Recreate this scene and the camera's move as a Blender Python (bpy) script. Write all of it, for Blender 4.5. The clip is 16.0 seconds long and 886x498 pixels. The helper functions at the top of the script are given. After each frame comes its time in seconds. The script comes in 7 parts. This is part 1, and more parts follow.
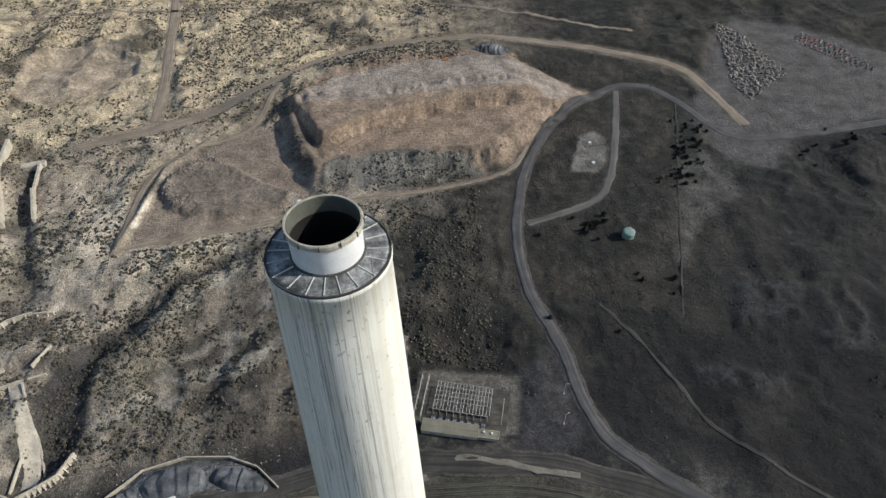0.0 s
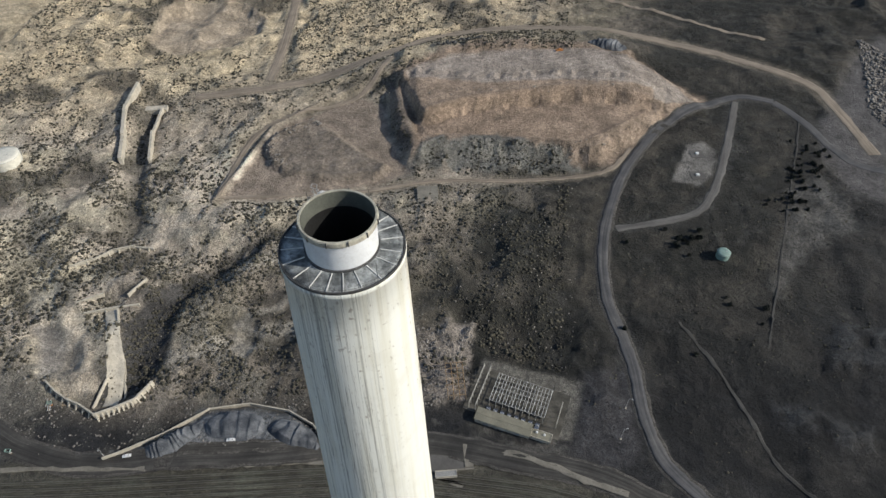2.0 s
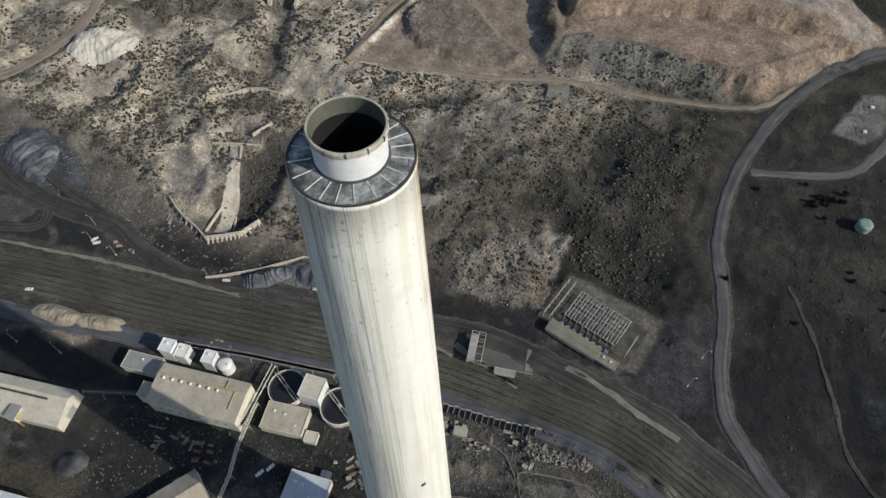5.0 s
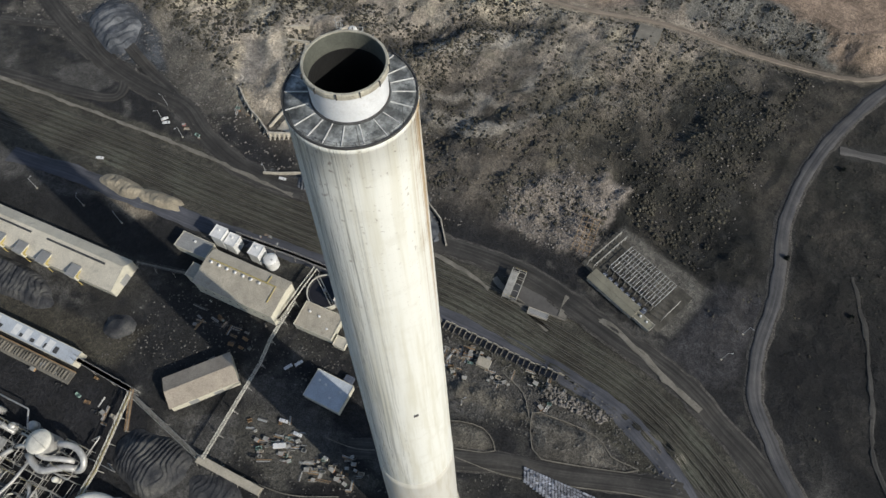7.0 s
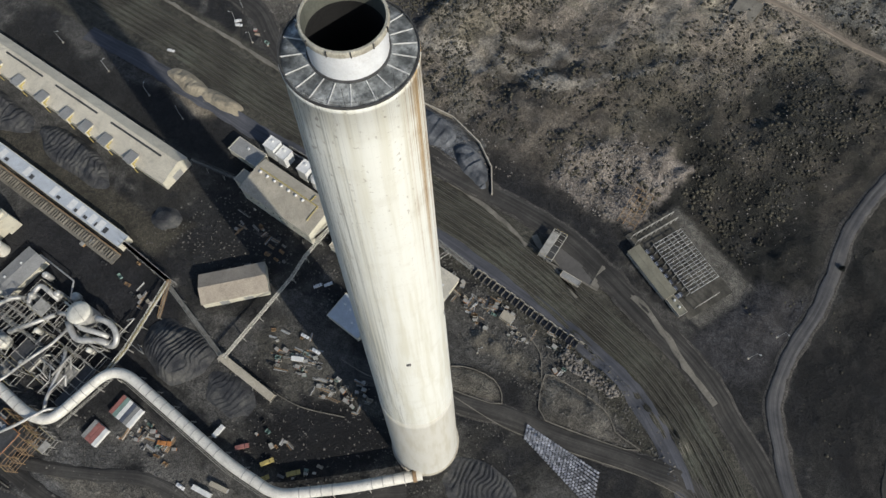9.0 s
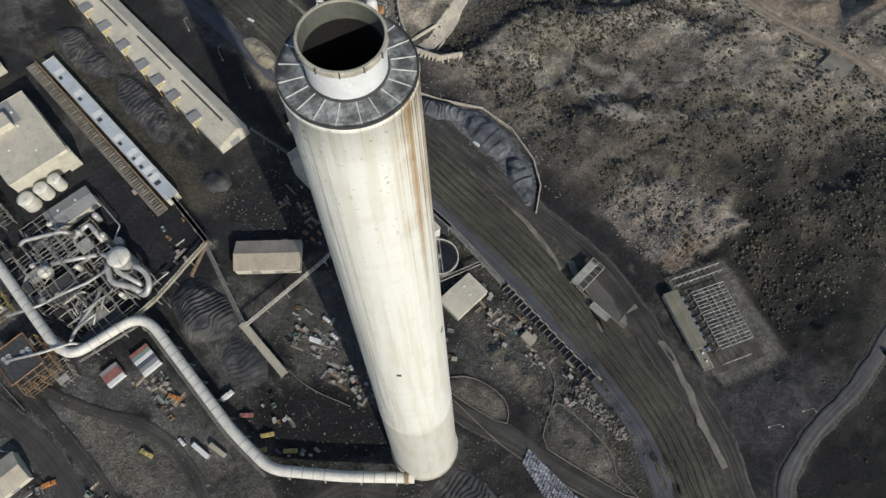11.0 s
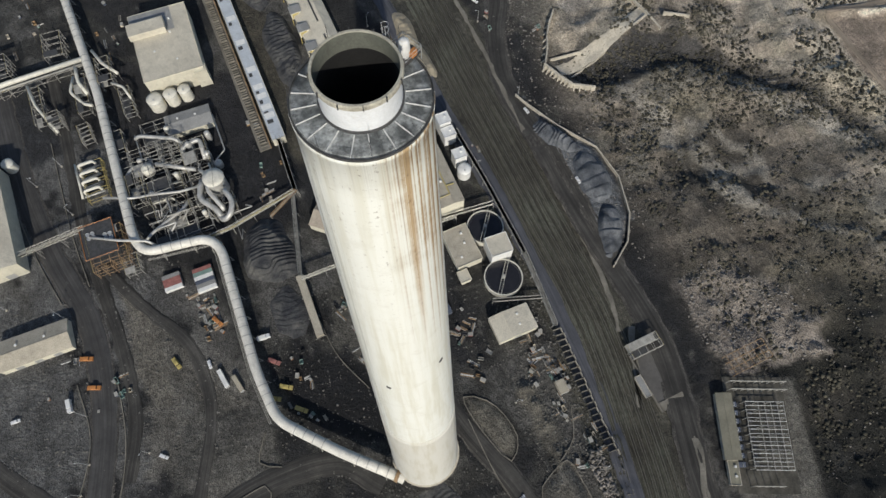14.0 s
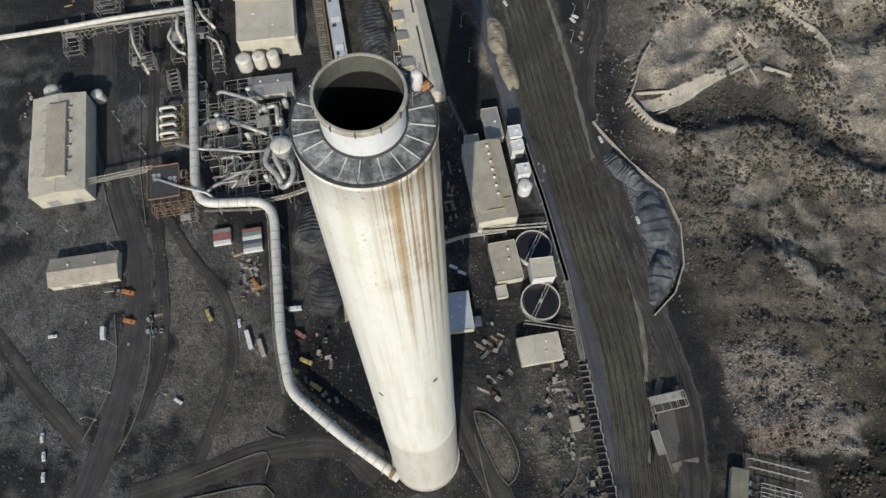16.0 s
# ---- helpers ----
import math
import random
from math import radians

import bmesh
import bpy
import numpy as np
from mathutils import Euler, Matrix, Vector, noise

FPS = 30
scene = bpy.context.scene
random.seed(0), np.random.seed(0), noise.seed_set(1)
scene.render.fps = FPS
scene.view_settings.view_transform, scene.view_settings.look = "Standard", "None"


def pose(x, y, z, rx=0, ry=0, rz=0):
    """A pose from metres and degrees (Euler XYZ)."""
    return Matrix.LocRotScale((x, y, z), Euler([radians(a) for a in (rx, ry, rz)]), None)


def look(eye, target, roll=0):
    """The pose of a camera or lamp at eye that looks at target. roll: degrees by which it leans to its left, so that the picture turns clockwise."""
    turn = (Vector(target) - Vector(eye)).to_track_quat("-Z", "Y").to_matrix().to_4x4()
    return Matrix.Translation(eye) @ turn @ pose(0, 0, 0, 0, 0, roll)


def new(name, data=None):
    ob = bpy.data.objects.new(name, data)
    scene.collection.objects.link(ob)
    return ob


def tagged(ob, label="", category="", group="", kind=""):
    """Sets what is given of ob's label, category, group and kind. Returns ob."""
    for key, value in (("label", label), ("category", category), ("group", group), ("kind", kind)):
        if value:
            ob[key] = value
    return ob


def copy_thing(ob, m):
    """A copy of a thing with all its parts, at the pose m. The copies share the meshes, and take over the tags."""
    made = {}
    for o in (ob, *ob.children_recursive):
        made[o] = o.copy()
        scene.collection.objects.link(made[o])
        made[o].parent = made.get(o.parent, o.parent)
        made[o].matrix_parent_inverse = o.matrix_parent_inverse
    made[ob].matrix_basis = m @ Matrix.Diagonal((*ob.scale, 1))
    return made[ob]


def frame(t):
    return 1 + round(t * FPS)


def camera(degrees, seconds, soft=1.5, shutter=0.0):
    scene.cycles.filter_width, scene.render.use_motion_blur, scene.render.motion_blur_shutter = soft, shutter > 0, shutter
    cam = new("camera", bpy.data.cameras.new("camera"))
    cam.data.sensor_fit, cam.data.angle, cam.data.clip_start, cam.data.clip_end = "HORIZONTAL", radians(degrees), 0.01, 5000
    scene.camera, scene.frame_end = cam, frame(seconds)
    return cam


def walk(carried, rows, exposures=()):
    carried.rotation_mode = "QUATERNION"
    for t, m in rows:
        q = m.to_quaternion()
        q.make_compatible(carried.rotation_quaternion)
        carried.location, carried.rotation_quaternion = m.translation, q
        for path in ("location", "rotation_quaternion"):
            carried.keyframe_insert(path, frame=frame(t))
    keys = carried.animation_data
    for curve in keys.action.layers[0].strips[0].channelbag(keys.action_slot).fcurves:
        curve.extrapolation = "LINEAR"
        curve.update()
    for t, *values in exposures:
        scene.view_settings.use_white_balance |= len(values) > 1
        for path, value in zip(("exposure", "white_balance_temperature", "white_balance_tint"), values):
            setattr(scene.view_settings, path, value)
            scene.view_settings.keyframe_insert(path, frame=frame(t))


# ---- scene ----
cam = camera(68.34, 16.0)
PATH = [
    (0, 11.89, -54.73, 419.38, 45.659, 0.505, -2.035),
    (0.5, 14.14, -53.81, 419.57, 45.711, 0.419, 0.956),
    (1, 16.36, -52.84, 419.78, 45.755, 0.387, 3.871),
    (1.5, 18.52, -51.79, 420.01, 45.287, 0.347, 6.696),
    (2, 20.60, -50.62, 420.22, 44.313, 0.303, 9.484),
    (2.5, 22.61, -49.32, 420.42, 42.811, 0.321, 12.218),
    (3, 24.54, -47.89, 420.56, 41.265, 0.287, 14.993),
    (3.5, 26.42, -46.32, 420.64, 39.675, 0.234, 17.746),
    (4, 28.20, -44.62, 420.68, 38.032, 0.180, 20.527),
    (4.5, 29.89, -42.83, 420.71, 36.321, 0.152, 23.226),
    (7, 36.38, -32.49, 420.66, 27.860, -0.095, 36.496),
    (7.5, 37.38, -30.34, 420.76, 26.187, -0.131, 39.188),
    (8, 38.28, -28.12, 420.85, 24.522, -0.180, 42.018),
    (8.5, 39.04, -25.81, 420.91, 23.014, -0.196, 44.747),
    (9, 39.71, -23.47, 420.95, 22.493, -0.196, 47.451),
    (11.5, 41.63, -11.94, 420.95, 22.586, -0.346, 61.770),
    (12, 41.62, -9.46, 421.09, 22.568, -0.373, 65.398),
    (12.5, 41.48, -6.97, 421.20, 22.565, -0.330, 68.688),
    (13, 41.21, -4.52, 421.24, 22.581, -0.366, 72.160),
    (13.5, 40.77, -2.17, 421.23, 22.589, -0.382, 75.449),
    (14, 40.13, 0.04, 421.16, 22.571, -0.412, 78.784),
    (14.5, 39.28, 2.18, 421.03, 22.580, -0.453, 82.089),
    (15, 38.32, 4.29, 421.01, 22.576, -0.446, 85.318),
    (15.5, 37.31, 6.40, 421.11, 22.533, -0.460, 88.586),
    (16, 36.28, 8.52, 421.23, 22.525, -0.448, 91.768),
]
walk(cam, [(t, pose(x, y, z, rx, ry, rz)) for t, x, y, z, rx, ry, rz in PATH],
     exposures=((0.0, 0.16), (2.0, 0.12), (4.5, 0.0), (9.0, -0.04), (12.5, -0.12), (16.0, -0.12)))

# ---- light ----
SUN_EL, SUN_AZ = 31.0, -3.2        # degrees above the ground, degrees from +x
sun_dir = Vector((math.cos(radians(SUN_EL)) * math.cos(radians(SUN_AZ)), math.cos(radians(SUN_EL)) * math.sin(radians(SUN_AZ)), math.sin(radians(SUN_EL))))
world = bpy.data.worlds.new("sky")
scene.world = world
world.use_nodes = True
sky = world.node_tree.nodes.new("ShaderNodeTexSky")
sky.sky_type, sky.sun_disc = "NISHITA", False
sky.sun_elevation, sky.sun_rotation = radians(SUN_EL), radians(90 - SUN_AZ)
world.node_tree.links.new(sky.outputs[0], world.node_tree.nodes["Background"].inputs[0])
world.node_tree.nodes["Background"].inputs[1].default_value = 0.097
sun = bpy.data.lights.new("sun", "SUN")
sun.energy, sun.angle, sun.color = 3.65, radians(0.6), (1.0, 0.95, 0.85)
new("sun", sun).matrix_world = look(sun_dir * 1000, (0, 0, 0))


# ---- materials ----
def mat(name, color, rough=0.8, metal=0.0, var=0.3, scale=0.4, fine=3.0, bump=0.15, tint=None, ribs=0.0, rib_axis=0, attr="", stain=None, stain_amount=0.0, each=0.0, bump_size=1.0, hard=0.0, lanes=0.0):
    """A procedural surface: coarse and fine variation, optional ribs, stains and relief."""
    m = bpy.data.materials.new(name)
    m.use_nodes = True
    t = m.node_tree
    nd, ln = t.nodes, t.links
    b = nd["Principled BSDF"]
    b.inputs["Roughness"].default_value, b.inputs["Metallic"].default_value = rough, metal
    geo = nd.new("ShaderNodeNewGeometry")
    co = nd.new("ShaderNodeTexCoord").outputs["Object"] if ribs else geo.outputs["Position"]

    def noise_at(s, detail=5.0, rough_=0.6):
        n = nd.new("ShaderNodeTexNoise")
        n.inputs["Scale"].default_value, n.inputs["Detail"].default_value, n.inputs["Roughness"].default_value = s, detail, rough_
        ln.new(co, n.inputs["Vector"])
        return n.outputs["Fac"]

    def mix(fac, a, c, mode="MIX"):
        n = nd.new("ShaderNodeMix")
        n.data_type, n.blend_type = "RGBA", mode
        for sock, v in ((n.inputs[0], fac), (n.inputs[6], a), (n.inputs[7], c)):
            if hasattr(v, "links"):
                ln.new(v, sock)
            else:
                sock.default_value = v
        return n.outputs[2]

    def ramp(src, lo, hi, out_lo, out_hi):
        n = nd.new("ShaderNodeMapRange")
        ln.new(src, n.inputs[0])
        for i, v in enumerate((lo, hi, out_lo, out_hi)):
            n.inputs[i + 1].default_value = v
        return n.outputs[0]

    def gray(v):
        n = nd.new("ShaderNodeCombineColor")
        for i in range(3):
            ln.new(v, n.inputs[i])
        return n.outputs[0]

    if attr:
        a = nd.new("ShaderNodeAttribute")
        a.attribute_name = attr
        col = a.outputs["Color"]
    else:
        col = mix(0.0, (*color, 1), (*color, 1))
    n1, n2 = noise_at(scale), noise_at(fine, 6.0, 0.7)
    if tint:
        col = mix(ramp(n1, 0.4, 0.65, 0, 0.8), col, (*tint, 1))
    col = mix(1.0, col, gray(ramp(n1, 0.3 + hard * 0.4, 0.7 - hard * 0.4, 1 - var, 1 + var)), "MULTIPLY")
    col = mix(1.0, col, gray(ramp(n2, 0.25 + hard * 1.2, 0.75 - hard * 1.2, 1 - var * 0.9, 1 + var * 0.9)), "MULTIPLY")
    if hard:
        col = mix(1.0, col, gray(ramp(noise_at(fine * 4.3, 4.0, 0.7), 0.40, 0.60, 0.52, 1.48)), "MULTIPLY")
    if stain:
        col = mix(ramp(noise_at(scale * 3.1, 8.0, 0.75), 0.52, 0.68, 0, stain_amount), col, (*stain, 1))
    if each:
        oi = nd.new("ShaderNodeObjectInfo")
        col = mix(1.0, col, gray(ramp(oi.outputs["Random"], 0, 1, 1 - each, 1 + each)), "MULTIPLY")
    if lanes:
        la = nd.new("ShaderNodeAttribute")
        la.attribute_name = "lane"
        for sc, amount in (((0.55, 0.012, 1.0), lanes), ((1.7, 0.03, 1.0), lanes * 0.7)):
            mp = nd.new("ShaderNodeVectorMath")
            mp.operation = "MULTIPLY"
            ln.new(la.outputs["Vector"], mp.inputs[0])
            mp.inputs[1].default_value = sc
            ns = nd.new("ShaderNodeTexNoise")
            ns.inputs["Scale"].default_value, ns.inputs["Detail"].default_value = 1.0, 4.0
            ln.new(mp.outputs[0], ns.inputs["Vector"])
            col = mix(1.0, col, gray(ramp(ns.outputs["Fac"], 0.34, 0.66, 1 - amount, 1 + amount)), "MULTIPLY")
    height = n2
    if ribs:
        w = nd.new("ShaderNodeTexWave")
        w.bands_direction = "XYZ"[rib_axis]
        w.inputs["Scale"].default_value, w.inputs["Distortion"].default_value = ribs, 0.0
        ln.new(co, w.inputs["Vector"])
        col = mix(1.0, col, gray(ramp(w.outputs["Fac"], 0, 1, 0.82, 1.06)), "MULTIPLY")
        height = w.outputs["Fac"]
    ln.new(col, b.inputs["Base Color"])
    if bump:
        bp = nd.new("ShaderNodeBump")
        bp.inputs["Strength"].default_value, bp.inputs["Distance"].default_value = bump, bump_size
        ln.new(height, bp.inputs["Height"])
        ln.new(bp.outputs[0], b.inputs["Normal"])
    return m


def chimney_mat(name, color, streaky):
    """Painted concrete with rain streaks, cracks and rust runs below the rim on one side."""
    m = bpy.data.materials.new(name)
    m.use_nodes = True
    nd, ln = m.node_tree.nodes, m.node_tree.links
    b = nd["Principled BSDF"]
    b.inputs["Roughness"].default_value = 0.75
    sep = nd.new("ShaderNodeSeparateXYZ")
    ln.new(nd.new("ShaderNodeNewGeometry").outputs["Position"], sep.inputs[0])

    def op(kind, a, c=0.0, d=0.0):
        n = nd.new("ShaderNodeMath")
        n.operation = kind
        for i, v in enumerate((a, c, d)):
            if hasattr(v, "links"):
                ln.new(v, n.inputs[i])
            else:
                n.inputs[i].default_value = v
        return n.outputs[0]

    def rng(src, lo, hi, a=0.0, c=1.0):
        n = nd.new("ShaderNodeMapRange")
        n.interpolation_type = "SMOOTHSTEP"
        ln.new(src, n.inputs[0])
        for i, v in enumerate((lo, hi, a, c)):
            n.inputs[i + 1].default_value = v
        return n.outputs[0]

    ang = op("ARCTAN2", sep.outputs[1], sep.outputs[0])

    def streak(ka, kz, detail=4.0, seed=0.0):
        v = nd.new("ShaderNodeCombineXYZ")
        # angle as a point on a circle, so that nothing breaks at the back
        ln.new(op("MULTIPLY", op("COSINE", ang), ka), v.inputs[0])
        ln.new(op("MULTIPLY", op("SINE", ang), ka), v.inputs[1])
        ln.new(op("ADD", op("MULTIPLY", sep.outputs[2], kz), seed), v.inputs[2])
        n = nd.new("ShaderNodeTexNoise")
        n.inputs["Scale"].default_value, n.inputs["Detail"].default_value, n.inputs["Roughness"].default_value = 1.0, detail, 0.6
        ln.new(v.outputs[0], n.inputs["Vector"])
        return n.outputs["Fac"]

    def mix(fac, a, c):
        n = nd.new("ShaderNodeMix")
        n.data_type = "RGBA"
        for sock, v in ((n.inputs[0], fac), (n.inputs[6], a), (n.inputs[7], c)):
            if hasattr(v, "links"):
                ln.new(v, sock)
            else:
                sock.default_value = v
        return n.outputs[2]

    z = sep.outputs[2]
    col = mix(rng(streak(5, 0.02), 0.4, 0.7), (*color, 1), (color[0] * 0.86, color[1] * 0.84, color[2] * 0.78, 1))
    col = mix(op("MULTIPLY", rng(streak(26, 0.012, 3, 3.0), 0.54, 0.80), 0.13 * streaky), col, (0.42, 0.42, 0.37, 1))
    # blotchy weathering and faint casting joints
    blot = nd.new("ShaderNodeTexNoise")
    blot.inputs["Scale"].default_value, blot.inputs["Detail"].default_value, blot.inputs["Roughness"].default_value = 0.22, 8.0, 0.68
    ln.new(nd.new("ShaderNodeNewGeometry").outputs["Position"], blot.inputs["Vector"])
    col = mix(op("MULTIPLY", rng(blot.outputs["Fac"], 0.50, 0.68), 0.24), col, (0.56, 0.54, 0.46, 1))
    joint = op("LESS_THAN", op("FRACT", op("MULTIPLY", z, 1 / 2.3)), 0.05)
    col = mix(op("MULTIPLY", joint, op("MULTIPLY", rng(streak(18, 0.3, 4, 23.0), 0.5, 0.7), 0.35)), col, (0.40, 0.38, 0.33, 1))
    # old dark rain runs on the weather side
    side = rng(op("COSINE", op("ADD", ang, radians(112))), 0.25, 0.95)
    col = mix(op("MULTIPLY", op("MULTIPLY", rng(streak(15, 0.010, 5, 7.0), 0.52, 0.66), side), 0.75 * streaky), col, (0.30, 0.31, 0.28, 1))
    crack = op("SUBTRACT", 1.0, rng(op("ABSOLUTE", op("SUBTRACT", streak(7, 0.006, 6, 5.0), 0.5)), 0.0, 0.011))
    col = mix(op("MULTIPLY", op("MULTIPLY", crack, side), 0.9 * streaky), col, (0.16, 0.16, 0.15, 1))
    # rust runs
    rust_side = rng(op("COSINE", op("ADD", ang, radians(-62))), 0.45, 0.85)
    long_run = rng(op("ADD", z, op("MULTIPLY", streak(9, 0.0, 2, 19.0), 150.0)), 372, 440)
    run = rng(op("ADD", streak(17, 0.004, 5, 11.0), op("MULTIPLY", op("SUBTRACT", blot.outputs["Fac"], 0.5), 0.18)), 0.44, 0.56)
    col = mix(op("MULTIPLY", op("MULTIPLY", run, rust_side), op("MULTIPLY", long_run, 0.85 * streaky)), col, (0.40, 0.245, 0.085, 1))
    core = rng(op("ADD", streak(30, 0.006, 5, 13.0), op("MULTIPLY", op("SUBTRACT", blot.outputs["Fac"], 0.5), 0.3)), 0.49, 0.60)
    col = mix(op("MULTIPLY", op("MULTIPLY", core, run), op("MULTIPLY", op("MULTIPLY", long_run, rust_side), 0.85 * streaky)), col, (0.20, 0.105, 0.04, 1))
    spatter = nd.new("ShaderNodeTexNoise")
    spatter.inputs["Scale"].default_value, spatter.inputs["Detail"].default_value = 1.4, 5.0
    ln.new(nd.new("ShaderNodeNewGeometry").outputs["Position"], spatter.inputs["Vector"])
    col = mix(op("MULTIPLY", op("MULTIPLY", rng(spatter.outputs["Fac"], 0.60, 0.70), run), op("MULTIPLY", long_run, 0.6 * streaky)), col, (0.13, 0.08, 0.05, 1))
    # grime under the rim
    col = mix(op("MULTIPLY", rng(z, 355, 366), op("MULTIPLY", rng(streak(30, 0.03, 3, 17.0), 0.5, 0.7), 0.3 * streaky)), col, (0.28, 0.27, 0.24, 1))
    ln.new(col, b.inputs["Base Color"])
    n = nd.new("ShaderNodeTexNoise")
    n.inputs["Scale"].default_value, n.inputs["Detail"].default_value = 1.3, 6
    bp = nd.new("ShaderNodeBump")
    bp.inputs["Strength"].default_value, bp.inputs["Distance"].default_value = 0.12, 0.3
    ln.new(n.outputs["Fac"], bp.inputs["Height"])
    ln.new(bp.outputs[0], b.inputs["Normal"])
    return m


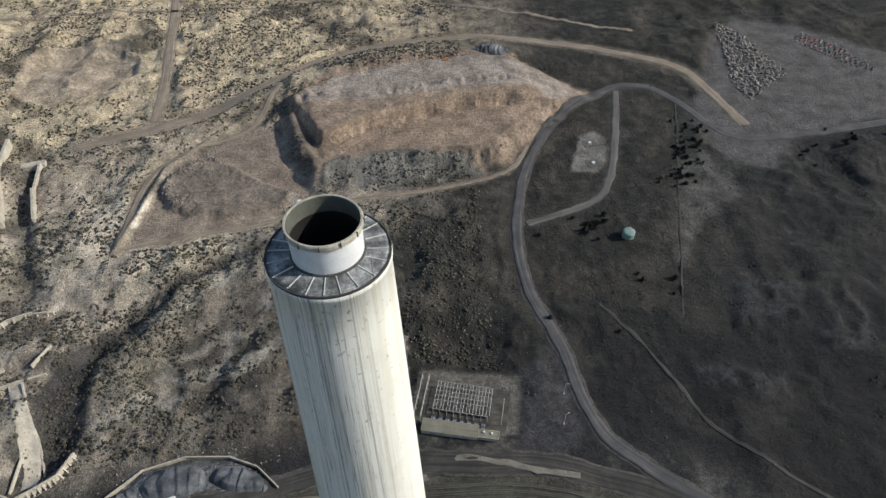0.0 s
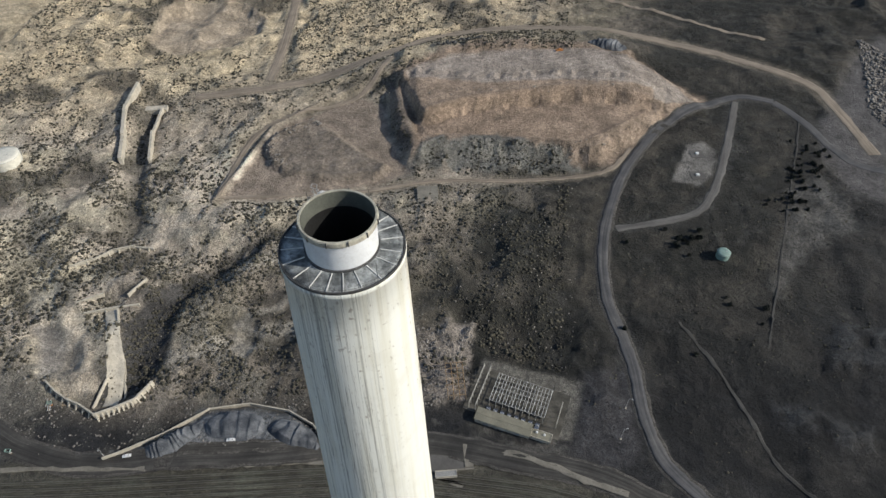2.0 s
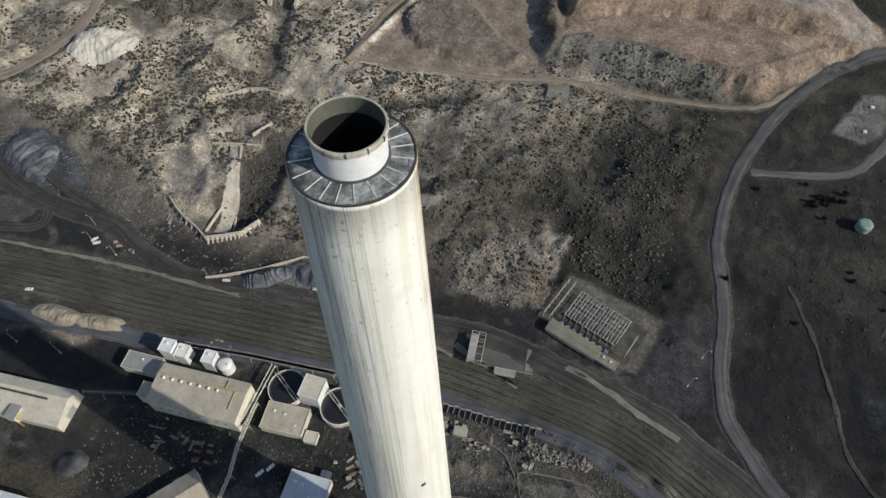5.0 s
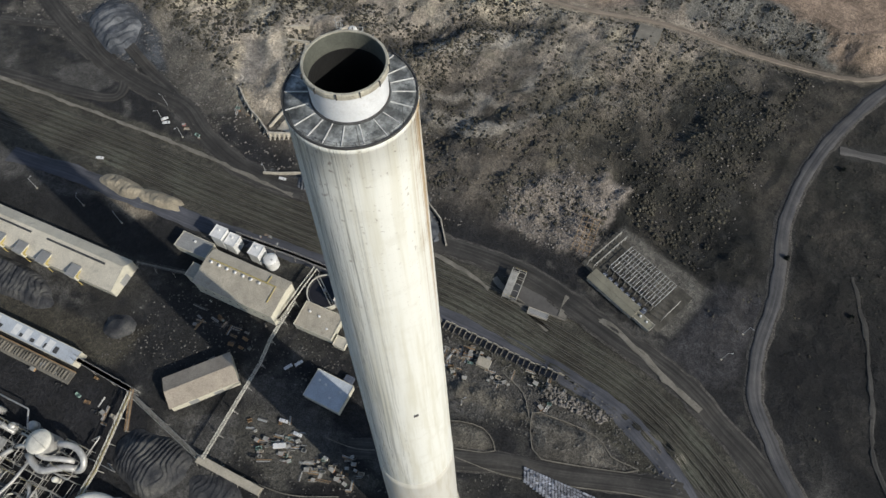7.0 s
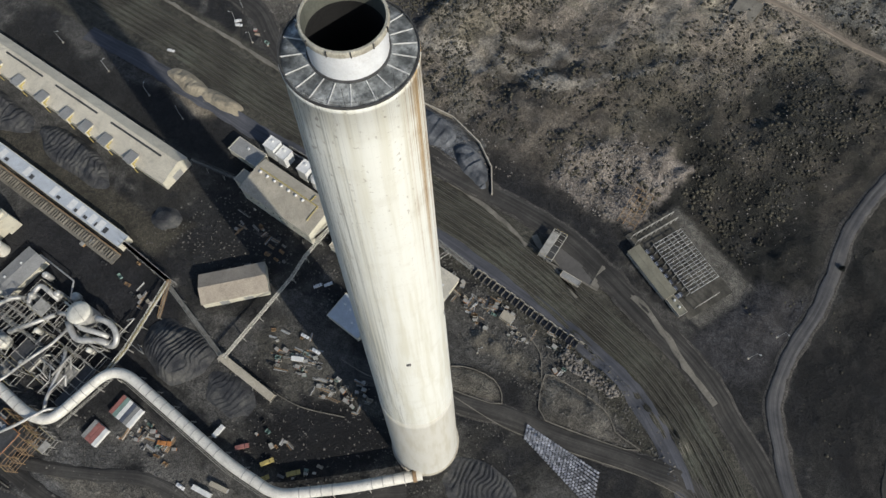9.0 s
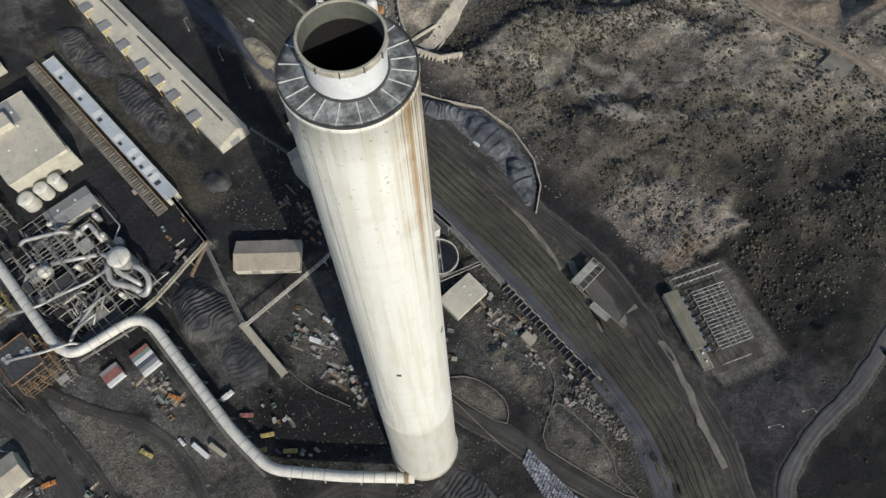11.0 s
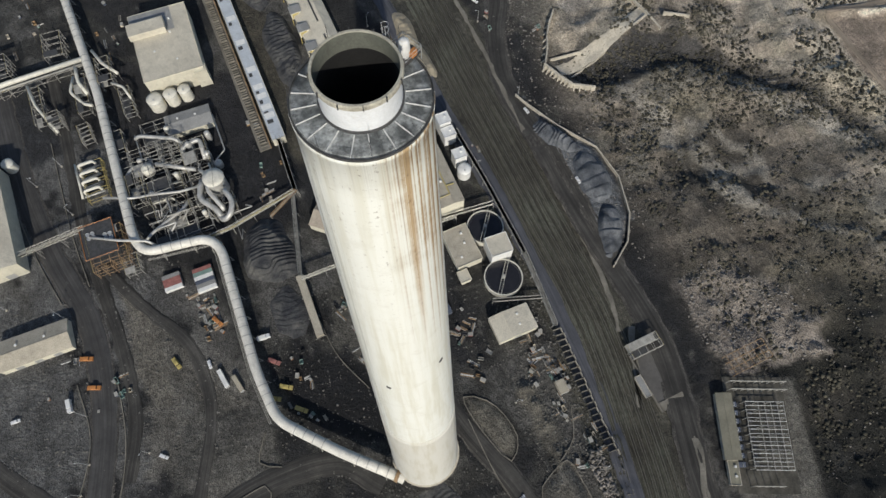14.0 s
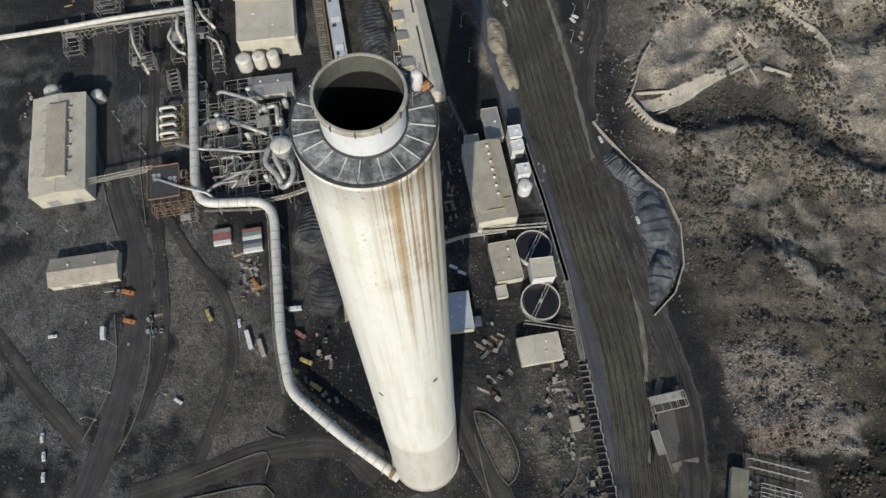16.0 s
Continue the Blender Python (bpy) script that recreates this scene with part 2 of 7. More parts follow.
M = {
    "shell": chimney_mat("white_painted_concrete", (0.79, 0.80, 0.75), 1.0),
    "shell_low": chimney_mat("bare_concrete", (0.62, 0.61, 0.56), 0.12),
    "flue": mat("white_flue_steel", (0.72, 0.74, 0.76), 0.55, 0, 0.08, 0.5, 4, 0.05, stain=(0.42, 0.40, 0.34), stain_amount=0.25),
    "apron": mat("dull_gravel_apron", (0.062, 0.058, 0.048), 0.95, 0, 0.35, 0.08, 0.6, 0.2, tint=(0.10, 0.093, 0.078)),
    "bore_black": mat("sooty_liner", (0.006, 0.006, 0.006), 0.9, 0, 0.3, 0.3, 2, 0.2),
    "liner": mat("grey_green_liner", (0.11, 0.115, 0.095), 0.8, 0, 0.25, 0.6, 4, 0.1),
    "deck": mat("weathered_lead_deck", (0.135, 0.145, 0.145), 0.7, 0, 0.55, 0.45, 2.2, 0.25, tint=(0.33, 0.345, 0.34), stain=(0.035, 0.036, 0.036), stain_amount=0.9),
    "rib": mat("pale_deck_rib", (0.62, 0.62, 0.60), 0.6, 0, 0.2, 1, 6),
    "lip": mat("rusty_lip_band", (0.42, 0.40, 0.33), 0.7, 0, 0.3, 0.7, 4, 0.1, stain=(0.12, 0.09, 0.06), stain_amount=0.6),
    "steel": mat("galvanised_steel", (0.45, 0.46, 0.46), 0.5, 0.3, 0.25, 0.5, 4),
    "darksteel": mat("dark_steel", (0.07, 0.07, 0.07), 0.6, 0.2, 0.3, 0.5, 4),
    "frame": mat("dusty_steel_frame", (0.33, 0.32, 0.29), 0.7, 0, 0.3, 0.3, 3),
    "rustframe": mat("brown_painted_steel", (0.30, 0.20, 0.11), 0.75, 0, 0.35, 0.3, 3),
    "yellow": mat("safety_yellow_paint", (0.42, 0.34, 0.12), 0.6, 0, 0.25, 0.5, 4),
    "orange": mat("orange_paint", (0.45, 0.19, 0.06), 0.5, 0, 0.15, 0.5, 4),
    "red": mat("faded_red_paint", (0.29, 0.125, 0.11), 0.6, 0, 0.25, 0.5, 4),
    "blue": mat("faded_blue_paint", (0.085, 0.10, 0.135), 0.6, 0, 0.25, 0.5, 4),
    "green": mat("pale_green_paint", (0.20, 0.29, 0.26), 0.6, 0, 0.2, 0.4, 3),
    "white": mat("white_paint", (0.72, 0.72, 0.70), 0.5, 0, 0.12, 0.4, 3, 0.05),
    "black": mat("black_rubber", (0.02, 0.02, 0.02), 0.8),
    "glass": mat("dark_window_glass", (0.03, 0.035, 0.04), 0.1, 0, 0.1, 1, 4, 0),
    "duct": mat("insulated_duct_cladding", (0.66, 0.64, 0.58), 0.5, 0, 0.16, 0.15, 1.5, 0.08, stain=(0.34, 0.32, 0.28), stain_amount=0.5),
    "duct_ring": mat("duct_joint_band", (0.34, 0.33, 0.31), 0.6, 0, 0.2, 0.5, 3),
    "pipe": mat("aluminium_pipe_cladding", (0.52, 0.51, 0.48), 0.42, 0.35, 0.22, 0.3, 3),
    "tank": mat("cream_tank_paint", (0.66, 0.64, 0.56), 0.5, 0, 0.15, 0.3, 3, stain=(0.36, 0.30, 0.22), stain_amount=0.35),
    "roof_cream": mat("cream_sheet_roof", (0.60, 0.555, 0.455), 0.6, 0, 0.14, 0.05, 0.8, 0.15, ribs=1.6, rib_axis=0, stain=(0.30, 0.28, 0.23), stain_amount=0.5),
    "roof_tan": mat("tan_sheet_roof", (0.46, 0.415, 0.33), 0.65, 0, 0.18, 0.08, 0.9, 0.15, ribs=1.4, rib_axis=0, stain=(0.24, 0.21, 0.17), stain_amount=0.5),
    "roof_brown": mat("brown_ribbed_roof", (0.40, 0.345, 0.275), 0.7, 0, 0.18, 0.08, 0.9, 0.2, ribs=1.1, rib_axis=0, stain=(0.22, 0.19, 0.15), stain_amount=0.6),
    "roof_grey": mat("grey_sheet_roof", (0.30, 0.30, 0.29), 0.6, 0, 0.18, 0.08, 0.9, 0.15, ribs=1.4, rib_axis=0),
    "roof_blue": mat("bluish_white_roof", (0.52, 0.56, 0.60), 0.5, 0, 0.12, 0.1, 0.9, 0.1, ribs=1.2, rib_axis=0, stain=(0.30, 0.30, 0.30), stain_amount=0.35),
    "wall": mat("cream_wall_cladding", (0.66, 0.625, 0.51), 0.6, 0, 0.14, 0.12, 1.4, 0.1, ribs=2.0, rib_axis=0, stain=(0.34, 0.30, 0.22), stain_amount=0.45),
    "concrete": mat("weathered_concrete", (0.47, 0.43, 0.355), 0.85, 0, 0.25, 0.15, 1.2, 0.2, stain=(0.17, 0.16, 0.14), stain_amount=0.6),
    "coal": mat("black_coal", (0.042, 0.044, 0.050), 0.85, 0, 0.45, 0.12, 1.1, 0.6, tint=(0.085, 0.083, 0.075)),
    "slag": mat("blue_grey_slag", (0.070, 0.078, 0.092), 0.8, 0, 0.45, 0.08, 0.9, 0.6, tint=(0.16, 0.165, 0.17)),
    "whitepile": mat("pale_lime_heap", (0.52, 0.49, 0.42), 0.9, 0, 0.15, 0.1, 0.8, 0.3),
    "sandpile": mat("tan_sand_heap", (0.30, 0.26, 0.19), 0.9, 0, 0.25, 0.1, 0.8, 0.4),
    "asphalt": mat("grey_asphalt", (0.046, 0.045, 0.045), 0.9, 0, 0.18, 0.05, 0.7, 0.1, tint=(0.060, 0.058, 0.056), lanes=0.25),
    "ringroad": mat("pale_grey_asphalt", (0.070, 0.070, 0.074), 0.9, 0, 0.2, 0.05, 0.7, 0.1, tint=(0.092, 0.089, 0.086), lanes=0.25),
    "shoulder": mat("gravel_shoulder", (0.072, 0.067, 0.061), 0.95, 0, 0.5, 0.06, 0.5, 0.2, tint=(0.045, 0.042, 0.038), hard=0.08, lanes=0.25),
    "debris": mat("dark_yard_debris", (0.13, 0.124, 0.112), 0.9, 0, 0.5, 0.3, 1.0, 0.2),
    "roof_olive": mat("olive_felt_roof", (0.20, 0.19, 0.145), 0.8, 0, 0.2, 0.1, 0.9, 0.1),
    "haul": mat("dark_haul_road", (0.039, 0.037, 0.034), 0.9, 0, 0.25, 0.05, 0.6, 0.15, tint=(0.053, 0.050, 0.045), lanes=0.38),
    "dirtroad": mat("graded_dirt_road", (0.235, 0.195, 0.152), 0.95, 0, 0.2, 0.05, 0.6, 0.15, lanes=0.25),
    "greyroad": mat("grey_gravel_road", (0.105, 0.100, 0.094), 0.95, 0, 0.2, 0.05, 0.6, 0.15, lanes=0.25),
    "trail": mat("faint_gravel_trail", (0.052, 0.050, 0.046), 0.95, 0, 0.35, 0.05, 0.6, 0.15, lanes=0.3),
    "ballast": mat("track_ballast", (0.056, 0.053, 0.041), 0.95, 0, 0.45, 0.03, 0.5, 0.2, each=0.14, tint=(0.062, 0.066, 0.050), hard=0.06, lanes=0.32),
    "rail": mat("worn_rail", (0.13, 0.12, 0.105), 0.5, 0.3, 0.2, 0.2, 2),
    "bluegravel": mat("blue_grey_gravel", (0.070, 0.073, 0.085), 0.9, 0, 0.2, 0.06, 0.7, 0.15, lanes=0.25),
    "palestrip": mat("pale_concrete_dust", (0.175, 0.162, 0.135), 0.9, 0, 0.35, 0.08, 0.8, 0.2),
    "shrub": mat("dry_sagebrush", (0.046, 0.043, 0.031), 0.95, 0, 0.4, 0.03, 1.0, 0, tint=(0.085, 0.077, 0.056)),
    "leaf": mat("dark_juniper_leaf", (0.022, 0.026, 0.020), 0.9, 0, 0.4, 0.2, 2, 0),
    "bark": mat("grey_bark", (0.12, 0.10, 0.08), 0.95),
    "rock": mat("pale_rubble", (0.215, 0.198, 0.178), 0.9, 0, 0.4, 0.08, 1.0, 0.2),
    "scrapmetal": mat("silver_scrap_bundle", (0.36, 0.37, 0.40), 0.45, 0.4, 0.5, 0.3, 1.5, 0.2, each=0.4),
    "water": mat("dark_settling_water", (0.022, 0.022, 0.026), 0.12, 0, 0.2, 0.1, 1, 0.02),
    "soil": mat("bare_soil", (0.1, 0.1, 0.1), 0.95, 0, 0.36, 0.05, 0.30, 0.9, attr="soil", bump_size=2.4, hard=0.09),
}
BODY = [mat("car_" + n, c, 0.3, 0, 0.05, 1, 4, 0) for n, c in (("black", (0.02, 0.02, 0.025)), ("silver", (0.13, 0.135, 0.145)), ("red", (0.30, 0.03, 0.04)), ("white_body", (0.7, 0.7, 0.7)))]


# ---- mesh helpers ----
def link(name, bm, material, smooth=False):
    me = bpy.data.meshes.new(name)
    bm.normal_update()
    bm.to_mesh(me)
    bm.free()
    me.materials.append(material)
    if smooth:
        me.polygons.foreach_set("use_smooth", [True] * len(me.polygons))
    return new(name, me)


def part(name, bm, material, parent, label="", smooth=False):
    ob = link(name, bm, material, smooth)
    ob.parent = parent
    return tagged(ob, label)


def share(name, mesh, m, parent):
    ob = new(name, mesh)
    ob.parent = parent
    ob.matrix_local = m
    return ob


def thing(name, label, category, m=None, group="", kind=""):
    ob = new(name)
    if m is not None:
        ob.matrix_world = m
    return tagged(ob, label, category, group, kind)


def box(bm, x0, y0, z0, x1, y1, z1, m=None, bevel=0.0):
    r = bmesh.ops.create_cube(bm, size=1)
    vs = r["verts"]
    mm = Matrix.Translation(((x0 + x1) / 2, (y0 + y1) / 2, (z0 + z1) / 2)) @ Matrix.Diagonal((x1 - x0, y1 - y0, z1 - z0, 1))
    bmesh.ops.transform(bm, matrix=(m @ mm if m else mm), verts=vs)
    if bevel:
        es = list({e for v in vs for e in v.link_edges})
        bmesh.ops.bevel(bm, geom=es, offset=bevel, segments=1, affect="EDGES")
    return bm


def B(*a, **k):
    return box(bmesh.new(), *a, **k)


def bar(bm, p, q, r, n=6, r2=None, caps=True):
    """A round bar from p to q."""
    p, q = Vector(p), Vector(q)
    d = q - p
    if d.length < 1e-6:
        return bm
    m = Matrix.Translation((p + q) / 2) @ d.to_track_quat("Z", "Y").to_matrix().to_4x4()
    bmesh.ops.create_cone(bm, cap_ends=caps, segments=n, radius1=r, radius2=r if r2 is None else r2, depth=d.length, matrix=m)
    return bm


def beam(bm, p, q, w):
    """A square bar from p to q."""
    return bar(bm, p, q, w * 0.7, 4)


def lathe(profile, n=32, bm=None, center=(0, 0, 0), a0=0.0):
    """A turned shape from (radius, height) rows."""
    bm = bm or bmesh.new()
    c = Vector(center)
    rows = []
    for r, z in profile:
        rows.append([bm.verts.new(c + Vector((r * math.cos(a0 + 2 * math.pi * i / n), r * math.sin(a0 + 2 * math.pi * i / n), z))) for i in range(n)])
    for a, b in zip(rows, rows[1:]):
        for i in range(n):
            j = (i + 1) % n
            bm.faces.new((a[i], a[j], b[j], b[i]))
    return bm


def tube(pts, r, n=10, bm=None, closed_ends=True, round_=0.0):
    """A pipe along points, with rounded elbows."""
    bm = bm or bmesh.new()
    pts = [Vector(p) for p in pts]
    path = []
    for i, p in enumerate(pts):
        if round_ and 0 < i < len(pts) - 1:
            a = p + (pts[i - 1] - p).normalized() * min(round_, (pts[i - 1] - p).length * 0.45)
            b = p + (pts[i + 1] - p).normalized() * min(round_, (pts[i + 1] - p).length * 0.45)
            path += [a.lerp(p, s).lerp(p.lerp(b, s), s) for s in (0, 0.2, 0.4, 0.6, 0.8, 1.0)]
        else:
            path.append(p)
    rings = []
    for i, p in enumerate(path):
        d = (path[min(i + 1, len(path) - 1)] - path[max(i - 1, 0)]).normalized()
        up = Vector((0, 0, 1)) if abs(d.z) < 0.9 else Vector((1, 0, 0))
        s = d.cross(up).normalized()
        u = s.cross(d)
        rings.append([bm.verts.new(p + (s * math.cos(2 * math.pi * k / n) + u * math.sin(2 * math.pi * k / n)) * r) for k in range(n)])
    for a, b in zip(rings, rings[1:]):
        for k in range(n):
            bm.faces.new((a[k], a[(k + 1) % n], b[(k + 1) % n], b[k]))
    if closed_ends:
        bm.faces.new(rings[0][::-1])
        bm.faces.new(rings[-1])
    return bm


def dense(pts, step, closed=False):
    """A smooth line through plan points at even steps (Catmull-Rom)."""
    p = [np.array(q, float) for q in pts]
    p = [p[-1]] + p + [p[0], p[1]] if closed else [2 * p[0] - p[1]] + p + [2 * p[-1] - p[-2]]
    out = []
    for a, b, c, d in zip(p, p[1:], p[2:], p[3:]):
        n = max(1, int(np.hypot(*(c - b)[:2]) / step))
        for k in range(n):
            s = k / n
            out.append(0.5 * (2 * b + (c - a) * s + (2 * a - 5 * b + 4 * c - d) * s * s + (3 * b - a - 3 * c + d) * s ** 3))
    if not closed:
        out.append(p[-2])
    return np.array(out)


def site(u, v, z=0.0, yaw=0.0):
    """A pose in the works' own grid, which is turned 12 degrees."""
    c, s = math.cos(radians(12)), math.sin(radians(12))
    return pose(u * c - v * s, u * s + v * c, z, 0, 0, 12 + yaw)


# ---- plan of the ground ----
RING = [(286, 646), (251, 651), (214, 630), (173, 595), (141, 550), (114, 490), (100, 436), (93, 387), (93, 343), (98, 310), (108, 279), (116, 248), (121, 212), (132, 180), (153, 158), (180, 136), (230, 105), (330, 60)]
RING_EAST = [(286, 646), (311, 612), (331, 566), (357, 537), (415, 537), (533, 559), (700, 600)]
HAUL = [(-640, 170), (-520, 135), (-440, 122), (-385, 122), (-345, 126), (-308, 116), (-256, 112), (-193, 127), (-128, 141), (-70, 158), (-28, 165), (36, 162), (84, 160), (126, 148), (166, 133), (230, 95), (320, 30)]
DIRT_NORTH = [(-390, 1040), (-363, 934), (-334, 788), (-313, 683), (-302, 600)]
DIRT_MAIN = [(-375, 552), (-282, 591), (-201, 640), (-165, 675), (-100, 736), (-26, 771), (89, 782), (202, 760), (272, 732), (335, 692), (357, 629), (372, 560)]
DIRT_FAR = [(-620, 880), (-420, 890), (-230, 905), (-60, 930), (150, 860), (300, 790)]
LOW_ROAD = [(-275, 387), (-203, 404), (-138, 420), (-67, 448), (15, 461), (93, 487), (122, 532)]
BERM = [(-277, 387), (-278, 489), (-243, 537), (-190, 577), (-161, 648)]
OVAL_ROAD = [(243, 640), (224, 557), (207, 495), (188, 449), (162, 428), (105, 405)]
OVAL_PAD = [(181, 548), (199, 556), (211, 541), (200, 495), (187, 481), (160, 483)]
TRAIL = [(152, 301), (176, 264), (198, 216), (210, 187), (236, 159), (264, 134), (320, 90)]
TRAIL_UP = [(308, 612), (273, 482), (245, 380), (219, 286)]
NW_ROAD = [(-690, 610), (-649, 523), (-598, 425), (-576, 366), (-552, 306), (-560, 230), (-600, 180)]
TRACK_LINE = [(-660, -12), (-520, 22), (-366, 61), (-255, 84), (-151, 107), (-60, 126), (16, 131), (64, 131), (106, 122), (152, 104), (230, 60), (320, 0)]
BLUE_STRIP = [(-420, 12), (-366, 28), (-262, 54), (-138, 91), (-40, 110), (20, 117), (66, 117), (110, 104), (150, 84)]
BASE_ROAD = [(-60, -2), (-28, 18), (-6, 29), (25, 48), (58, 64), (105, 90), (141, 100), (200, 80)]
W_ROAD = [(-470, -310), (-353, -281), (-243, -253), (-180, -230), (-124, -204), (-68, -194), (-13, -197), (40, -206), (100, -220)]
W_ROAD_INNER = [(-355, -239), (-281, -224), (-195, -209), (-141, -194), (-100, -182), (-53, -175), (-17, -180)]
DIAG = [(-90, -315), (-61, -282), (-29, -247), (1, -211)]
DIAG_UP = [(-170, -200), (-150, -186), (-121, -162), (-93, -138), (-50, -128), (10, -140)]
BOTTOM = [(30, -175), (19, -145), (1, -99), (-4, -54), (14, -28)]
TOP_BENCH = [(-137, 609), (-90, 650), (-23, 674), (82, 694), (119, 683), (179, 646), (195, 622), (162, 604), (107, 608), (49, 602), (-9, 581), (-58, 561), (-97, 532), (-115, 562)]
MID_BENCH = [(-98, 483), (-73, 503), (-21, 508), (74, 514), (104, 542), (148, 590), (150, 630), (40, 620), (-40, 600), (-120, 600), (-133, 601), (-137, 582), (-114, 521)]
NW_PIT = [(-493, 665), (-511, 750), (-493, 788), (-411, 792), (-363, 757), (-357, 713), (-379, 672), (-443, 643)]
SLAG = [(-238, 122), (-212, 141), (-189, 164), (-162, 173), (-132, 172), (-111, 164), (-94, 149), (-118, 142), (-148, 138), (-179, 130), (-207, 126)]
SLAG_WEST = [(-493, 175), (-468, 183), (-426, 172), (-382, 143), (-414, 133), (-444, 126), (-500, 140)]
POND = [(-360, 211), (-348, 218), (-312, 194), (-306, 181), (-330, 170), (-346, 196)]
BASIN = [(-276, 151), (-290, 211), (-286, 253), (-258, 300), (-247, 294), (-250, 252), (-242, 203), (-244, 176), (-255, 158)]
PALE_SLOPE = [(-343, 239), (-300, 200), (-278, 168), (-294, 154), (-314, 168), (-322, 195), (-340, 225)]
GULLY = [(-175, 376), (-200, 356), (-217, 342), (-242, 312), (-254, 277), (-264, 245), (-266, 211), (-258, 178)]
DAM_NOTCH = [(-440, 560), (-415, 530), (-402, 480), (-390, 440), (-370, 390), (-345, 340)]
GRAVEL_EAST = [(323, 600), (400, 760), (451, 830), (530, 800), (640, 700), (640, 590), (540, 570), (413, 532), (378, 477), (335, 489), (318, 540)]
LOOP = [(-23, 44), (-12, 53), (2, 58), (12, 55), (16, 51), (11, 46), (-12, 34), (-28, 30)]
ISLAND = [(22, 84), (34, 90), (54, 95), (68, 95), (76, 91), (94, 94), (88, 88), (42, 64), (34, 66)]
YARD = [(-8, 200), (0, 243), (80, 232), (70, 182)]
PALE_WORK = [(-78, 191), (-86, 214), (-76, 232), (-57, 262), (-23, 270), (-10, 268), (-12, 240), (-14, 206), (-35, 192), (-56, 188)]
SPUR = [(-553, 98), (-515, 118), (-483, 136), (-447, 128), (-413, 121), (-399, 100), (-432, 83), (-469, 71), (-500, 60)]
SPUR_LINK = [(-483, 136), (-457, 146), (-402, 137), (-360, 130), (-323, 117)]
WASHES = [([(-110, 279), (-128, 255), (-158, 248), (-178, 244), (-199, 227), (-231, 208), (-244, 203)], 6), ([(-120, 292), (-142, 281), (-164, 279), (-183, 263), (-196, 245)], 4), ([(-180, 352), (-199, 329), (-213, 311), (-230, 287)], 4),
          ([(-213, 211), (-186, 229), (-159, 251), (-149, 282)], 7), ([(-185, 220), (-157, 237), (-131, 249), (-118, 270), (-97, 304), (-85, 346)], 3), ([(-219, 291), (-194, 323), (-164, 356)], 4), ([(-128, 313), (-128, 340)], 4), ([(-300, 352), (-268, 362), (-240, 372)], 5)]
# shrubby dark hollows on the slope, the bare flat west of the quarry and its ring of spoil, rock outcrops
HOLLOWS = [([(-246, 293), (-225, 317), (-204, 351), (-174, 370), (-145, 385)], 6), ([(-143, 262), (-128, 287), (-104, 303), (-91, 336), (-70, 360)], 6), ([(-190, 236), (-170, 232), (-150, 236)], 4)]
WEST_FLAT = [(-260, 507), (-272, 387), (-219, 392), (-135, 425), (-100, 453), (-129, 501), (-150, 560), (-184, 583), (-216, 551)]
SPOIL_RING = [(-259, 470), (-256, 493), (-223, 525), (-202, 512), (-174, 489), (-142, 469), (-121, 459), (-132, 439), (-174, 429), (-223, 429), (-244, 444)]
FLAT_BERM = [(-278, 383), (-270, 439), (-264, 507), (-227, 558), (-188, 598)]
OUTCROPS = [[(213, 235), (239, 234), (254, 228), (280, 227), (276, 207), (247, 209), (211, 215)], [(320, 258), (361, 305), (372, 279), (350, 246), (323, 244)], [(274, 322), (333, 319), (309, 264), (255, 267)]]
ROADS = [(RING, 11), (RING_EAST, 12), (HAUL, 17), (DIRT_NORTH, 14), (DIRT_MAIN, 17), (LOW_ROAD, 9), (BERM, 8), (OVAL_ROAD, 9), (NW_ROAD, 12), (TRACK_LINE, 52), (BASE_ROAD, 13), (W_ROAD, 15), (SPUR, 10), (SPUR_LINK, 9)]

LIT_DIRT = [(-124, -17), (-97, -10), (-59, -12), (-27, -6), (-41, -27), (-85, -46), (-118, -44), (-130, -40)]
TIPPED = [[(-24, 70), (5, 79), (32, 82), (64, 90)], [(17, 114), (52, 114), (78, 116), (106, 116)]]

rs = np.random.RandomState(7)
LAT = rs.rand(8, 256, 256)


def vnoise(x, y, scale, k=0):
    """Smooth value noise, 0 to 1."""
    u, v = np.asarray(x) / scale + 300.3, np.asarray(y) / scale + 311.7
    i, j = np.floor(u).astype(int), np.floor(v).astype(int)
    f, g = u - i, v - j
    f, g = f * f * (3 - 2 * f), g * g * (3 - 2 * g)
    T = LAT[k % 8]
    a, b = T[i % 256, j % 256], T[(i + 1) % 256, j % 256]
    c, d = T[i % 256, (j + 1) % 256], T[(i + 1) % 256, (j + 1) % 256]
    return (a * (1 - f) + b * f) * (1 - g) + (c * (1 - f) + d * f) * g


def fbm(x, y, scale, octaves=4, k=0):
    out, amp, tot = 0, 1.0, 0.0
    for o in range(octaves):
        out = out + amp * vnoise(x, y, scale / 2 ** o, k + o)
        tot += amp
        amp *= 0.55
    return out / tot


def ridged(x, y, scale, octaves=4, k=0):
    out, amp, tot = 0, 1.0, 0.0
    for o in range(octaves):
        out = out + amp * (1 - np.abs(2 * vnoise(x, y, scale / 2 ** o, k + o) - 1))
        tot += amp
        amp *= 0.5
    return out / tot


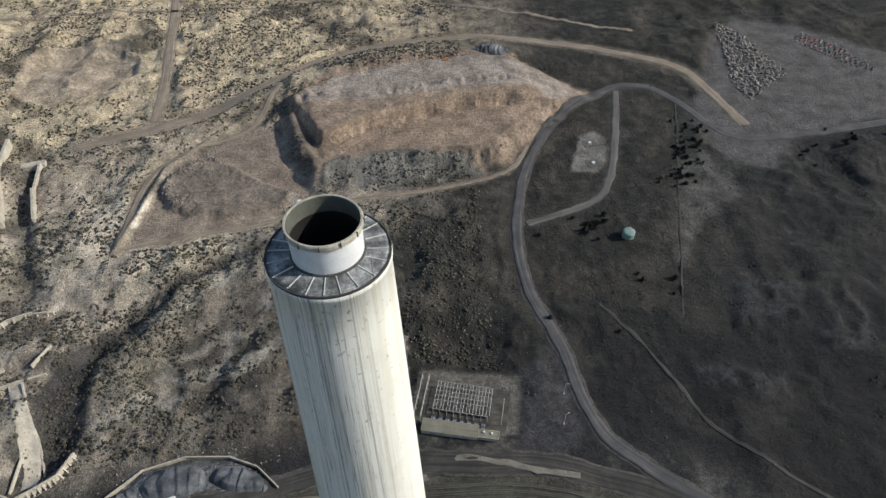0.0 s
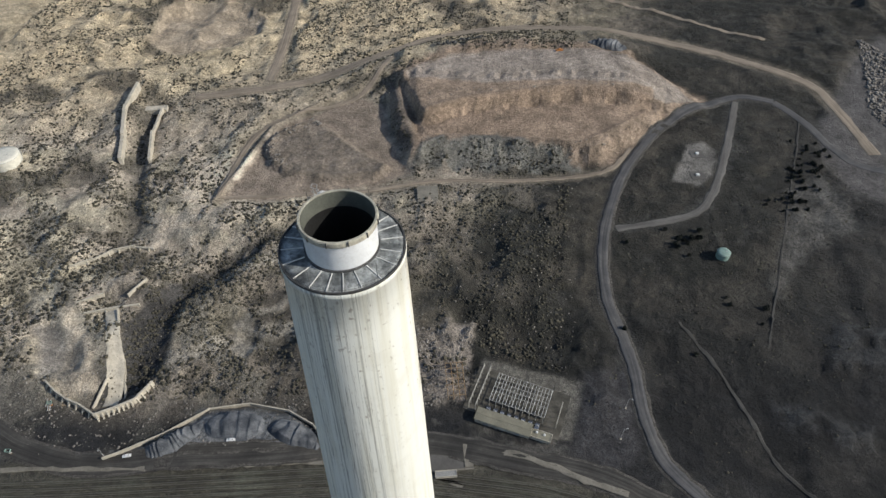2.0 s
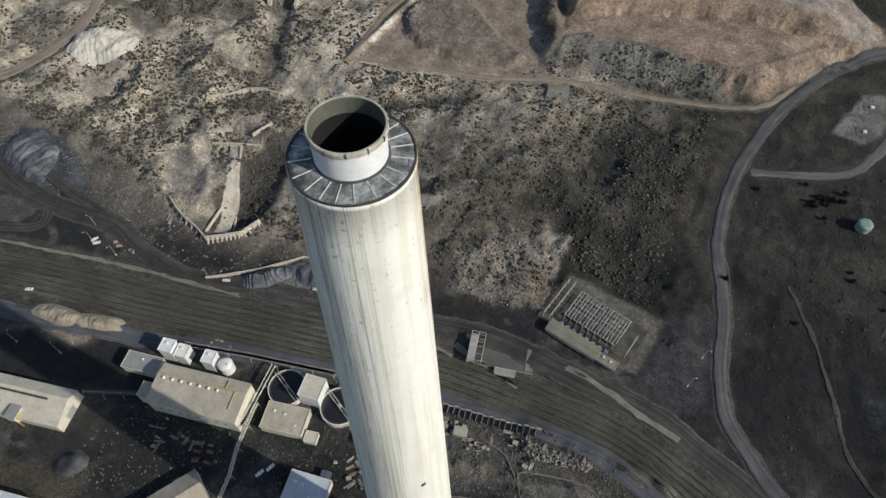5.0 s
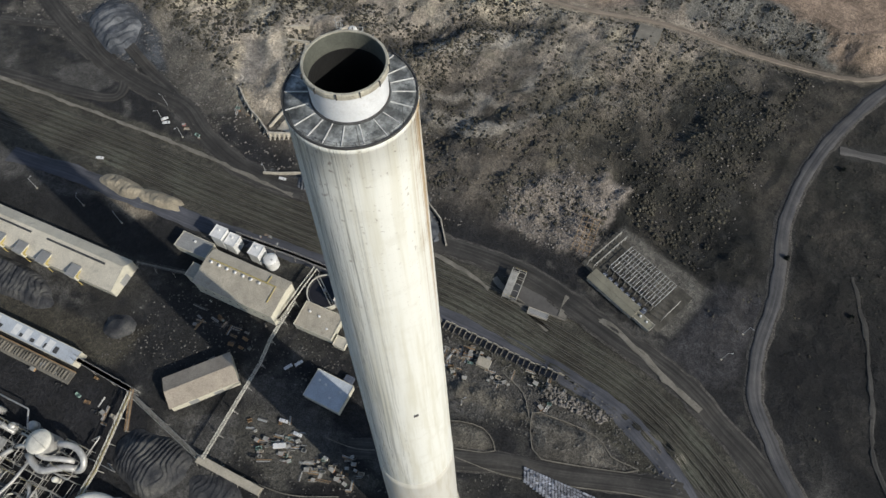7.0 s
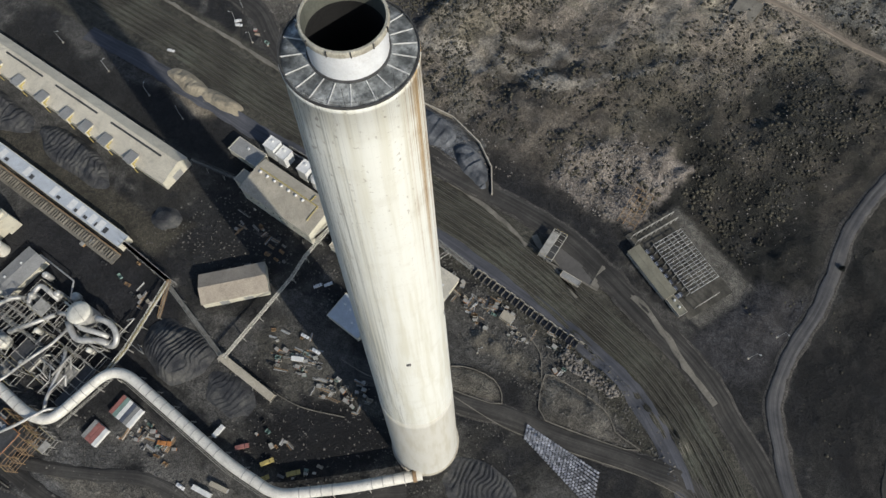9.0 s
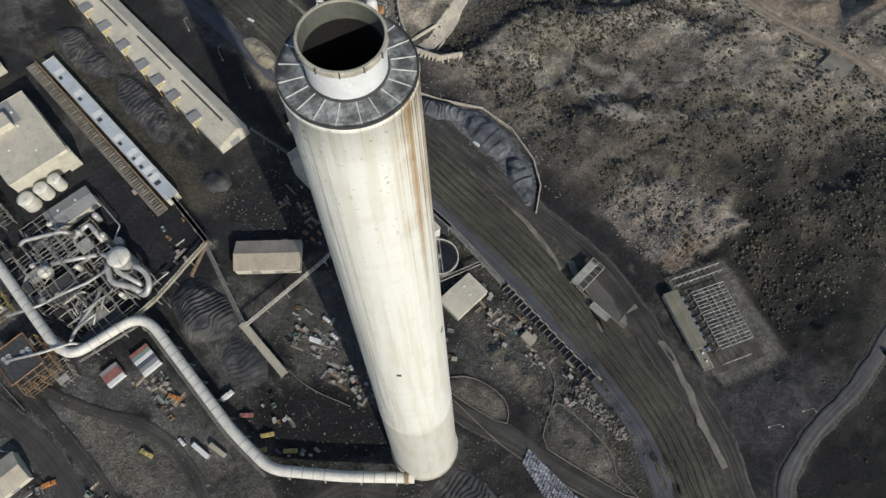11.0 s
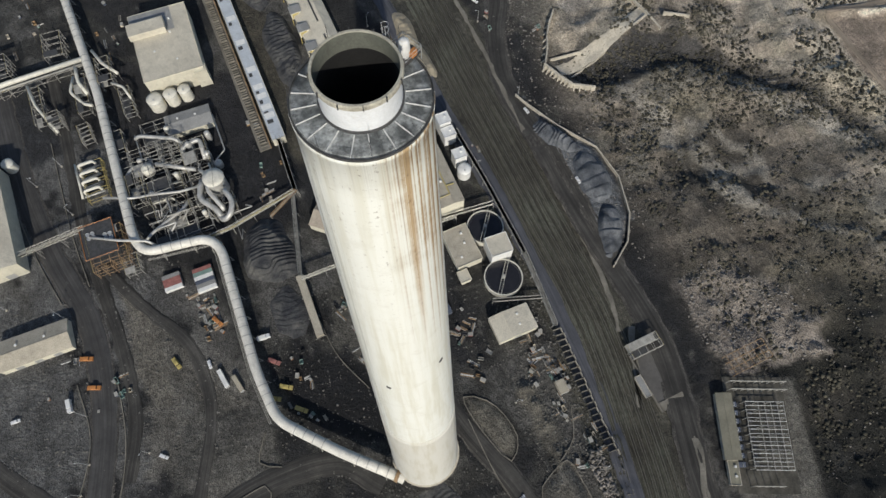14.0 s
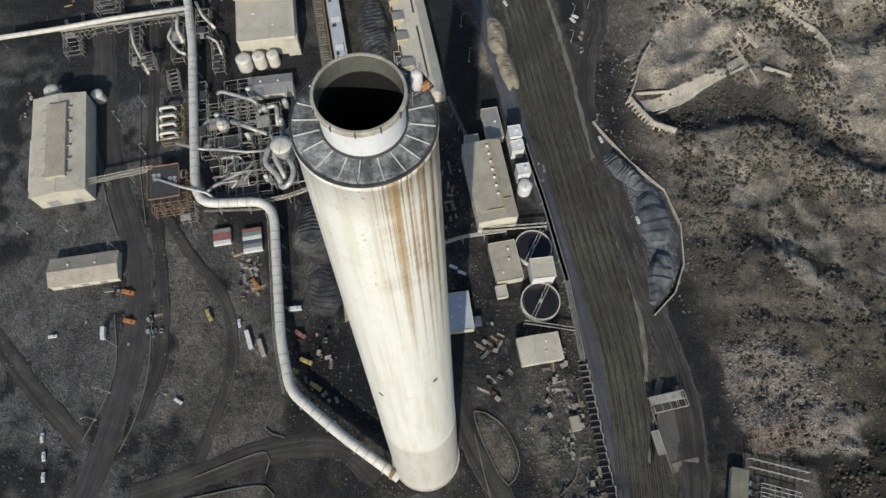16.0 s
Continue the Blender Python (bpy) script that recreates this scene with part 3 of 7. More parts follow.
def line_dist(x, y, pts):
    d = np.full(np.shape(x), 1e9)
    for (ax, ay), (bx, by) in zip(pts, pts[1:]):
        ex, ey = bx - ax, by - ay
        s = np.clip(((x - ax) * ex + (y - ay) * ey) / (ex * ex + ey * ey + 1e-9), 0, 1)
        d = np.minimum(d, np.hypot(x - ax - s * ex, y - ay - s * ey))
    return d


def poly_in(x, y, pts):
    """Metres inside a polygon, negative outside."""
    ins = np.zeros(np.shape(x), bool)
    for (ax, ay), (bx, by) in zip(pts, pts[1:] + pts[:1]):
        if ay != by:
            ins ^= ((ay > y) != (by > y)) & (x < (bx - ax) * (y - ay) / (by - ay) + ax)
    d = line_dist(x, y, pts + pts[:1])
    return np.where(ins, d, -d)


def sm(v, lo, hi):
    t = np.clip((v - lo) / (hi - lo), 0, 1)
    return t * t * (3 - 2 * t)


SMOOTH = {id(p): [tuple(q) for q in dense(p, 22)] for p, w in ROADS}


def hill_mask(x, y):
    """1 on the open hills north of the haul road, 0 in the works."""
    edge = np.interp(x, [-700, -385, -256, -128, -28, 84, 166, 330], [190, 140, 130, 158, 182, 178, 150, 40])
    return sm(y - edge, 0, 45)


def terrain(x, y):
    """Height of the ground."""
    x, y = np.asarray(x, float), np.asarray(y, float)
    road = np.ones(x.shape)
    for p, w in ROADS:
        road *= sm(line_dist(x, y, SMOOTH[id(p)]), w * 0.5 + 1, w * 0.5 + 14)
    hill = hill_mask(x, y)
    wob = (fbm(x, y, 14, 3, 2) - 0.5) * 8
    flat = 1.0
    for p in (TOP_BENCH, MID_BENCH, WEST_FLAT, GRAVEL_EAST, OVAL_PAD, YARD, POND):
        flat = flat * sm(-poly_in(x, y, p), -6, 10)
    rough = ridged(x + wob * 2, y - wob, 75, 5, 1) - 0.55
    east = sm(x + 0.1 * y, 60, 200) * (1 - sm(x, 260, 380))
    h = hill * road * flat * (rough * 19 * (1 - 0.6 * east) + (fbm(x, y, 9, 3, 5) - 0.5) * 2.6)
    h = h + (1 - hill) * road * (fbm(x, y, 22, 4, 3) - 0.5) * 1.5 * flat
    # quarry benches with raked faces
    fade = 1 - 0.8 * sm(x, 105, 205)
    din = poly_in(x, y, TOP_BENCH) + wob * 0.5
    north = sm(y - 0.25 * x, 625, 690)
    top = np.maximum(sm(din, -17, 0), sm(din, -120, 0) * north)
    mid = sm(poly_in(x, y, MID_BENCH) + wob * 0.4, -20, 0)
    cut = 4 * top * (1 - top) * (1 - north) + 4 * mid * (1 - mid)
    h = h + np.maximum(13.0 * mid, 25.0 * top) * fade
    h = h + cut * fade * ((vnoise(x + wob * 0.3, y * 0.12, 5.0, 3) - 0.5) * 4.2 + (vnoise(x, y * 0.2, 11.0, 6) - 0.5) * 4.0)
    # windrows along the bench edges, and the ramp cut into the western face
    h = h + 1.9 * np.exp(-(line_dist(x, y, [(-94, 488), (-72, 506), (-20, 511), (72, 517), (102, 545), (140, 588)]) / 2.6) ** 2) * fade
    h = h + 1.6 * np.exp(-(line_dist(x, y, [(-97, 536), (-57, 565), (-8, 585), (49, 606), (107, 612)]) / 2.6) ** 2) * fade
    h = h - 3.0 * np.exp(-(line_dist(x, y, [(-130, 605), (-124, 578), (-113, 539), (-103, 510)]) / 5) ** 2)
    h = h - 8.0 * sm(poly_in(x, y, NW_PIT) + wob * 0.4, -2, 10)
    h = h + sm(poly_in(x, y, PALE_WORK), -4, 12) * (0.9 * np.sin((x * 0.45 + y * 0.85 + wob * 2.6) * 0.5) + 2.2 * fbm(x, y, 12, 3, 1))
    ring = poly_in(x, y, SPOIL_RING) + wob * 0.6
    h = h + sm(ring, -3, 5) * (4.2 + 3.0 * (fbm(x, y, 9, 3, 4) - 0.4)) + 2.2 * np.exp(-((ring - 3) / 3.5) ** 2) * (0.5 + fbm(x, y, 5, 2, 1))
    h = h + 3.8 * np.exp(-(line_dist(x, y, FLAT_BERM) / 4) ** 2)
    for p in OUTCROPS:
        h = h + sm(poly_in(x, y, p) + wob, -3, 8) * (ridged(x, y, 13, 3, 2) - 0.2) * 6.0
    for p, w in HOLLOWS:
        h = h - 3.0 * np.exp(-(line_dist(x, y, p) / (w * 1.3)) ** 2)
    h = h - 6.0 * np.exp(-(line_dist(x, y, GULLY) / 13) ** 2)
    h = h - 9.0 * np.exp(-(line_dist(x, y, DAM_NOTCH) / 13) ** 2)
    h = h - 5.0 * sm(poly_in(x, y, BASIN), -3, 14)
    h = h + 4.5 * sm(poly_in(x, y, SLAG) + wob * 0.2, 0, 9) + 4.5 * sm(poly_in(x, y, SLAG_WEST), 0, 12)
    h = h + 1.8 * sm(poly_in(x, y, LOOP), 0, 4) * (0.6 + 0.8 * fbm(x, y, 6, 3, 6)) + 3.0 * sm(poly_in(x, y, ISLAND), 0, 7) * (0.4 + 1.2 * fbm(x, y, 9, 3, 6))
    h = h + 5.0 * np.exp(-(line_dist(x, y, [(-8, 178), (28, 170), (74, 157), (108, 151)]) / 4.0) ** 2) * 0.5
    # long mounds beside the rail yard
    h = h + 4.5 * np.exp(-(line_dist(x, y, [(-372, 34), (-340, 40), (-310, 42), (-280, 50)]) / 10) ** 2) * (0.5 + fbm(x, y, 12, 3, 7))
    h = h + 3.2 * np.exp(-(line_dist(x, y, [(20, 103), (60, 108), (95, 104), (120, 96)]) / 7) ** 2) * (0.5 + fbm(x, y, 9, 3, 7))
    for p in TIPPED:
        h = h + 3.2 * np.exp(-(line_dist(x, y, p) / 6) ** 2) * (0.3 + 1.3 * vnoise(x, y, 6, 2))
    # the land climbs gently far out
    far = np.hypot(x + 50, y - 250)
    return h + sm(far, 900, 2600) * 120 * fbm(x, y, 900, 3, 0)


def steps(*runs):
    out = []
    for a, b, s in runs:
        out += list(np.arange(a, b, s))
    return np.array(out)


xs = steps((-4800, -1400, 260), (-1400, -700, 40), (-700, -420, 3.4), (-420, 200, 2.0), (200, 640, 3.4), (640, 1300, 40), (1300, 4801, 260))
ys = steps((-4800, -900, 280), (-900, -330, 30), (-330, 260, 2.0), (260, 980, 3.3), (980, 1600, 40), (1600, 4801, 260))
GX, GY = np.meshgrid(xs, ys)
GZ = terrain(GX, GY)


def soil_color(x, y, z):
    """Ground colours: hill soil, coal dust, quarry spoil, gravel, and shade painted over the east."""
    def blend(c, col, m):
        return c * (1 - m[..., None]) + np.array(col) * m[..., None]
    n1, n2, n3 = fbm(x, y, 120, 4, 0), fbm(x, y, 30, 4, 3), fbm(x, y, 8, 3, 6)
    wob = (n2 - 0.5) * 26
    c = np.zeros(x.shape + (3,)) + np.array((0.166, 0.139, 0.113))
    c = blend(c, (0.200, 0.170, 0.128), sm(n1 * 0.8 + n2 * 0.5, 0.60, 0.80))
    c = blend(c, (0.105, 0.092, 0.072), sm(n2 * 0.7 + n3 * 0.5, 0.62, 0.78) * 0.8)
    # warm pale land in the far north-west
    c = blend(c, (0.285, 0.225, 0.150), sm(y - 0.35 * x + wob, 560, 800) * (1 - sm(x + wob, -120, 180)) * 0.75)
    # grass land in the east, its broad soft shade painted into the colour
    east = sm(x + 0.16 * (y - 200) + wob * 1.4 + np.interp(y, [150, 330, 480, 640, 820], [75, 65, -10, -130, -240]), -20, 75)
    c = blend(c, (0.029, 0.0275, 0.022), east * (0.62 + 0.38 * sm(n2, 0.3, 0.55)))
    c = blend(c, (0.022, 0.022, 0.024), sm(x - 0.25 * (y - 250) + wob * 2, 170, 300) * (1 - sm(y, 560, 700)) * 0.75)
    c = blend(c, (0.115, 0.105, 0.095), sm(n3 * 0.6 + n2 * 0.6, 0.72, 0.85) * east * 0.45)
    lift = 1 + 0.85 * sm(-x + 0.5 * (y - 300) + wob, 60, 420) * (1 - sm(x, 0, 200))
    lift = lift + 0.75 * sm(-x + wob, 130, 250) * (1 - sm(y, 420, 540))
    c = c * lift[..., None]
    # the east's shade painted deeper, nearly black, low on the slope
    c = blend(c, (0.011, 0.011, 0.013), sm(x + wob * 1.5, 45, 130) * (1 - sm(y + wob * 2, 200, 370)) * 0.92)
    hill = hill_mask(x, y)
    # eroded light gullies on the slope behind the rail yard
    g = ridged(x * 0.7 + y * 0.7, y * 0.9 - x * 0.4, 85, 4, 5)
    c = blend(c, (0.222, 0.197, 0.164), sm(g, 0.72, 0.82) * hill * (1 - east * 0.9) * sm(430 - y, 0, 120))
    c = blend(c, (0.085, 0.073, 0.060), sm(0.52 - g, 0.02, 0.14) * hill * (1 - east) * 0.8)
    # narrow dark rills running down the slope; a duller lower hill, the east's painted shade deepened
    rl = ridged(x * 0.95 + y * 0.3 + wob * 0.25, y * 0.55 - x * 0.12, 42, 3, 8)
    c = blend(c, (0.060, 0.052, 0.043), sm(rl, 0.86, 0.94) * hill * (1 - east) * 0.6)
    dull = np.maximum(sm(x + wob, 10, 90), sm(375 - y + wob, 0, 70) * sm(x + wob, -330, -230))
    c = c * (1 - 0.27 * dull)[..., None]
    pale = sm(y + wob, 375, 415) * (1 - sm(y + wob, 480, 530)) * sm(x + wob, -330, -270) * (1 - sm(x + wob, -20, 60))
    c = c * (1 + 0.38 * pale)[..., None]
    # pale sandy washes
    for w_, wd in WASHES:
        d_ = line_dist(x, y, [tuple(q) for q in dense(w_, 12)])
        c = blend(c, (0.255, 0.225, 0.190), sm(wd - d_ + (n2 - 0.5) * 16 + (n3 - 0.5) * 12, -2, 4) * 0.92 * (1 - 0.6 * east))
    for w_, wd in HOLLOWS:
        c = blend(c, (0.060, 0.054, 0.044), sm(wd - line_dist(x, y, w_) + (n2 - 0.5) * 14 + (n3 - 0.5) * 10, -2, 5) * 0.8)
    for p in OUTCROPS:
        c = blend(c, (0.064, 0.065, 0.069), sm(poly_in(x, y, p) + wob * 0.7, -4, 6) * sm(ridged(x, y, 13, 3, 2), 0.48, 0.72) * 0.55)
    c = blend(c, (0.135, 0.125, 0.115), sm(poly_in(x, y, [(270, 482), (312, 521), (319, 480), (326, 434), (268, 395), (237, 337), (229, 344)]) + wob * 0.8, -6, 10) * 0.7)
    # dusty margins of the dirt roads
    for p, w in ((DIRT_NORTH, 9), (DIRT_MAIN, 13), (LOW_ROAD, 7), (BERM, 8), (NW_ROAD, 9), (OVAL_ROAD, 6), (RING, 7)):
        c = blend(c, (0.215, 0.178, 0.138) if p not in (OVAL_ROAD, RING) else (0.060, 0.057, 0.053), sm(w - line_dist(x, y, SMOOTH[id(p)]) + (n3 - 0.5) * 9 + (n2 - 0.5) * 9, -3, 4) * 0.75)
    mid_slope = sm(y + wob, 290, 350) * (1 - sm(y + wob, 450, 500)) * sm(x + wob, -340, -280) * (1 - sm(x + wob, -10, 60))
    # mid slope brightened, the painted east shade taken a quarter darker
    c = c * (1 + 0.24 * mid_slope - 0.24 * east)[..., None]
    c = c * np.array((0.965, 1.0, 0.995))
    # works: coal dust with paler trodden patches
    works = np.zeros(x.shape + (3,)) + np.array((0.034, 0.033, 0.030))
    works = blend(works, (0.085, 0.082, 0.076), sm(n1 * 0.4 + n2 * 0.7, 0.56, 0.66) * 0.85)
    works = blend(works, (0.016, 0.016, 0.017), sm(0.62 - n2 * 0.7 - n3 * 0.4, 0.06, 0.16))
    west = sm(-y, 120, 190) * (1 - sm(-x, 250, 340))
    works = blend(works, (0.108, 0.107, 0.104), west * sm(n2 * 0.7 + n3 * 0.4, 0.42, 0.60) * 0.85)
    # wheel tracks worn through the dust
    worn = sm(ridged(x * 0.8 + y * 0.2, y * 1.1, 60, 2, 4), 0.90, 0.97) + sm(ridged(x + 70, y - 40, 34, 2, 2), 0.92, 0.98) * 0.7
    works = blend(works, (0.088, 0.085, 0.078), np.clip(worn, 0, 1) * 0.8)
    c = works * (1 - hill[..., None]) + c * hill[..., None]

    def area(c, pts, col, lo=-1.5, hi=2.5, amount=1.0, rough=5):
        return blend(c, col, sm(poly_in(x, y, pts) + (n3 - 0.5) * rough, lo, hi) * amount)
    c = area(c, NW_PIT, (0.345, 0.285, 0.215), -6, 4)
    spoil = [(-150, 620), (-60, 690), (100, 715), (210, 640), (160, 585), (140, 550), (100, 500), (-40, 470), (-104, 470), (-140, 560)]
    c = area(c, WEST_FLAT, (0.235, 0.190, 0.150), -3, 4, 0.95, 10)
    c = area(c, SPOIL_RING, (0.185, 0.155, 0.125), -3, 3, 0.95, 12)
    c = area(c, spoil, (0.235, 0.180, 0.135), -8, 6, 1.0, 14)
    rill = 0.55 + 0.9 * (vnoise(x * 1.0 + wob * 0.1, y * 0.22, 4.5, 3) * 0.6 + vnoise(x, y * 0.3, 2.2, 5) * 0.4)
    face = sm(poly_in(x, y, spoil), -8, 4)[..., None]
    c = c * (1 - face) + c * face * rill[..., None]
    c = area(c, TOP_BENCH, (0.280, 0.240, 0.205), 0, 3)
    c = area(c, MID_BENCH, (0.275, 0.205, 0.150), 2, 5, 0.9)
    c = area(c, [(-104, 462), (-95, 494), (-20, 512), (60, 508), (66, 484), (-20, 468)], (0.150, 0.150, 0.135), -2, 5, 0.9, 22)
    c = area(c, [(-150, 600), (-116, 545), (-100, 480), (-112, 476), (-135, 530), (-150, 580)], (0.150, 0.125, 0.105), -4, 4, 0.85)
    c = area(c, GRAVEL_EAST, (0.098, 0.092, 0.090), -10, 12, 0.9, 16)
    c = area(c, OVAL_PAD, (0.150, 0.142, 0.130))
    c = area(c, POND, (0.300, 0.272, 0.235), -2, 3)
    c = area(c, BASIN, (0.036, 0.036, 0.037), -3, 5, 0.92, 14)
    c = area(c, PALE_SLOPE, (0.420, 0.365, 0.290), -3, 3, 0.9)
    c = area(c, PALE_WORK, (0.215, 0.187, 0.160), -4, 8, 0.85, 34)
    c = area(c, [(-26, 207), (-27, 240), (-24, 266), (-9, 271), (-10, 238), (-9, 206)], (0.270, 0.235, 0.200), -3, 3, 0.9, 12)
    c = area(c, YARD, (0.130, 0.122, 0.105), -1, 2, 0.9, 3)
    c = area(c, [(-340, -205), (-300, -60), (-255, -85), (-180, -55), (-165, -105), (-160, -160), (-250, -180)], (0.017, 0.017, 0.019), -4, 6, 0.92, 10)
    c = area(c, [(-360, -300), (-340, -235), (-262, -222), (-250, -245), (-262, -305)], (0.020, 0.021, 0.024), -4, 6, 0.9, 8)
    c = area(c, [(-470, -20), (-300, 30), (-215, 55), (-215, 20), (-262, 8), (-470, -48)], (0.014, 0.014, 0.014), -4, 6, 0.95, 10)
    c = area(c, [(-225, 22), (-160, 10), (-130, -25), (-175, -60), (-235, -15)], (0.019, 0.019, 0.019), -5, 6, 0.9, 14)
    c = area(c, [(-94, -310), (-118, -280), (-104, -222), (-66, -207), (-30, -208), (-8, -222), (-42, -252), (-70, -290)], (0.112, 0.110, 0.106), -4, 6, 0.85, 14)
    c = area(c, [(-135, -176), (-100, -140), (-84, -114), (-50, -106), (-48, -138), (-12, -152), (-16, -170), (-72, -168), (-112, -180)], (0.125, 0.116, 0.100), -4, 6, 0.8, 18)
    c = area(c, [(-8, -138), (-14, -103), (1, -99), (18, -140)], (0.115, 0.108, 0.094), -1, 2, 0.9, 3)
    c = area(c, [(30, -146), (18, -98), (34, -96), (50, -140)], (0.105, 0.100, 0.090), -1, 2, 0.9, 3)
    c = area(c, [(-107, -261), (-117, -225), (-75, -208), (-40, -206), (-13, -212), (-23, -256)], (0.088, 0.087, 0.084), -4, 5, 0.8, 22)
    c = area(c, [(-141, -183), (-134, -170), (-96, -156), (-58, -152), (-59, -165), (-100, -176)], (0.120, 0.110, 0.092), -2, 3, 0.9, 10)
    c = area(c, [(-142, -147), (-136, -115), (-93, -105), (-55, -99), (-58, -118), (-84, -135)], (0.098, 0.094, 0.086), -3, 4, 0.85, 16)
    c = area(c, [(-67, -143), (-44, -119), (-41, -95), (-18, -90), (-8, -94), (-7, -132), (-3, -156), (-32, -148)], (0.088, 0.084, 0.075), -3, 4, 0.85, 18)
    c = area(c, [(-60, 60), (-20, 62), (20, 80), (60, 100), (20, 108), (-50, 96)], (0.090, 0.086, 0.078), -4, 6, 0.8, 16)
    c = area(c, [(-150, -5), (-90, -40), (-60, -30), (-60, 0), (-110, 10)], (0.085, 0.082, 0.076), -4, 6, 0.8, 18)
    c = area(c, [(70, 170), (78, 240), (112, 250), (118, 180), (100, 165)], (0.044, 0.043, 0.046), -5, 6, 0.9)
    # lit dirt between the sheds, tipped ridges beside the belt, pale verge of the slag road
    c = area(c, LIT_DIRT, (0.088, 0.083, 0.070), -3, 4, 0.85, 14)
    for p in TIPPED:
        c = blend(c, (0.118, 0.108, 0.088), sm(7 - line_dist(x, y, p) + (n3 - 0.5) * 9, -2, 4) * 0.85)
    c = area(c, [(-560, 110), (-400, 140), (-300, 120), (-320, 160), (-400, 205), (-560, 200)], (0.120, 0.110, 0.092), -6, 8, 0.75, 30)
    c = area(c, SLAG, (0.060, 0.067, 0.078), -2, 3, 1.0, 2)
    c = area(c, SLAG, (0.150, 0.155, 0.160), 0, 5, 0.9, 34)
    c = area(c, SLAG_WEST, (0.060, 0.066, 0.074), -2, 3, 1.0, 3)
    c = area(c, LOOP, (0.125, 0.115, 0.095), -1, 2)
    c = area(c, ISLAND, (0.105, 0.098, 0.085), -1, 2)
    c = area(c, [(-380, 28), (-356, 50), (-300, 56), (-268, 58), (-296, 27), (-336, 26)], (0.220, 0.190, 0.145), -3, 5, 0.9)
    c = area(c, [(-430, -80), (-250, -40), (-220, -20), (-215, -55), (-250, -70), (-430, -115)], (0.058, 0.052, 0.038), -3, 5, 0.9)
    # near-black patch beside the chimney foot, one flat tone
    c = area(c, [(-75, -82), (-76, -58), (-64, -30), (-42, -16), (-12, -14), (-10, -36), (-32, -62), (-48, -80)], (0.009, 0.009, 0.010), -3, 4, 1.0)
    c = blend(c, (0.050, 0.048, 0.046), np.exp(-(line_dist(x, y, GULLY) / 7) ** 2) * 0.8 * sm(n3, 0.25, 0.5))
    c = blend(c, (0.115, 0.105, 0.090), np.exp(-(line_dist(x, y, DAM_NOTCH) / 12) ** 2) * 0.8)
    # the rail yard's ground, oily and streaked
    tr = sm(32 - line_dist(x, y, SMOOTH[id(TRACK_LINE)]) + (n3 - 0.5) * 5, -2, 3)
    off = y - np.interp(x, [q[0] for q in TRACK_LINE], [q[1] for q in TRACK_LINE])
    lines = vnoise(off * 9, x * 0.22, 9, 4) * 0.6 + vnoise(off * 22, x * 0.3, 9, 5) * 0.4
    c = c * (1 - tr[..., None]) + (np.array((0.056, 0.053, 0.042)) * (0.55 + 0.95 * lines)[..., None]) * tr[..., None]
    # scattered light spots and dark litter
    c = c * (0.86 + 0.28 * vnoise(x, y, 4.3, 1))[..., None]
    return np.clip(c, 0.008, 0.6)


def grid_object(name, X, Y, Z, material):
    ny, nx = X.shape
    idx = np.arange(nx * ny).reshape(ny, nx)
    quads = np.stack([idx[:-1, :-1], idx[:-1, 1:], idx[1:, 1:], idx[1:, :-1]], -1).reshape(-1, 4)
    me = bpy.data.meshes.new(name)
    me.vertices.add(nx * ny)
    me.vertices.foreach_set("co", np.stack([X, Y, Z], -1).astype(np.float32).ravel())
    me.loops.add(quads.size)
    me.loops.foreach_set("vertex_index", quads.astype(np.int32).ravel())
    me.polygons.add(len(quads))
    me.polygons.foreach_set("loop_start", np.arange(0, quads.size, 4, dtype=np.int32))
    me.update(calc_edges=True)
    me.materials.append(material)
    return new(name, me)


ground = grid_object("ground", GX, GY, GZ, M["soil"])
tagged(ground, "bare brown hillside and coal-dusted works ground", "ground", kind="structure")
# vertex colours hold the soil tones and the painted east shade
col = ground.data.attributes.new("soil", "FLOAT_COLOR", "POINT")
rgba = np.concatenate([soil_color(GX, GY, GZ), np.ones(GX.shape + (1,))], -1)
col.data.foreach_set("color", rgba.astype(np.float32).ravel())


def zat(x, y):
    """Height of the ground sheet at one place."""
    i = int(np.clip(np.searchsorted(xs, x) - 1, 0, len(xs) - 2))
    j = int(np.clip(np.searchsorted(ys, y) - 1, 0, len(ys) - 2))
    f, g = (x - xs[i]) / (xs[i + 1] - xs[i]), (y - ys[j]) / (ys[j + 1] - ys[j])
    return float((GZ[j, i] * (1 - f) + GZ[j, i + 1] * f) * (1 - g) + (GZ[j + 1, i] * (1 - f) + GZ[j + 1, i + 1] * f) * g)


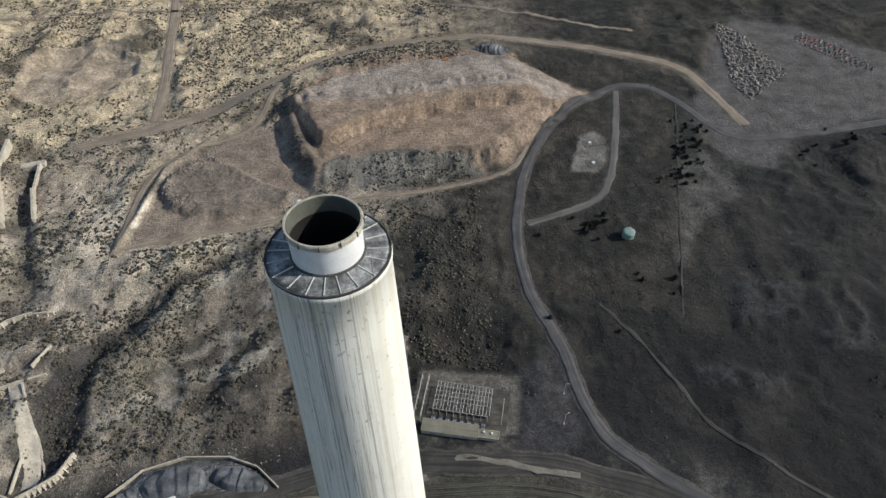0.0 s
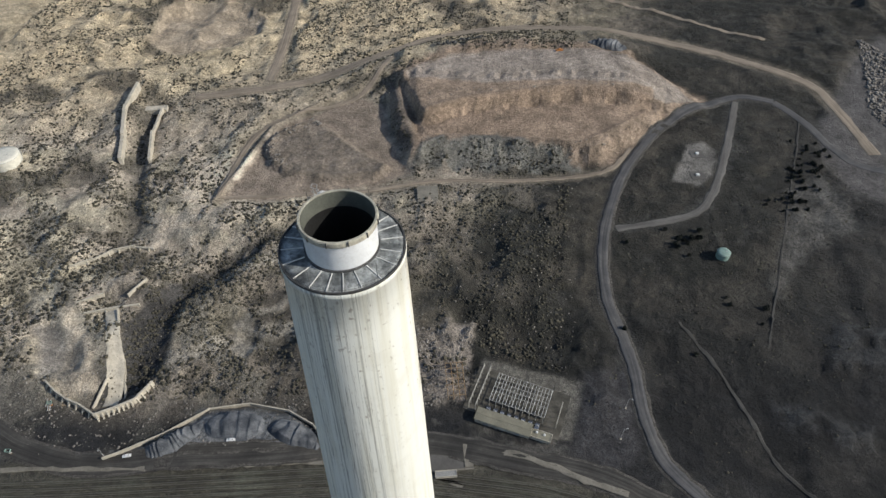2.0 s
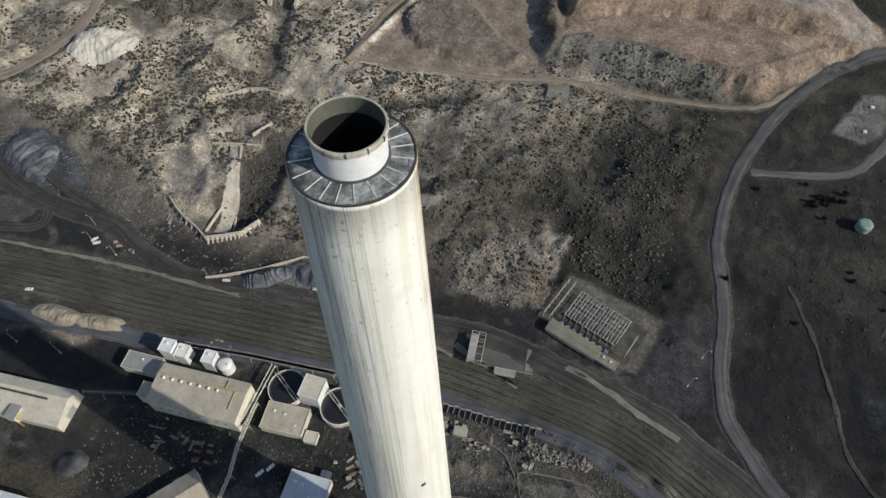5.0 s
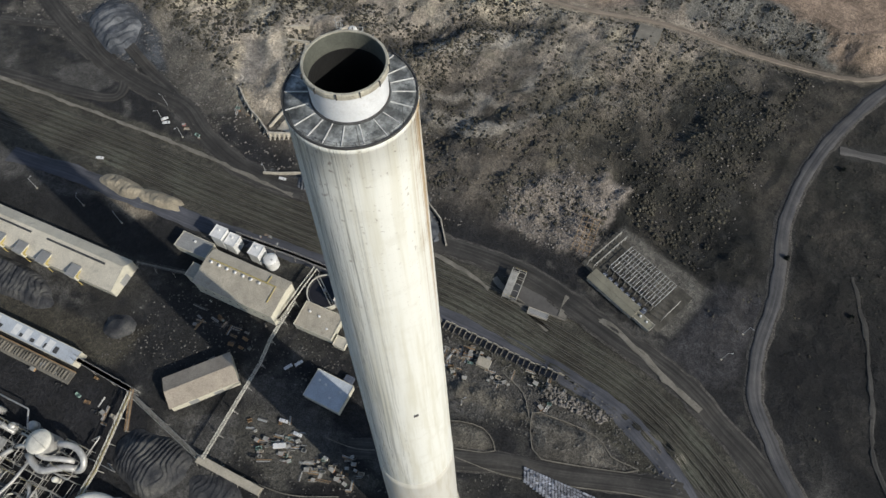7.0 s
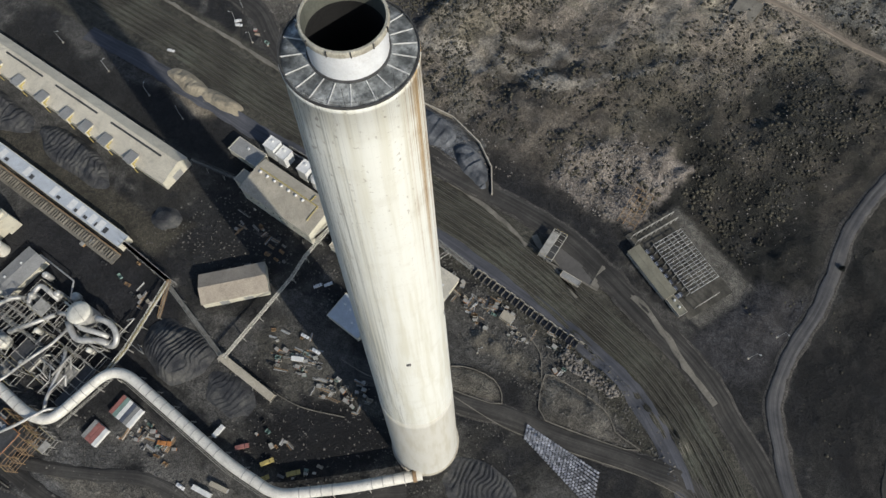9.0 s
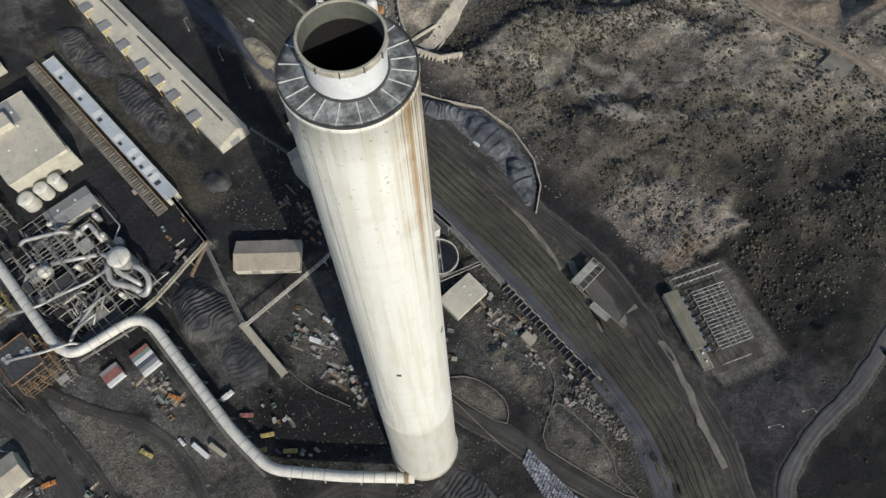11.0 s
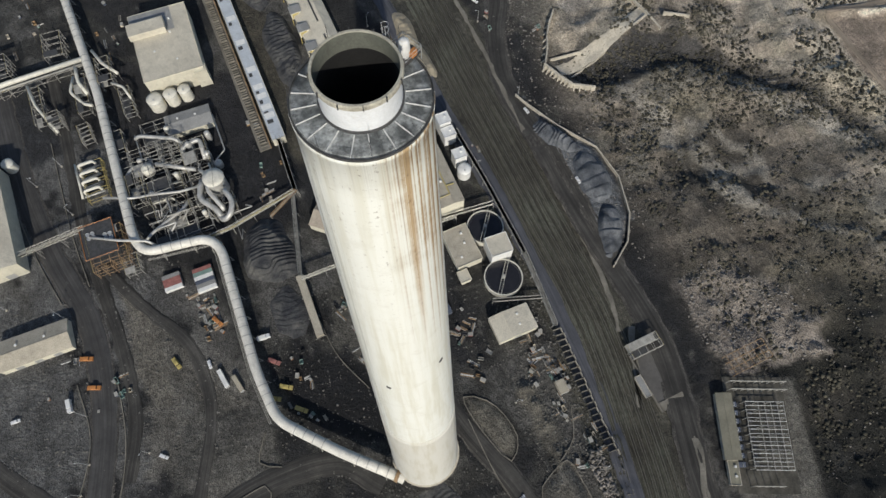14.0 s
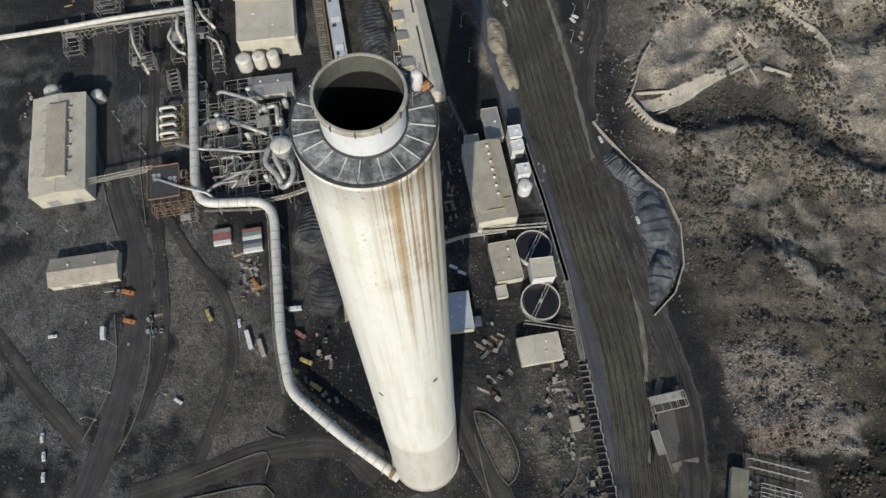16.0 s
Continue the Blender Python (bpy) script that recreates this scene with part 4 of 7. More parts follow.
def strip(name, pts, width, material, lift, label, category="road", kind="structure", parent=None, closed=False, wobble=0.0, thick=0.0):
    """A road or bed draped on the ground along a line."""
    p = dense(pts, 4.0, closed)
    d = np.gradient(p, axis=0)
    d /= np.hypot(d[:, 0], d[:, 1])[:, None] + 1e-9
    nrm = np.stack([-d[:, 1], d[:, 0]], -1)
    offs = np.array([-0.5, -0.46, -0.25, 0.0, 0.25, 0.46, 0.5])
    left = width * (1 + wobble * (vnoise(p[:, 0], p[:, 1], 11, 2) - 0.5) + 1.6 * (vnoise(p[:, 0], p[:, 1], 4.5, 5) - 0.5) * min(1.0, 2.0 / width))
    right = width * (1 + wobble * (vnoise(p[:, 0], p[:, 1], 11, 4) - 0.5) + 1.6 * (vnoise(p[:, 0], p[:, 1], 4.5, 6) - 0.5) * min(1.0, 2.0 / width))
    across = np.where(offs[None] < 0, offs[None] * left[:, None], offs[None] * right[:, None])
    X = p[:, 0:1] + nrm[:, 0:1] * across
    Y = p[:, 1:2] + nrm[:, 1:2] * across
    Z = terrain(X, Y)
    Z = np.maximum(Z, Z.mean(axis=1, keepdims=True)) + lift
    Z[:, 0] -= 0.25 + thick
    Z[:, -1] -= 0.25 + thick
    ob = grid_object(name, X, Y, Z, material)
    along = np.concatenate([[0], np.cumsum(np.hypot(*np.diff(p, axis=0).T))])
    lane = ob.data.attributes.new("lane", "FLOAT_VECTOR", "POINT")
    lane.data.foreach_set("vector", np.stack([across, along[:, None] + 0 * across, 0 * across + width * 3.7], -1).astype(np.float32).ravel())
    if parent:
        ob.parent = parent
        return ob
    return tagged(ob, label, category, kind=kind)


strip("verge", RING, 14, M["shoulder"], 0.2, "pale gravel shoulder of the perimeter road", "verge", wobble=0.3)
strip("verge", HAUL, 19, M["shoulder"], 0.18, "dusty shoulder of the haul road", "verge", wobble=0.2)
strip("verge", W_ROAD, 18, M["shoulder"], 0.18, "dusty shoulder of the works road", "verge", wobble=0.25)
strip("verge", BASE_ROAD, 14, M["shoulder"], 0.18, "dusty shoulder of the works road", "verge", wobble=0.25)
strip("road", RING, 9.0, M["ringroad"], 0.85, "grey asphalt perimeter road curving over the hillside", wobble=0.1)
strip("road", RING_EAST, 10, M["ringroad"], 0.32, "grey asphalt road running into the gravel lot", wobble=0.2)
strip("road", HAUL, 15, M["haul"], 0.6, "dark oily haul road beside the rail yard", wobble=0.3)
strip("road", SPUR, 10, M["haul"], 0.45, "dark spur road looping below the slag heap", wobble=0.3)
strip("road", SPUR_LINK, 9, M["haul"], 0.5, "dark link road beside the slag heap", wobble=0.3)
strip("road", DIRT_NORTH, 12, M["dirtroad"], 0.35, "pale graded dirt road on the hills", wobble=0.4)
strip("road", DIRT_MAIN, 13, M["dirtroad"], 0.38, "wide pale dirt road round the quarry", wobble=0.5)
strip("road", DIRT_FAR, 7, M["dirtroad"], 0.35, "narrow pale dirt track on far hills", wobble=0.5)
strip("road", LOW_ROAD, 5, M["dirtroad"], 0.36, "pale dirt track below the quarry face", wobble=0.5)
strip("road", BERM, 6, M["dirtroad"], 0.36, "tan dirt track behind a berm", wobble=0.5)
strip("road", OVAL_ROAD, 8, M["greyroad"], 0.36, "grey gravel spur to the oval pad", wobble=0.3)
strip("road", TRAIL, 3.2, M["trail"], 0.30, "faint gravel trail through shade-darkened grass", wobble=0.8)
strip("road", TRAIL_UP, 1.8, M["trail"], 0.30, "thin grey track beside a fence line", wobble=0.8)
strip("road", NW_ROAD, 11, M["dirtroad"], 0.35, "pale dirt road past white tanks", wobble=0.3)
strip("road", BASE_ROAD, 12, M["haul"], 0.6, "dark works road past the chimney foot", wobble=0.2)
strip("road", W_ROAD, 15, M["asphalt"], 0.6, "worn dark asphalt road through the works", wobble=0.1)
strip("road", W_ROAD_INNER, 9, M["haul"], 0.31, "dark dusty service lane in the works", wobble=0.3)
strip("road", DIAG, 12, M["haul"], 0.30, "dark diagonal works road", wobble=0.2)
strip("road", DIAG_UP, 8, M["haul"], 0.29, "curving dark service road in bare yard", wobble=0.3)
strip("road", BOTTOM, 15, M["haul"], 0.28, "dark coal-stained road near the chimney", wobble=0.3)
strip("pavement", BLUE_STRIP, 13, M["bluegravel"], 0.36, "blue-grey gravel lane beside the rails", "pavement", wobble=0.25)
strip("pavement", [(-560, 40), (-367, 86), (-303, 100), (-206, 117), (-118, 135), (-79, 141), (-50, 140)], 3.0, M["palestrip"], 0.9, "pale dusty strip along the rail yard", "pavement", wobble=1.0)
strip("pavement", [(-2, 166), (14, 164), (28, 166), (58, 161), (84, 154), (108, 149)], 4.0, M["palestrip"], 0.6, "pale dusty ridge beside the haul road", "pavement", wobble=0.9)
strip("pavement", [(-52, 150), (-40, 146), (-20, 143), (0, 138)], 4.5, M["palestrip"], 0.5, "pale spilled dust along the rails", "pavement", wobble=1.0)

# ---- railway tracks ----
centre = dense(TRACK_LINE, 6.0)
dd = np.gradient(centre, axis=0)
dd /= np.hypot(dd[:, 0], dd[:, 1])[:, None]
side = np.stack([-dd[:, 1], dd[:, 0]], -1)
for k, off in enumerate((-12.5, -7.8, -3.4, 1.2, 5.8, 10.4, 15.0)):
    pts = [tuple(q) for q in (centre + side * off)[::4]]
    track = thing("railway_track", "rusty twin rails on dark oily ballast", "railway track", group="rail yard tracks")
    strip("ballast", pts, 3.0 + 0.5 * (k % 3), M["ballast"], 0.50, "", parent=track, wobble=0.3)
    for s in (-0.75, 0.75):
        rp = (centre + side * (off + s))
        zz = terrain(rp[:, 0], rp[:, 1]) + 0.72
        bm = bmesh.new()
        rows = []
        for (x, y), z, n in zip(rp, zz, side):
            rows.append([bm.verts.new((x + n[0] * a, y + n[1] * a, z + b)) for a, b in ((-0.12, -0.2), (-0.12, 0), (0.12, 0), (0.12, -0.2))])
        for a, b in zip(rows, rows[1:]):
            for i in range(3):
                bm.faces.new((a[i], b[i], b[i + 1], a[i + 1]))
        part("rail", bm, M["rail"], track, "worn steel rail")

# ---- the chimney ----
STACK_R0, STACK_R1, STACK_H = 19.8, 7.28, 366.0
BAND_Z = 178.0


def stack_r(z):
    return STACK_R0 + (STACK_R1 - STACK_R0) * z / STACK_H


def build_chimney():
    ch = thing("chimney", "towering white concrete smelter chimney with rust-streaked rim", "chimney")
    n = 96
    zs = list(np.linspace(BAND_Z, STACK_H - 0.9, 28))
    prof = [(stack_r(z), z) for z in zs] + [(STACK_R1 + 0.16, STACK_H - 0.8), (STACK_R1 + 0.18, STACK_H - 0.1), (STACK_R1 + 0.05, STACK_H), (STACK_R1 - 0.5, STACK_H)]
    part("upper_shell", lathe(prof, n), M["shell"], ch, "white painted concrete with rust and rain streaks", smooth=True)
    prof = [(stack_r(z) + 0.12, z) for z in np.linspace(-1.0, BAND_Z, 18)] + [(stack_r(BAND_Z) - 0.1, BAND_Z + 0.02)]
    part("lower_shell", lathe(prof, n), M["shell_low"], ch, "unpainted beige concrete", smooth=True)
    part("foot", lathe([(20.9, -1), (20.9, 0.8), (19.8, 1.0)], n), M["concrete"], ch, "low concrete footing")
    # sloped roof deck between shell and flue
    part("deck", lathe([(STACK_R1 + 0.1, 365.98), (STACK_R1 + 0.1, 366.2), (6.2, 366.26), (4.2, 366.34)], n), M["deck"], ch, "stained grey lead-covered deck", smooth=True)
    part("deck_kerb", lathe([(STACK_R1 + 0.13, 366.0), (STACK_R1 + 0.13, 366.34), (STACK_R1 - 0.02, 366.34), (STACK_R1 - 0.02, 366.18)], n), M["darksteel"], ch, "dark rim strip")
    bm = bmesh.new()
    a, b = Vector((4.55, 0, 366.34)), Vector((7.1, 0, 366.24))
    m = Matrix.Translation((a + b) / 2) @ (b - a).to_track_quat("X", "Z").to_matrix().to_4x4()
    box(bm, -1.3, -0.05, -0.06, 1.3, 0.05, 0.10, m)
    rib = part("deck_rib", bm, M["rib"], ch, "pale raised deck rib")
    for k in range(1, 20):
        share("deck_rib", rib.data, Matrix.Rotation(2 * math.pi * k / 20 + 0.05 * math.sin(k * 7.3), 4, "Z"), ch)
    # flue
    part("flue", lathe([(4.22, 366.1), (4.26, 370.25)], 72), M["flue"], ch, "white steel flue stub", smooth=True)
    part("flue_collar", lathe([(4.42, 366.3), (4.42, 366.5), (4.24, 366.58)], 72), M["darksteel"], ch, "dark flashing collar")
    part("flue_lip", lathe([(4.26, 370.2), (4.50, 370.3), (4.55, 370.45), (4.55, 370.9), (4.45, 371.05), (4.22, 371.05), (4.16, 370.65)], 72), M["lip"], ch, "weathered stiffening band", smooth=False)
    part("flue_liner", lathe([(4.16, 370.95), (4.15, 370.45), (4.14, 368.7)], 72), M["liner"], ch, "grey-green inner lining", smooth=True)
    # below the liner the bore wall is near-black throughout
    part("flue_bore", lathe([(4.14, 368.7), (4.1, 320), (0.01, 319.9)], 72), M["bore_black"], ch, "near-black inner wall", smooth=True)
    bm = bmesh.new()
    box(bm, 4.5, -0.05, 370.4, 4.68, 0.05, 371.13)
    lug = part("lip_lug", bm, M["darksteel"], ch, "small dark lug")
    for k in range(1, 12):
        share("lip_lug", lug.data, Matrix.Rotation(2 * math.pi * k / 12, 4, "Z"), ch)
    # guard rail round the deck
    for zz in (366.65, 367.1):
        bm = bmesh.new()
        for k in range(72):
            a0, a1 = 2 * math.pi * k / 72, 2 * math.pi * (k + 1) / 72
            bar(bm, (7.3 * math.cos(a0), 7.3 * math.sin(a0), zz), (7.3 * math.cos(a1), 7.3 * math.sin(a1), zz), 0.018, 4, caps=False)
        part("guard_rail", bm, M["darksteel"], ch, "thin guard rail")
    bm = bmesh.new()
    bar(bm, (7.3, 0, 365.95), (7.3, 0, 367.15), 0.025, 4)
    post = part("rail_post", bm, M["darksteel"], ch)
    for k in range(1, 24):
        share("rail_post", post.data, Matrix.Rotation(2 * math.pi * k / 24, 4, "Z"), ch)
    # access platform with a white dome and ladder cage
    az = radians(128)
    R = Matrix.Rotation(az, 4, "Z")

    def pl(name, bm, material, label=""):
        ob = part(name, bm, material, ch, label)
        ob.matrix_local = R
        return ob
    pl("platform", B(5.0, -1.3, 367.05, 7.7, 1.2, 367.17), M["darksteel"], "dark grated access platform")
    bm = bmesh.new()
    for x, y in ((5.0, -1.3), (7.7, -1.3), (7.7, 1.2), (5.0, 1.2)):
        bar(bm, (x, y, 366.05), (x, y, 368.25), 0.04, 5)
    for zz in (367.7, 368.25):
        for p, q in (((5, -1.3), (7.7, -1.3)), ((7.7, -1.3), (7.7, 1.2)), ((7.7, 1.2), (5, 1.2))):
            bar(bm, (*p, zz), (*q, zz), 0.03, 4)
    pl("platform_rail", bm, M["steel"], "grey platform railing")
    pl("equipment_tank", lathe([(0.01, 369.65), (0.3, 369.6), (0.52, 369.4), (0.62, 369.05), (0.62, 368.05), (0.55, 367.95), (0.5, 367.15)], 20, center=(6.2, -0.35, 0)), M["white"], "white domed equipment housing")
    pl("equipment_box", B(6.4, -1.25, 367.17, 7.2, -0.75, 368.05, bevel=0.05), M["orange"], "rust-orange equipment box")
    bm = bmesh.new()
    for y in (0.55, 1.0):
        bar(bm, (4.72, y, 366.35), (4.72, y, 372.05), 0.035, 5)
    for k in range(16):
        bar(bm, (4.72, 0.55, 366.55 + k * 0.32), (4.72, 1.0, 366.55 + k * 0.32), 0.02, 4)
    pl("ladder", bm, M["steel"], "steel access ladder")
    for zz in (367.95, 369.25, 370.25, 371.25, 371.95):
        angles = [-math.pi / 2 + math.pi * k / 8 for k in range(9)]
        bm = tube([(4.72 + 0.6 * math.cos(q), 0.78 + 0.4 * math.sin(q), zz) for q in angles], 0.03, 4)
        pl("cage_hoop", bm, M["steel"], "ladder cage hoop")
    # lightning rods, hatches on the shell, streak marks
    bm = bmesh.new()
    bar(bm, (7.35, 0, 365.95), (7.35, 0, 369.45), 0.03, 4)
    rod = part("lightning_rod", bm, M["darksteel"], ch)
    for k in range(1, 6):
        share("lightning_rod", rod.data, Matrix.Rotation(2 * math.pi * (k + 0.3) / 6, 4, "Z"), ch)
    for a, z in ((-33, 264), (43, 276)):
        r = stack_r(z)
        ob = part("hatch", B(r - 0.4, -0.6, z - 0.9, r + 0.12, 0.6, z + 0.9, bevel=0.1), M["darksteel"], ch, "small dark sampling hatch")
        ob.matrix_local = Matrix.Rotation(radians(a), 4, "Z")
    return ch


build_chimney()

# ---- the great duct ----
DUCT = [(14, -15), (-9, -51), (-35, -86), (-68, -96), (-157, -112), (-166, -121), (-163, -162), (-174, -170), (-233, -181.5), (-302, -195), (-347, -207), (-440, -232), (-560, -262)]


def build_duct():
    d = thing("flue_duct", "huge cream-clad flue duct on steel trestles", "duct")
    pts = [(x, y, 10.0) for x, y in DUCT]
    part("duct_pipe", tube(pts, 3.25, 20, round_=9), M["duct"], d, "dented cream sheet cladding", smooth=True)
    line = dense([(x, y) for x, y in DUCT], 1.0)
    seg = np.hypot(*np.diff(line, axis=0).T)
    s = np.concatenate([[0], np.cumsum(seg)])
    ring = lathe([(3.27, -0.22), (3.44, -0.18), (3.44, 0.18), (3.27, 0.22)], 20)
    ring_me = link("duct_joint", ring, M["duct_ring"])
    ring_me.parent = d
    first = True

    def straight(p):
        return min(math.hypot(p[0] - q[0], p[1] - q[1]) for q in DUCT[1:-1]) > 10
    for (ax, ay), (bx, by) in zip(DUCT, DUCT[1:]):
        L_ = math.hypot(bx - ax, by - ay)
        for k in range(int(L_ // 6.5)):
            f = (k * 6.5 + 4) / L_
            p = (ax + (bx - ax) * f, ay + (by - ay) * f)
            if not straight(p):
                continue
            m = Matrix.Translation((*p, 10)) @ Vector((bx - ax, by - ay, 0)).to_track_quat("Z", "Y").to_matrix().to_4x4()
            if first:
                ring_me.matrix_local, first = m, False
            else:
                share("duct_joint", ring_me.data, m, d)
    bm = bmesh.new()
    for yy in (-3.4, 3.4):
        beam(bm, (0, yy * 1.25, 0), (0, yy, 7.4), 0.5)
    beam(bm, (0, -3.6, 7.0), (0, 3.6, 7.0), 0.5)
    beam(bm, (0, -4.0, 0.8), (0, 3.5, 6.8), 0.25)
    beam(bm, (0, 4.0, 0.8), (0, -3.5, 6.8), 0.25)
    tr = part("trestle", bm, M["frame"], d, "dusty steel trestle")
    first = True
    for (ax, ay), (bx, by) in zip(DUCT, DUCT[1:]):
        L_ = math.hypot(bx - ax, by - ay)
        for k in range(max(1, int(L_ // 15))):
            f = (k + 0.5) / max(1, int(L_ // 15))
            x, y = ax + (bx - ax) * f, ay + (by - ay) * f
            m = pose(x, y, zat(x, y) - 0.3, 0, 0, math.degrees(math.atan2(by - ay, bx - ax)))
            if first:
                tr.matrix_local, first = m, False
            else:
                share("trestle", tr.data, m, d)
    # walkway truss along the straight runs
    for i in (2, 3, 5):
        (ax, ay), (bx, by) = DUCT[i], DUCT[i + 1]
        v = Vector((bx - ax, by - ay, 0)).normalized()
        n_ = Vector((-v.y, v.x, 0)) * 4.3
        bm = bmesh.new()
        a, b = Vector((ax, ay, 7.2)) + n_, Vector((bx, by, 7.2)) + n_
        for dz in (0, 1.2):
            for w_ in (0, 1.0):
                beam(bm, a + n_.normalized() * w_ + Vector((0, 0, dz)), b + n_.normalized() * w_ + Vector((0, 0, dz)), 0.14)
        cnt = int((b - a).length / 2.5)
        for k in range(cnt):
            p = a.lerp(b, k / cnt)
            q = a.lerp(b, (k + 1) / cnt)
            beam(bm, p, q + n_.normalized(), 0.09)
            beam(bm, p + n_.normalized(), q + n_.normalized() + Vector((0, 0, 1.2)), 0.09)
        part("walkway", bm, M["frame"], d, "latticed steel walkway")
    part("chimney_joint", lathe([(3.3, -1), (4.0, -0.9), (4.0, 1.2), (3.3, 1.3)], 20), M["rustframe"], d, "rusty expansion joint").matrix_local = Matrix.Translation((11.5, -18.5, 10)) @ Vector((-23, -36, 0)).to_track_quat("Z", "Y").to_matrix().to_4x4()


build_duct()


# ---- buildings ----
def place(x, y, yaw):
    return pose(x, y, zat(x, y) - 0.2, 0, 0, yaw)


def building(name, label, category, x, y, l, w, h, yaw, roof="flat", rmat="roof_cream", wmat="wall", ridge=0.5, rise=2.5, vents=0, doors=(), windows=0, group="", overhang=0.5, seed=1):
    """A shed or works building: walls, roof, doors, windows, roof vents."""
    t = thing(name, label, category, place(x, y, yaw), group)
    r = random.Random(seed)
    hl, hw = l / 2, w / 2
    bm = bmesh.new()
    if roof == "gable":
        yr = -hw + w * ridge
        prof = [(-hw, 0), (-hw, h), (yr, h + rise), (hw, h), (hw, 0)]
        f = [[bm.verts.new((sx, yy, zz)) for yy, zz in prof] for sx in (-hl, hl)]
        bm.faces.new(f[0])
        bm.faces.new(f[1][::-1])
        for i in (0, 3):
            bm.faces.new((f[0][i], f[1][i], f[1][i + 1], f[0][i + 1]))
        bmesh.ops.recalc_face_normals(bm, faces=bm.faces)
        part("wall", bm, M[wmat], t, "sheet-clad walls")
        for sgn, ye in ((-1, -hw), (1, hw)):
            bm = bmesh.new()
            d = Vector((0, ye - yr, -rise))
            e = Vector((0, ye, h)) + d.normalized() * overhang + Vector((0, 0, 0.12))
            rr = Vector((0, yr, h + rise + 0.12))
            lo = [bm.verts.new((sx, p.y, p.z + dz)) for sx in (-hl - overhang, hl + overhang) for p in (rr, e) for dz in (0, 0.22)]
            for q in ((0, 2, 6, 4), (1, 5, 7, 3), (0, 1, 3, 2), (4, 6, 7, 5), (2, 3, 7, 6), (0, 4, 5, 1)):
                bm.faces.new([lo[i] for i in q])
            bmesh.ops.recalc_face_normals(bm, faces=bm.faces)
            part("roof_slope", bm, M[rmat], t, "ribbed sheet roof slope")
        part("ridge_cap", B(-hl - overhang, yr - 0.35, h + rise + 0.28, hl + overhang, yr + 0.35, h + rise + 0.46), M[rmat], t)
        top = h + rise * 0.6
    else:
        part("wall", box(bm, -hl, -hw, 0, hl, hw, h), M[wmat], t, "sheet-clad walls")
        part("roof", B(-hl - 0.3, -hw - 0.3, h, hl + 0.3, hw + 0.3, h + 0.35), M[rmat], t, "flat sheet roof")
        bm = bmesh.new()
        for a in ((-hl - 0.32, -hw - 0.32, hl + 0.32, -hw), (-hl - 0.32, hw, hl + 0.32, hw + 0.32), (-hl - 0.32, -hw, -hl, hw), (hl, -hw, hl + 0.32, hw)):
            box(bm, a[0], a[1], h + 0.3, a[2], a[3], h + 0.75)
        part("parapet", bm, M[wmat], t, "thin raised roof edge")
        top = h + 0.35
    for i in range(vents):
        vx = -hl * 0.8 + 1.6 * hl * (i + 0.5) / vents + r.uniform(-1, 1)
        vy = r.uniform(-0.5, 0.5) * hw
        z = top if roof == "flat" else h + rise * (1 - abs(vy - (-hw + w * ridge)) / hw) + 0.1
        part("roof_vent", box(bmesh.new(), vx - 0.7, vy - 0.7, z - 0.6, vx + 0.7, vy + 0.7, z + r.uniform(0.6, 1.3), bevel=0.1), M[r.choice(["steel", "white", "frame"])], t, "small roof vent")
    for face, pos, dw, dh in doors:
        if face == "x":
            part("door", B(hl, pos - dw / 2, 0.1, hl + 0.12, pos + dw / 2, dh), M["roof_grey"], t, "roller door")
        else:
            s = 1 if face == "y" else -1
            part("door", B(pos - dw / 2, min(s * hw, s * (hw + 0.12)), 0.1, pos + dw / 2, max(s * hw, s * (hw + 0.12)), dh), M["roof_grey"], t, "roller door")
    for i in range(windows):
        vx = -hl * 0.85 + 1.7 * hl * (i + 0.5) / windows
        part("window", B(vx - 0.9, -hw - 0.08, h * 0.5, vx + 0.9, -hw, h * 0.5 + 1.3), M["glass"], t, "dark window")
    return t


# covered storage hall with dormer hoppers
hall = building("storage_hall", "long cream storage hall with dormers along one eave", "storage hall", -381, -36, 250, 25, 10, 13, "gable", "roof_cream", "wall", 0.70, 5, 0, [("x", 0, 8, 7)])
for k, u in enumerate((94, 68, 48, 28, 2, -24, -50, -76)):
    bm = bmesh.new()
    box(bm, u - 3.6, -14.8, 7.0, u + 3.6, -7.0, 13.4)
    d_ = part("dormer", bm, M["wall"], hall, "boxy hopper dormer")
    part("dormer_roof", B(u - 4.0, -15.3, 13.4, u + 4.0, -6.0, 13.75), M["roof_grey"], d_, "flat grey dormer roof")
    part("dormer_post", B(u + 2.9, -14.9, 0, u + 3.5, -14.4, 7.0), M["yellow"], d_, "yellow support post")
    part("dormer_opening", B(u + 3.6, -14.0, 8.0, u + 3.68, -8.5, 12.4), M["yellow"], d_, "yellow-framed opening")
for u0, u1 in ((62, 112), (4, 48), (-50, -10), (-110, -70)):
    part("ridge_slot", B(u0, 1.4, 14.3, u1, 2.8, 15.0), M["darksteel"], hall, "dark ridge ventilation slot")

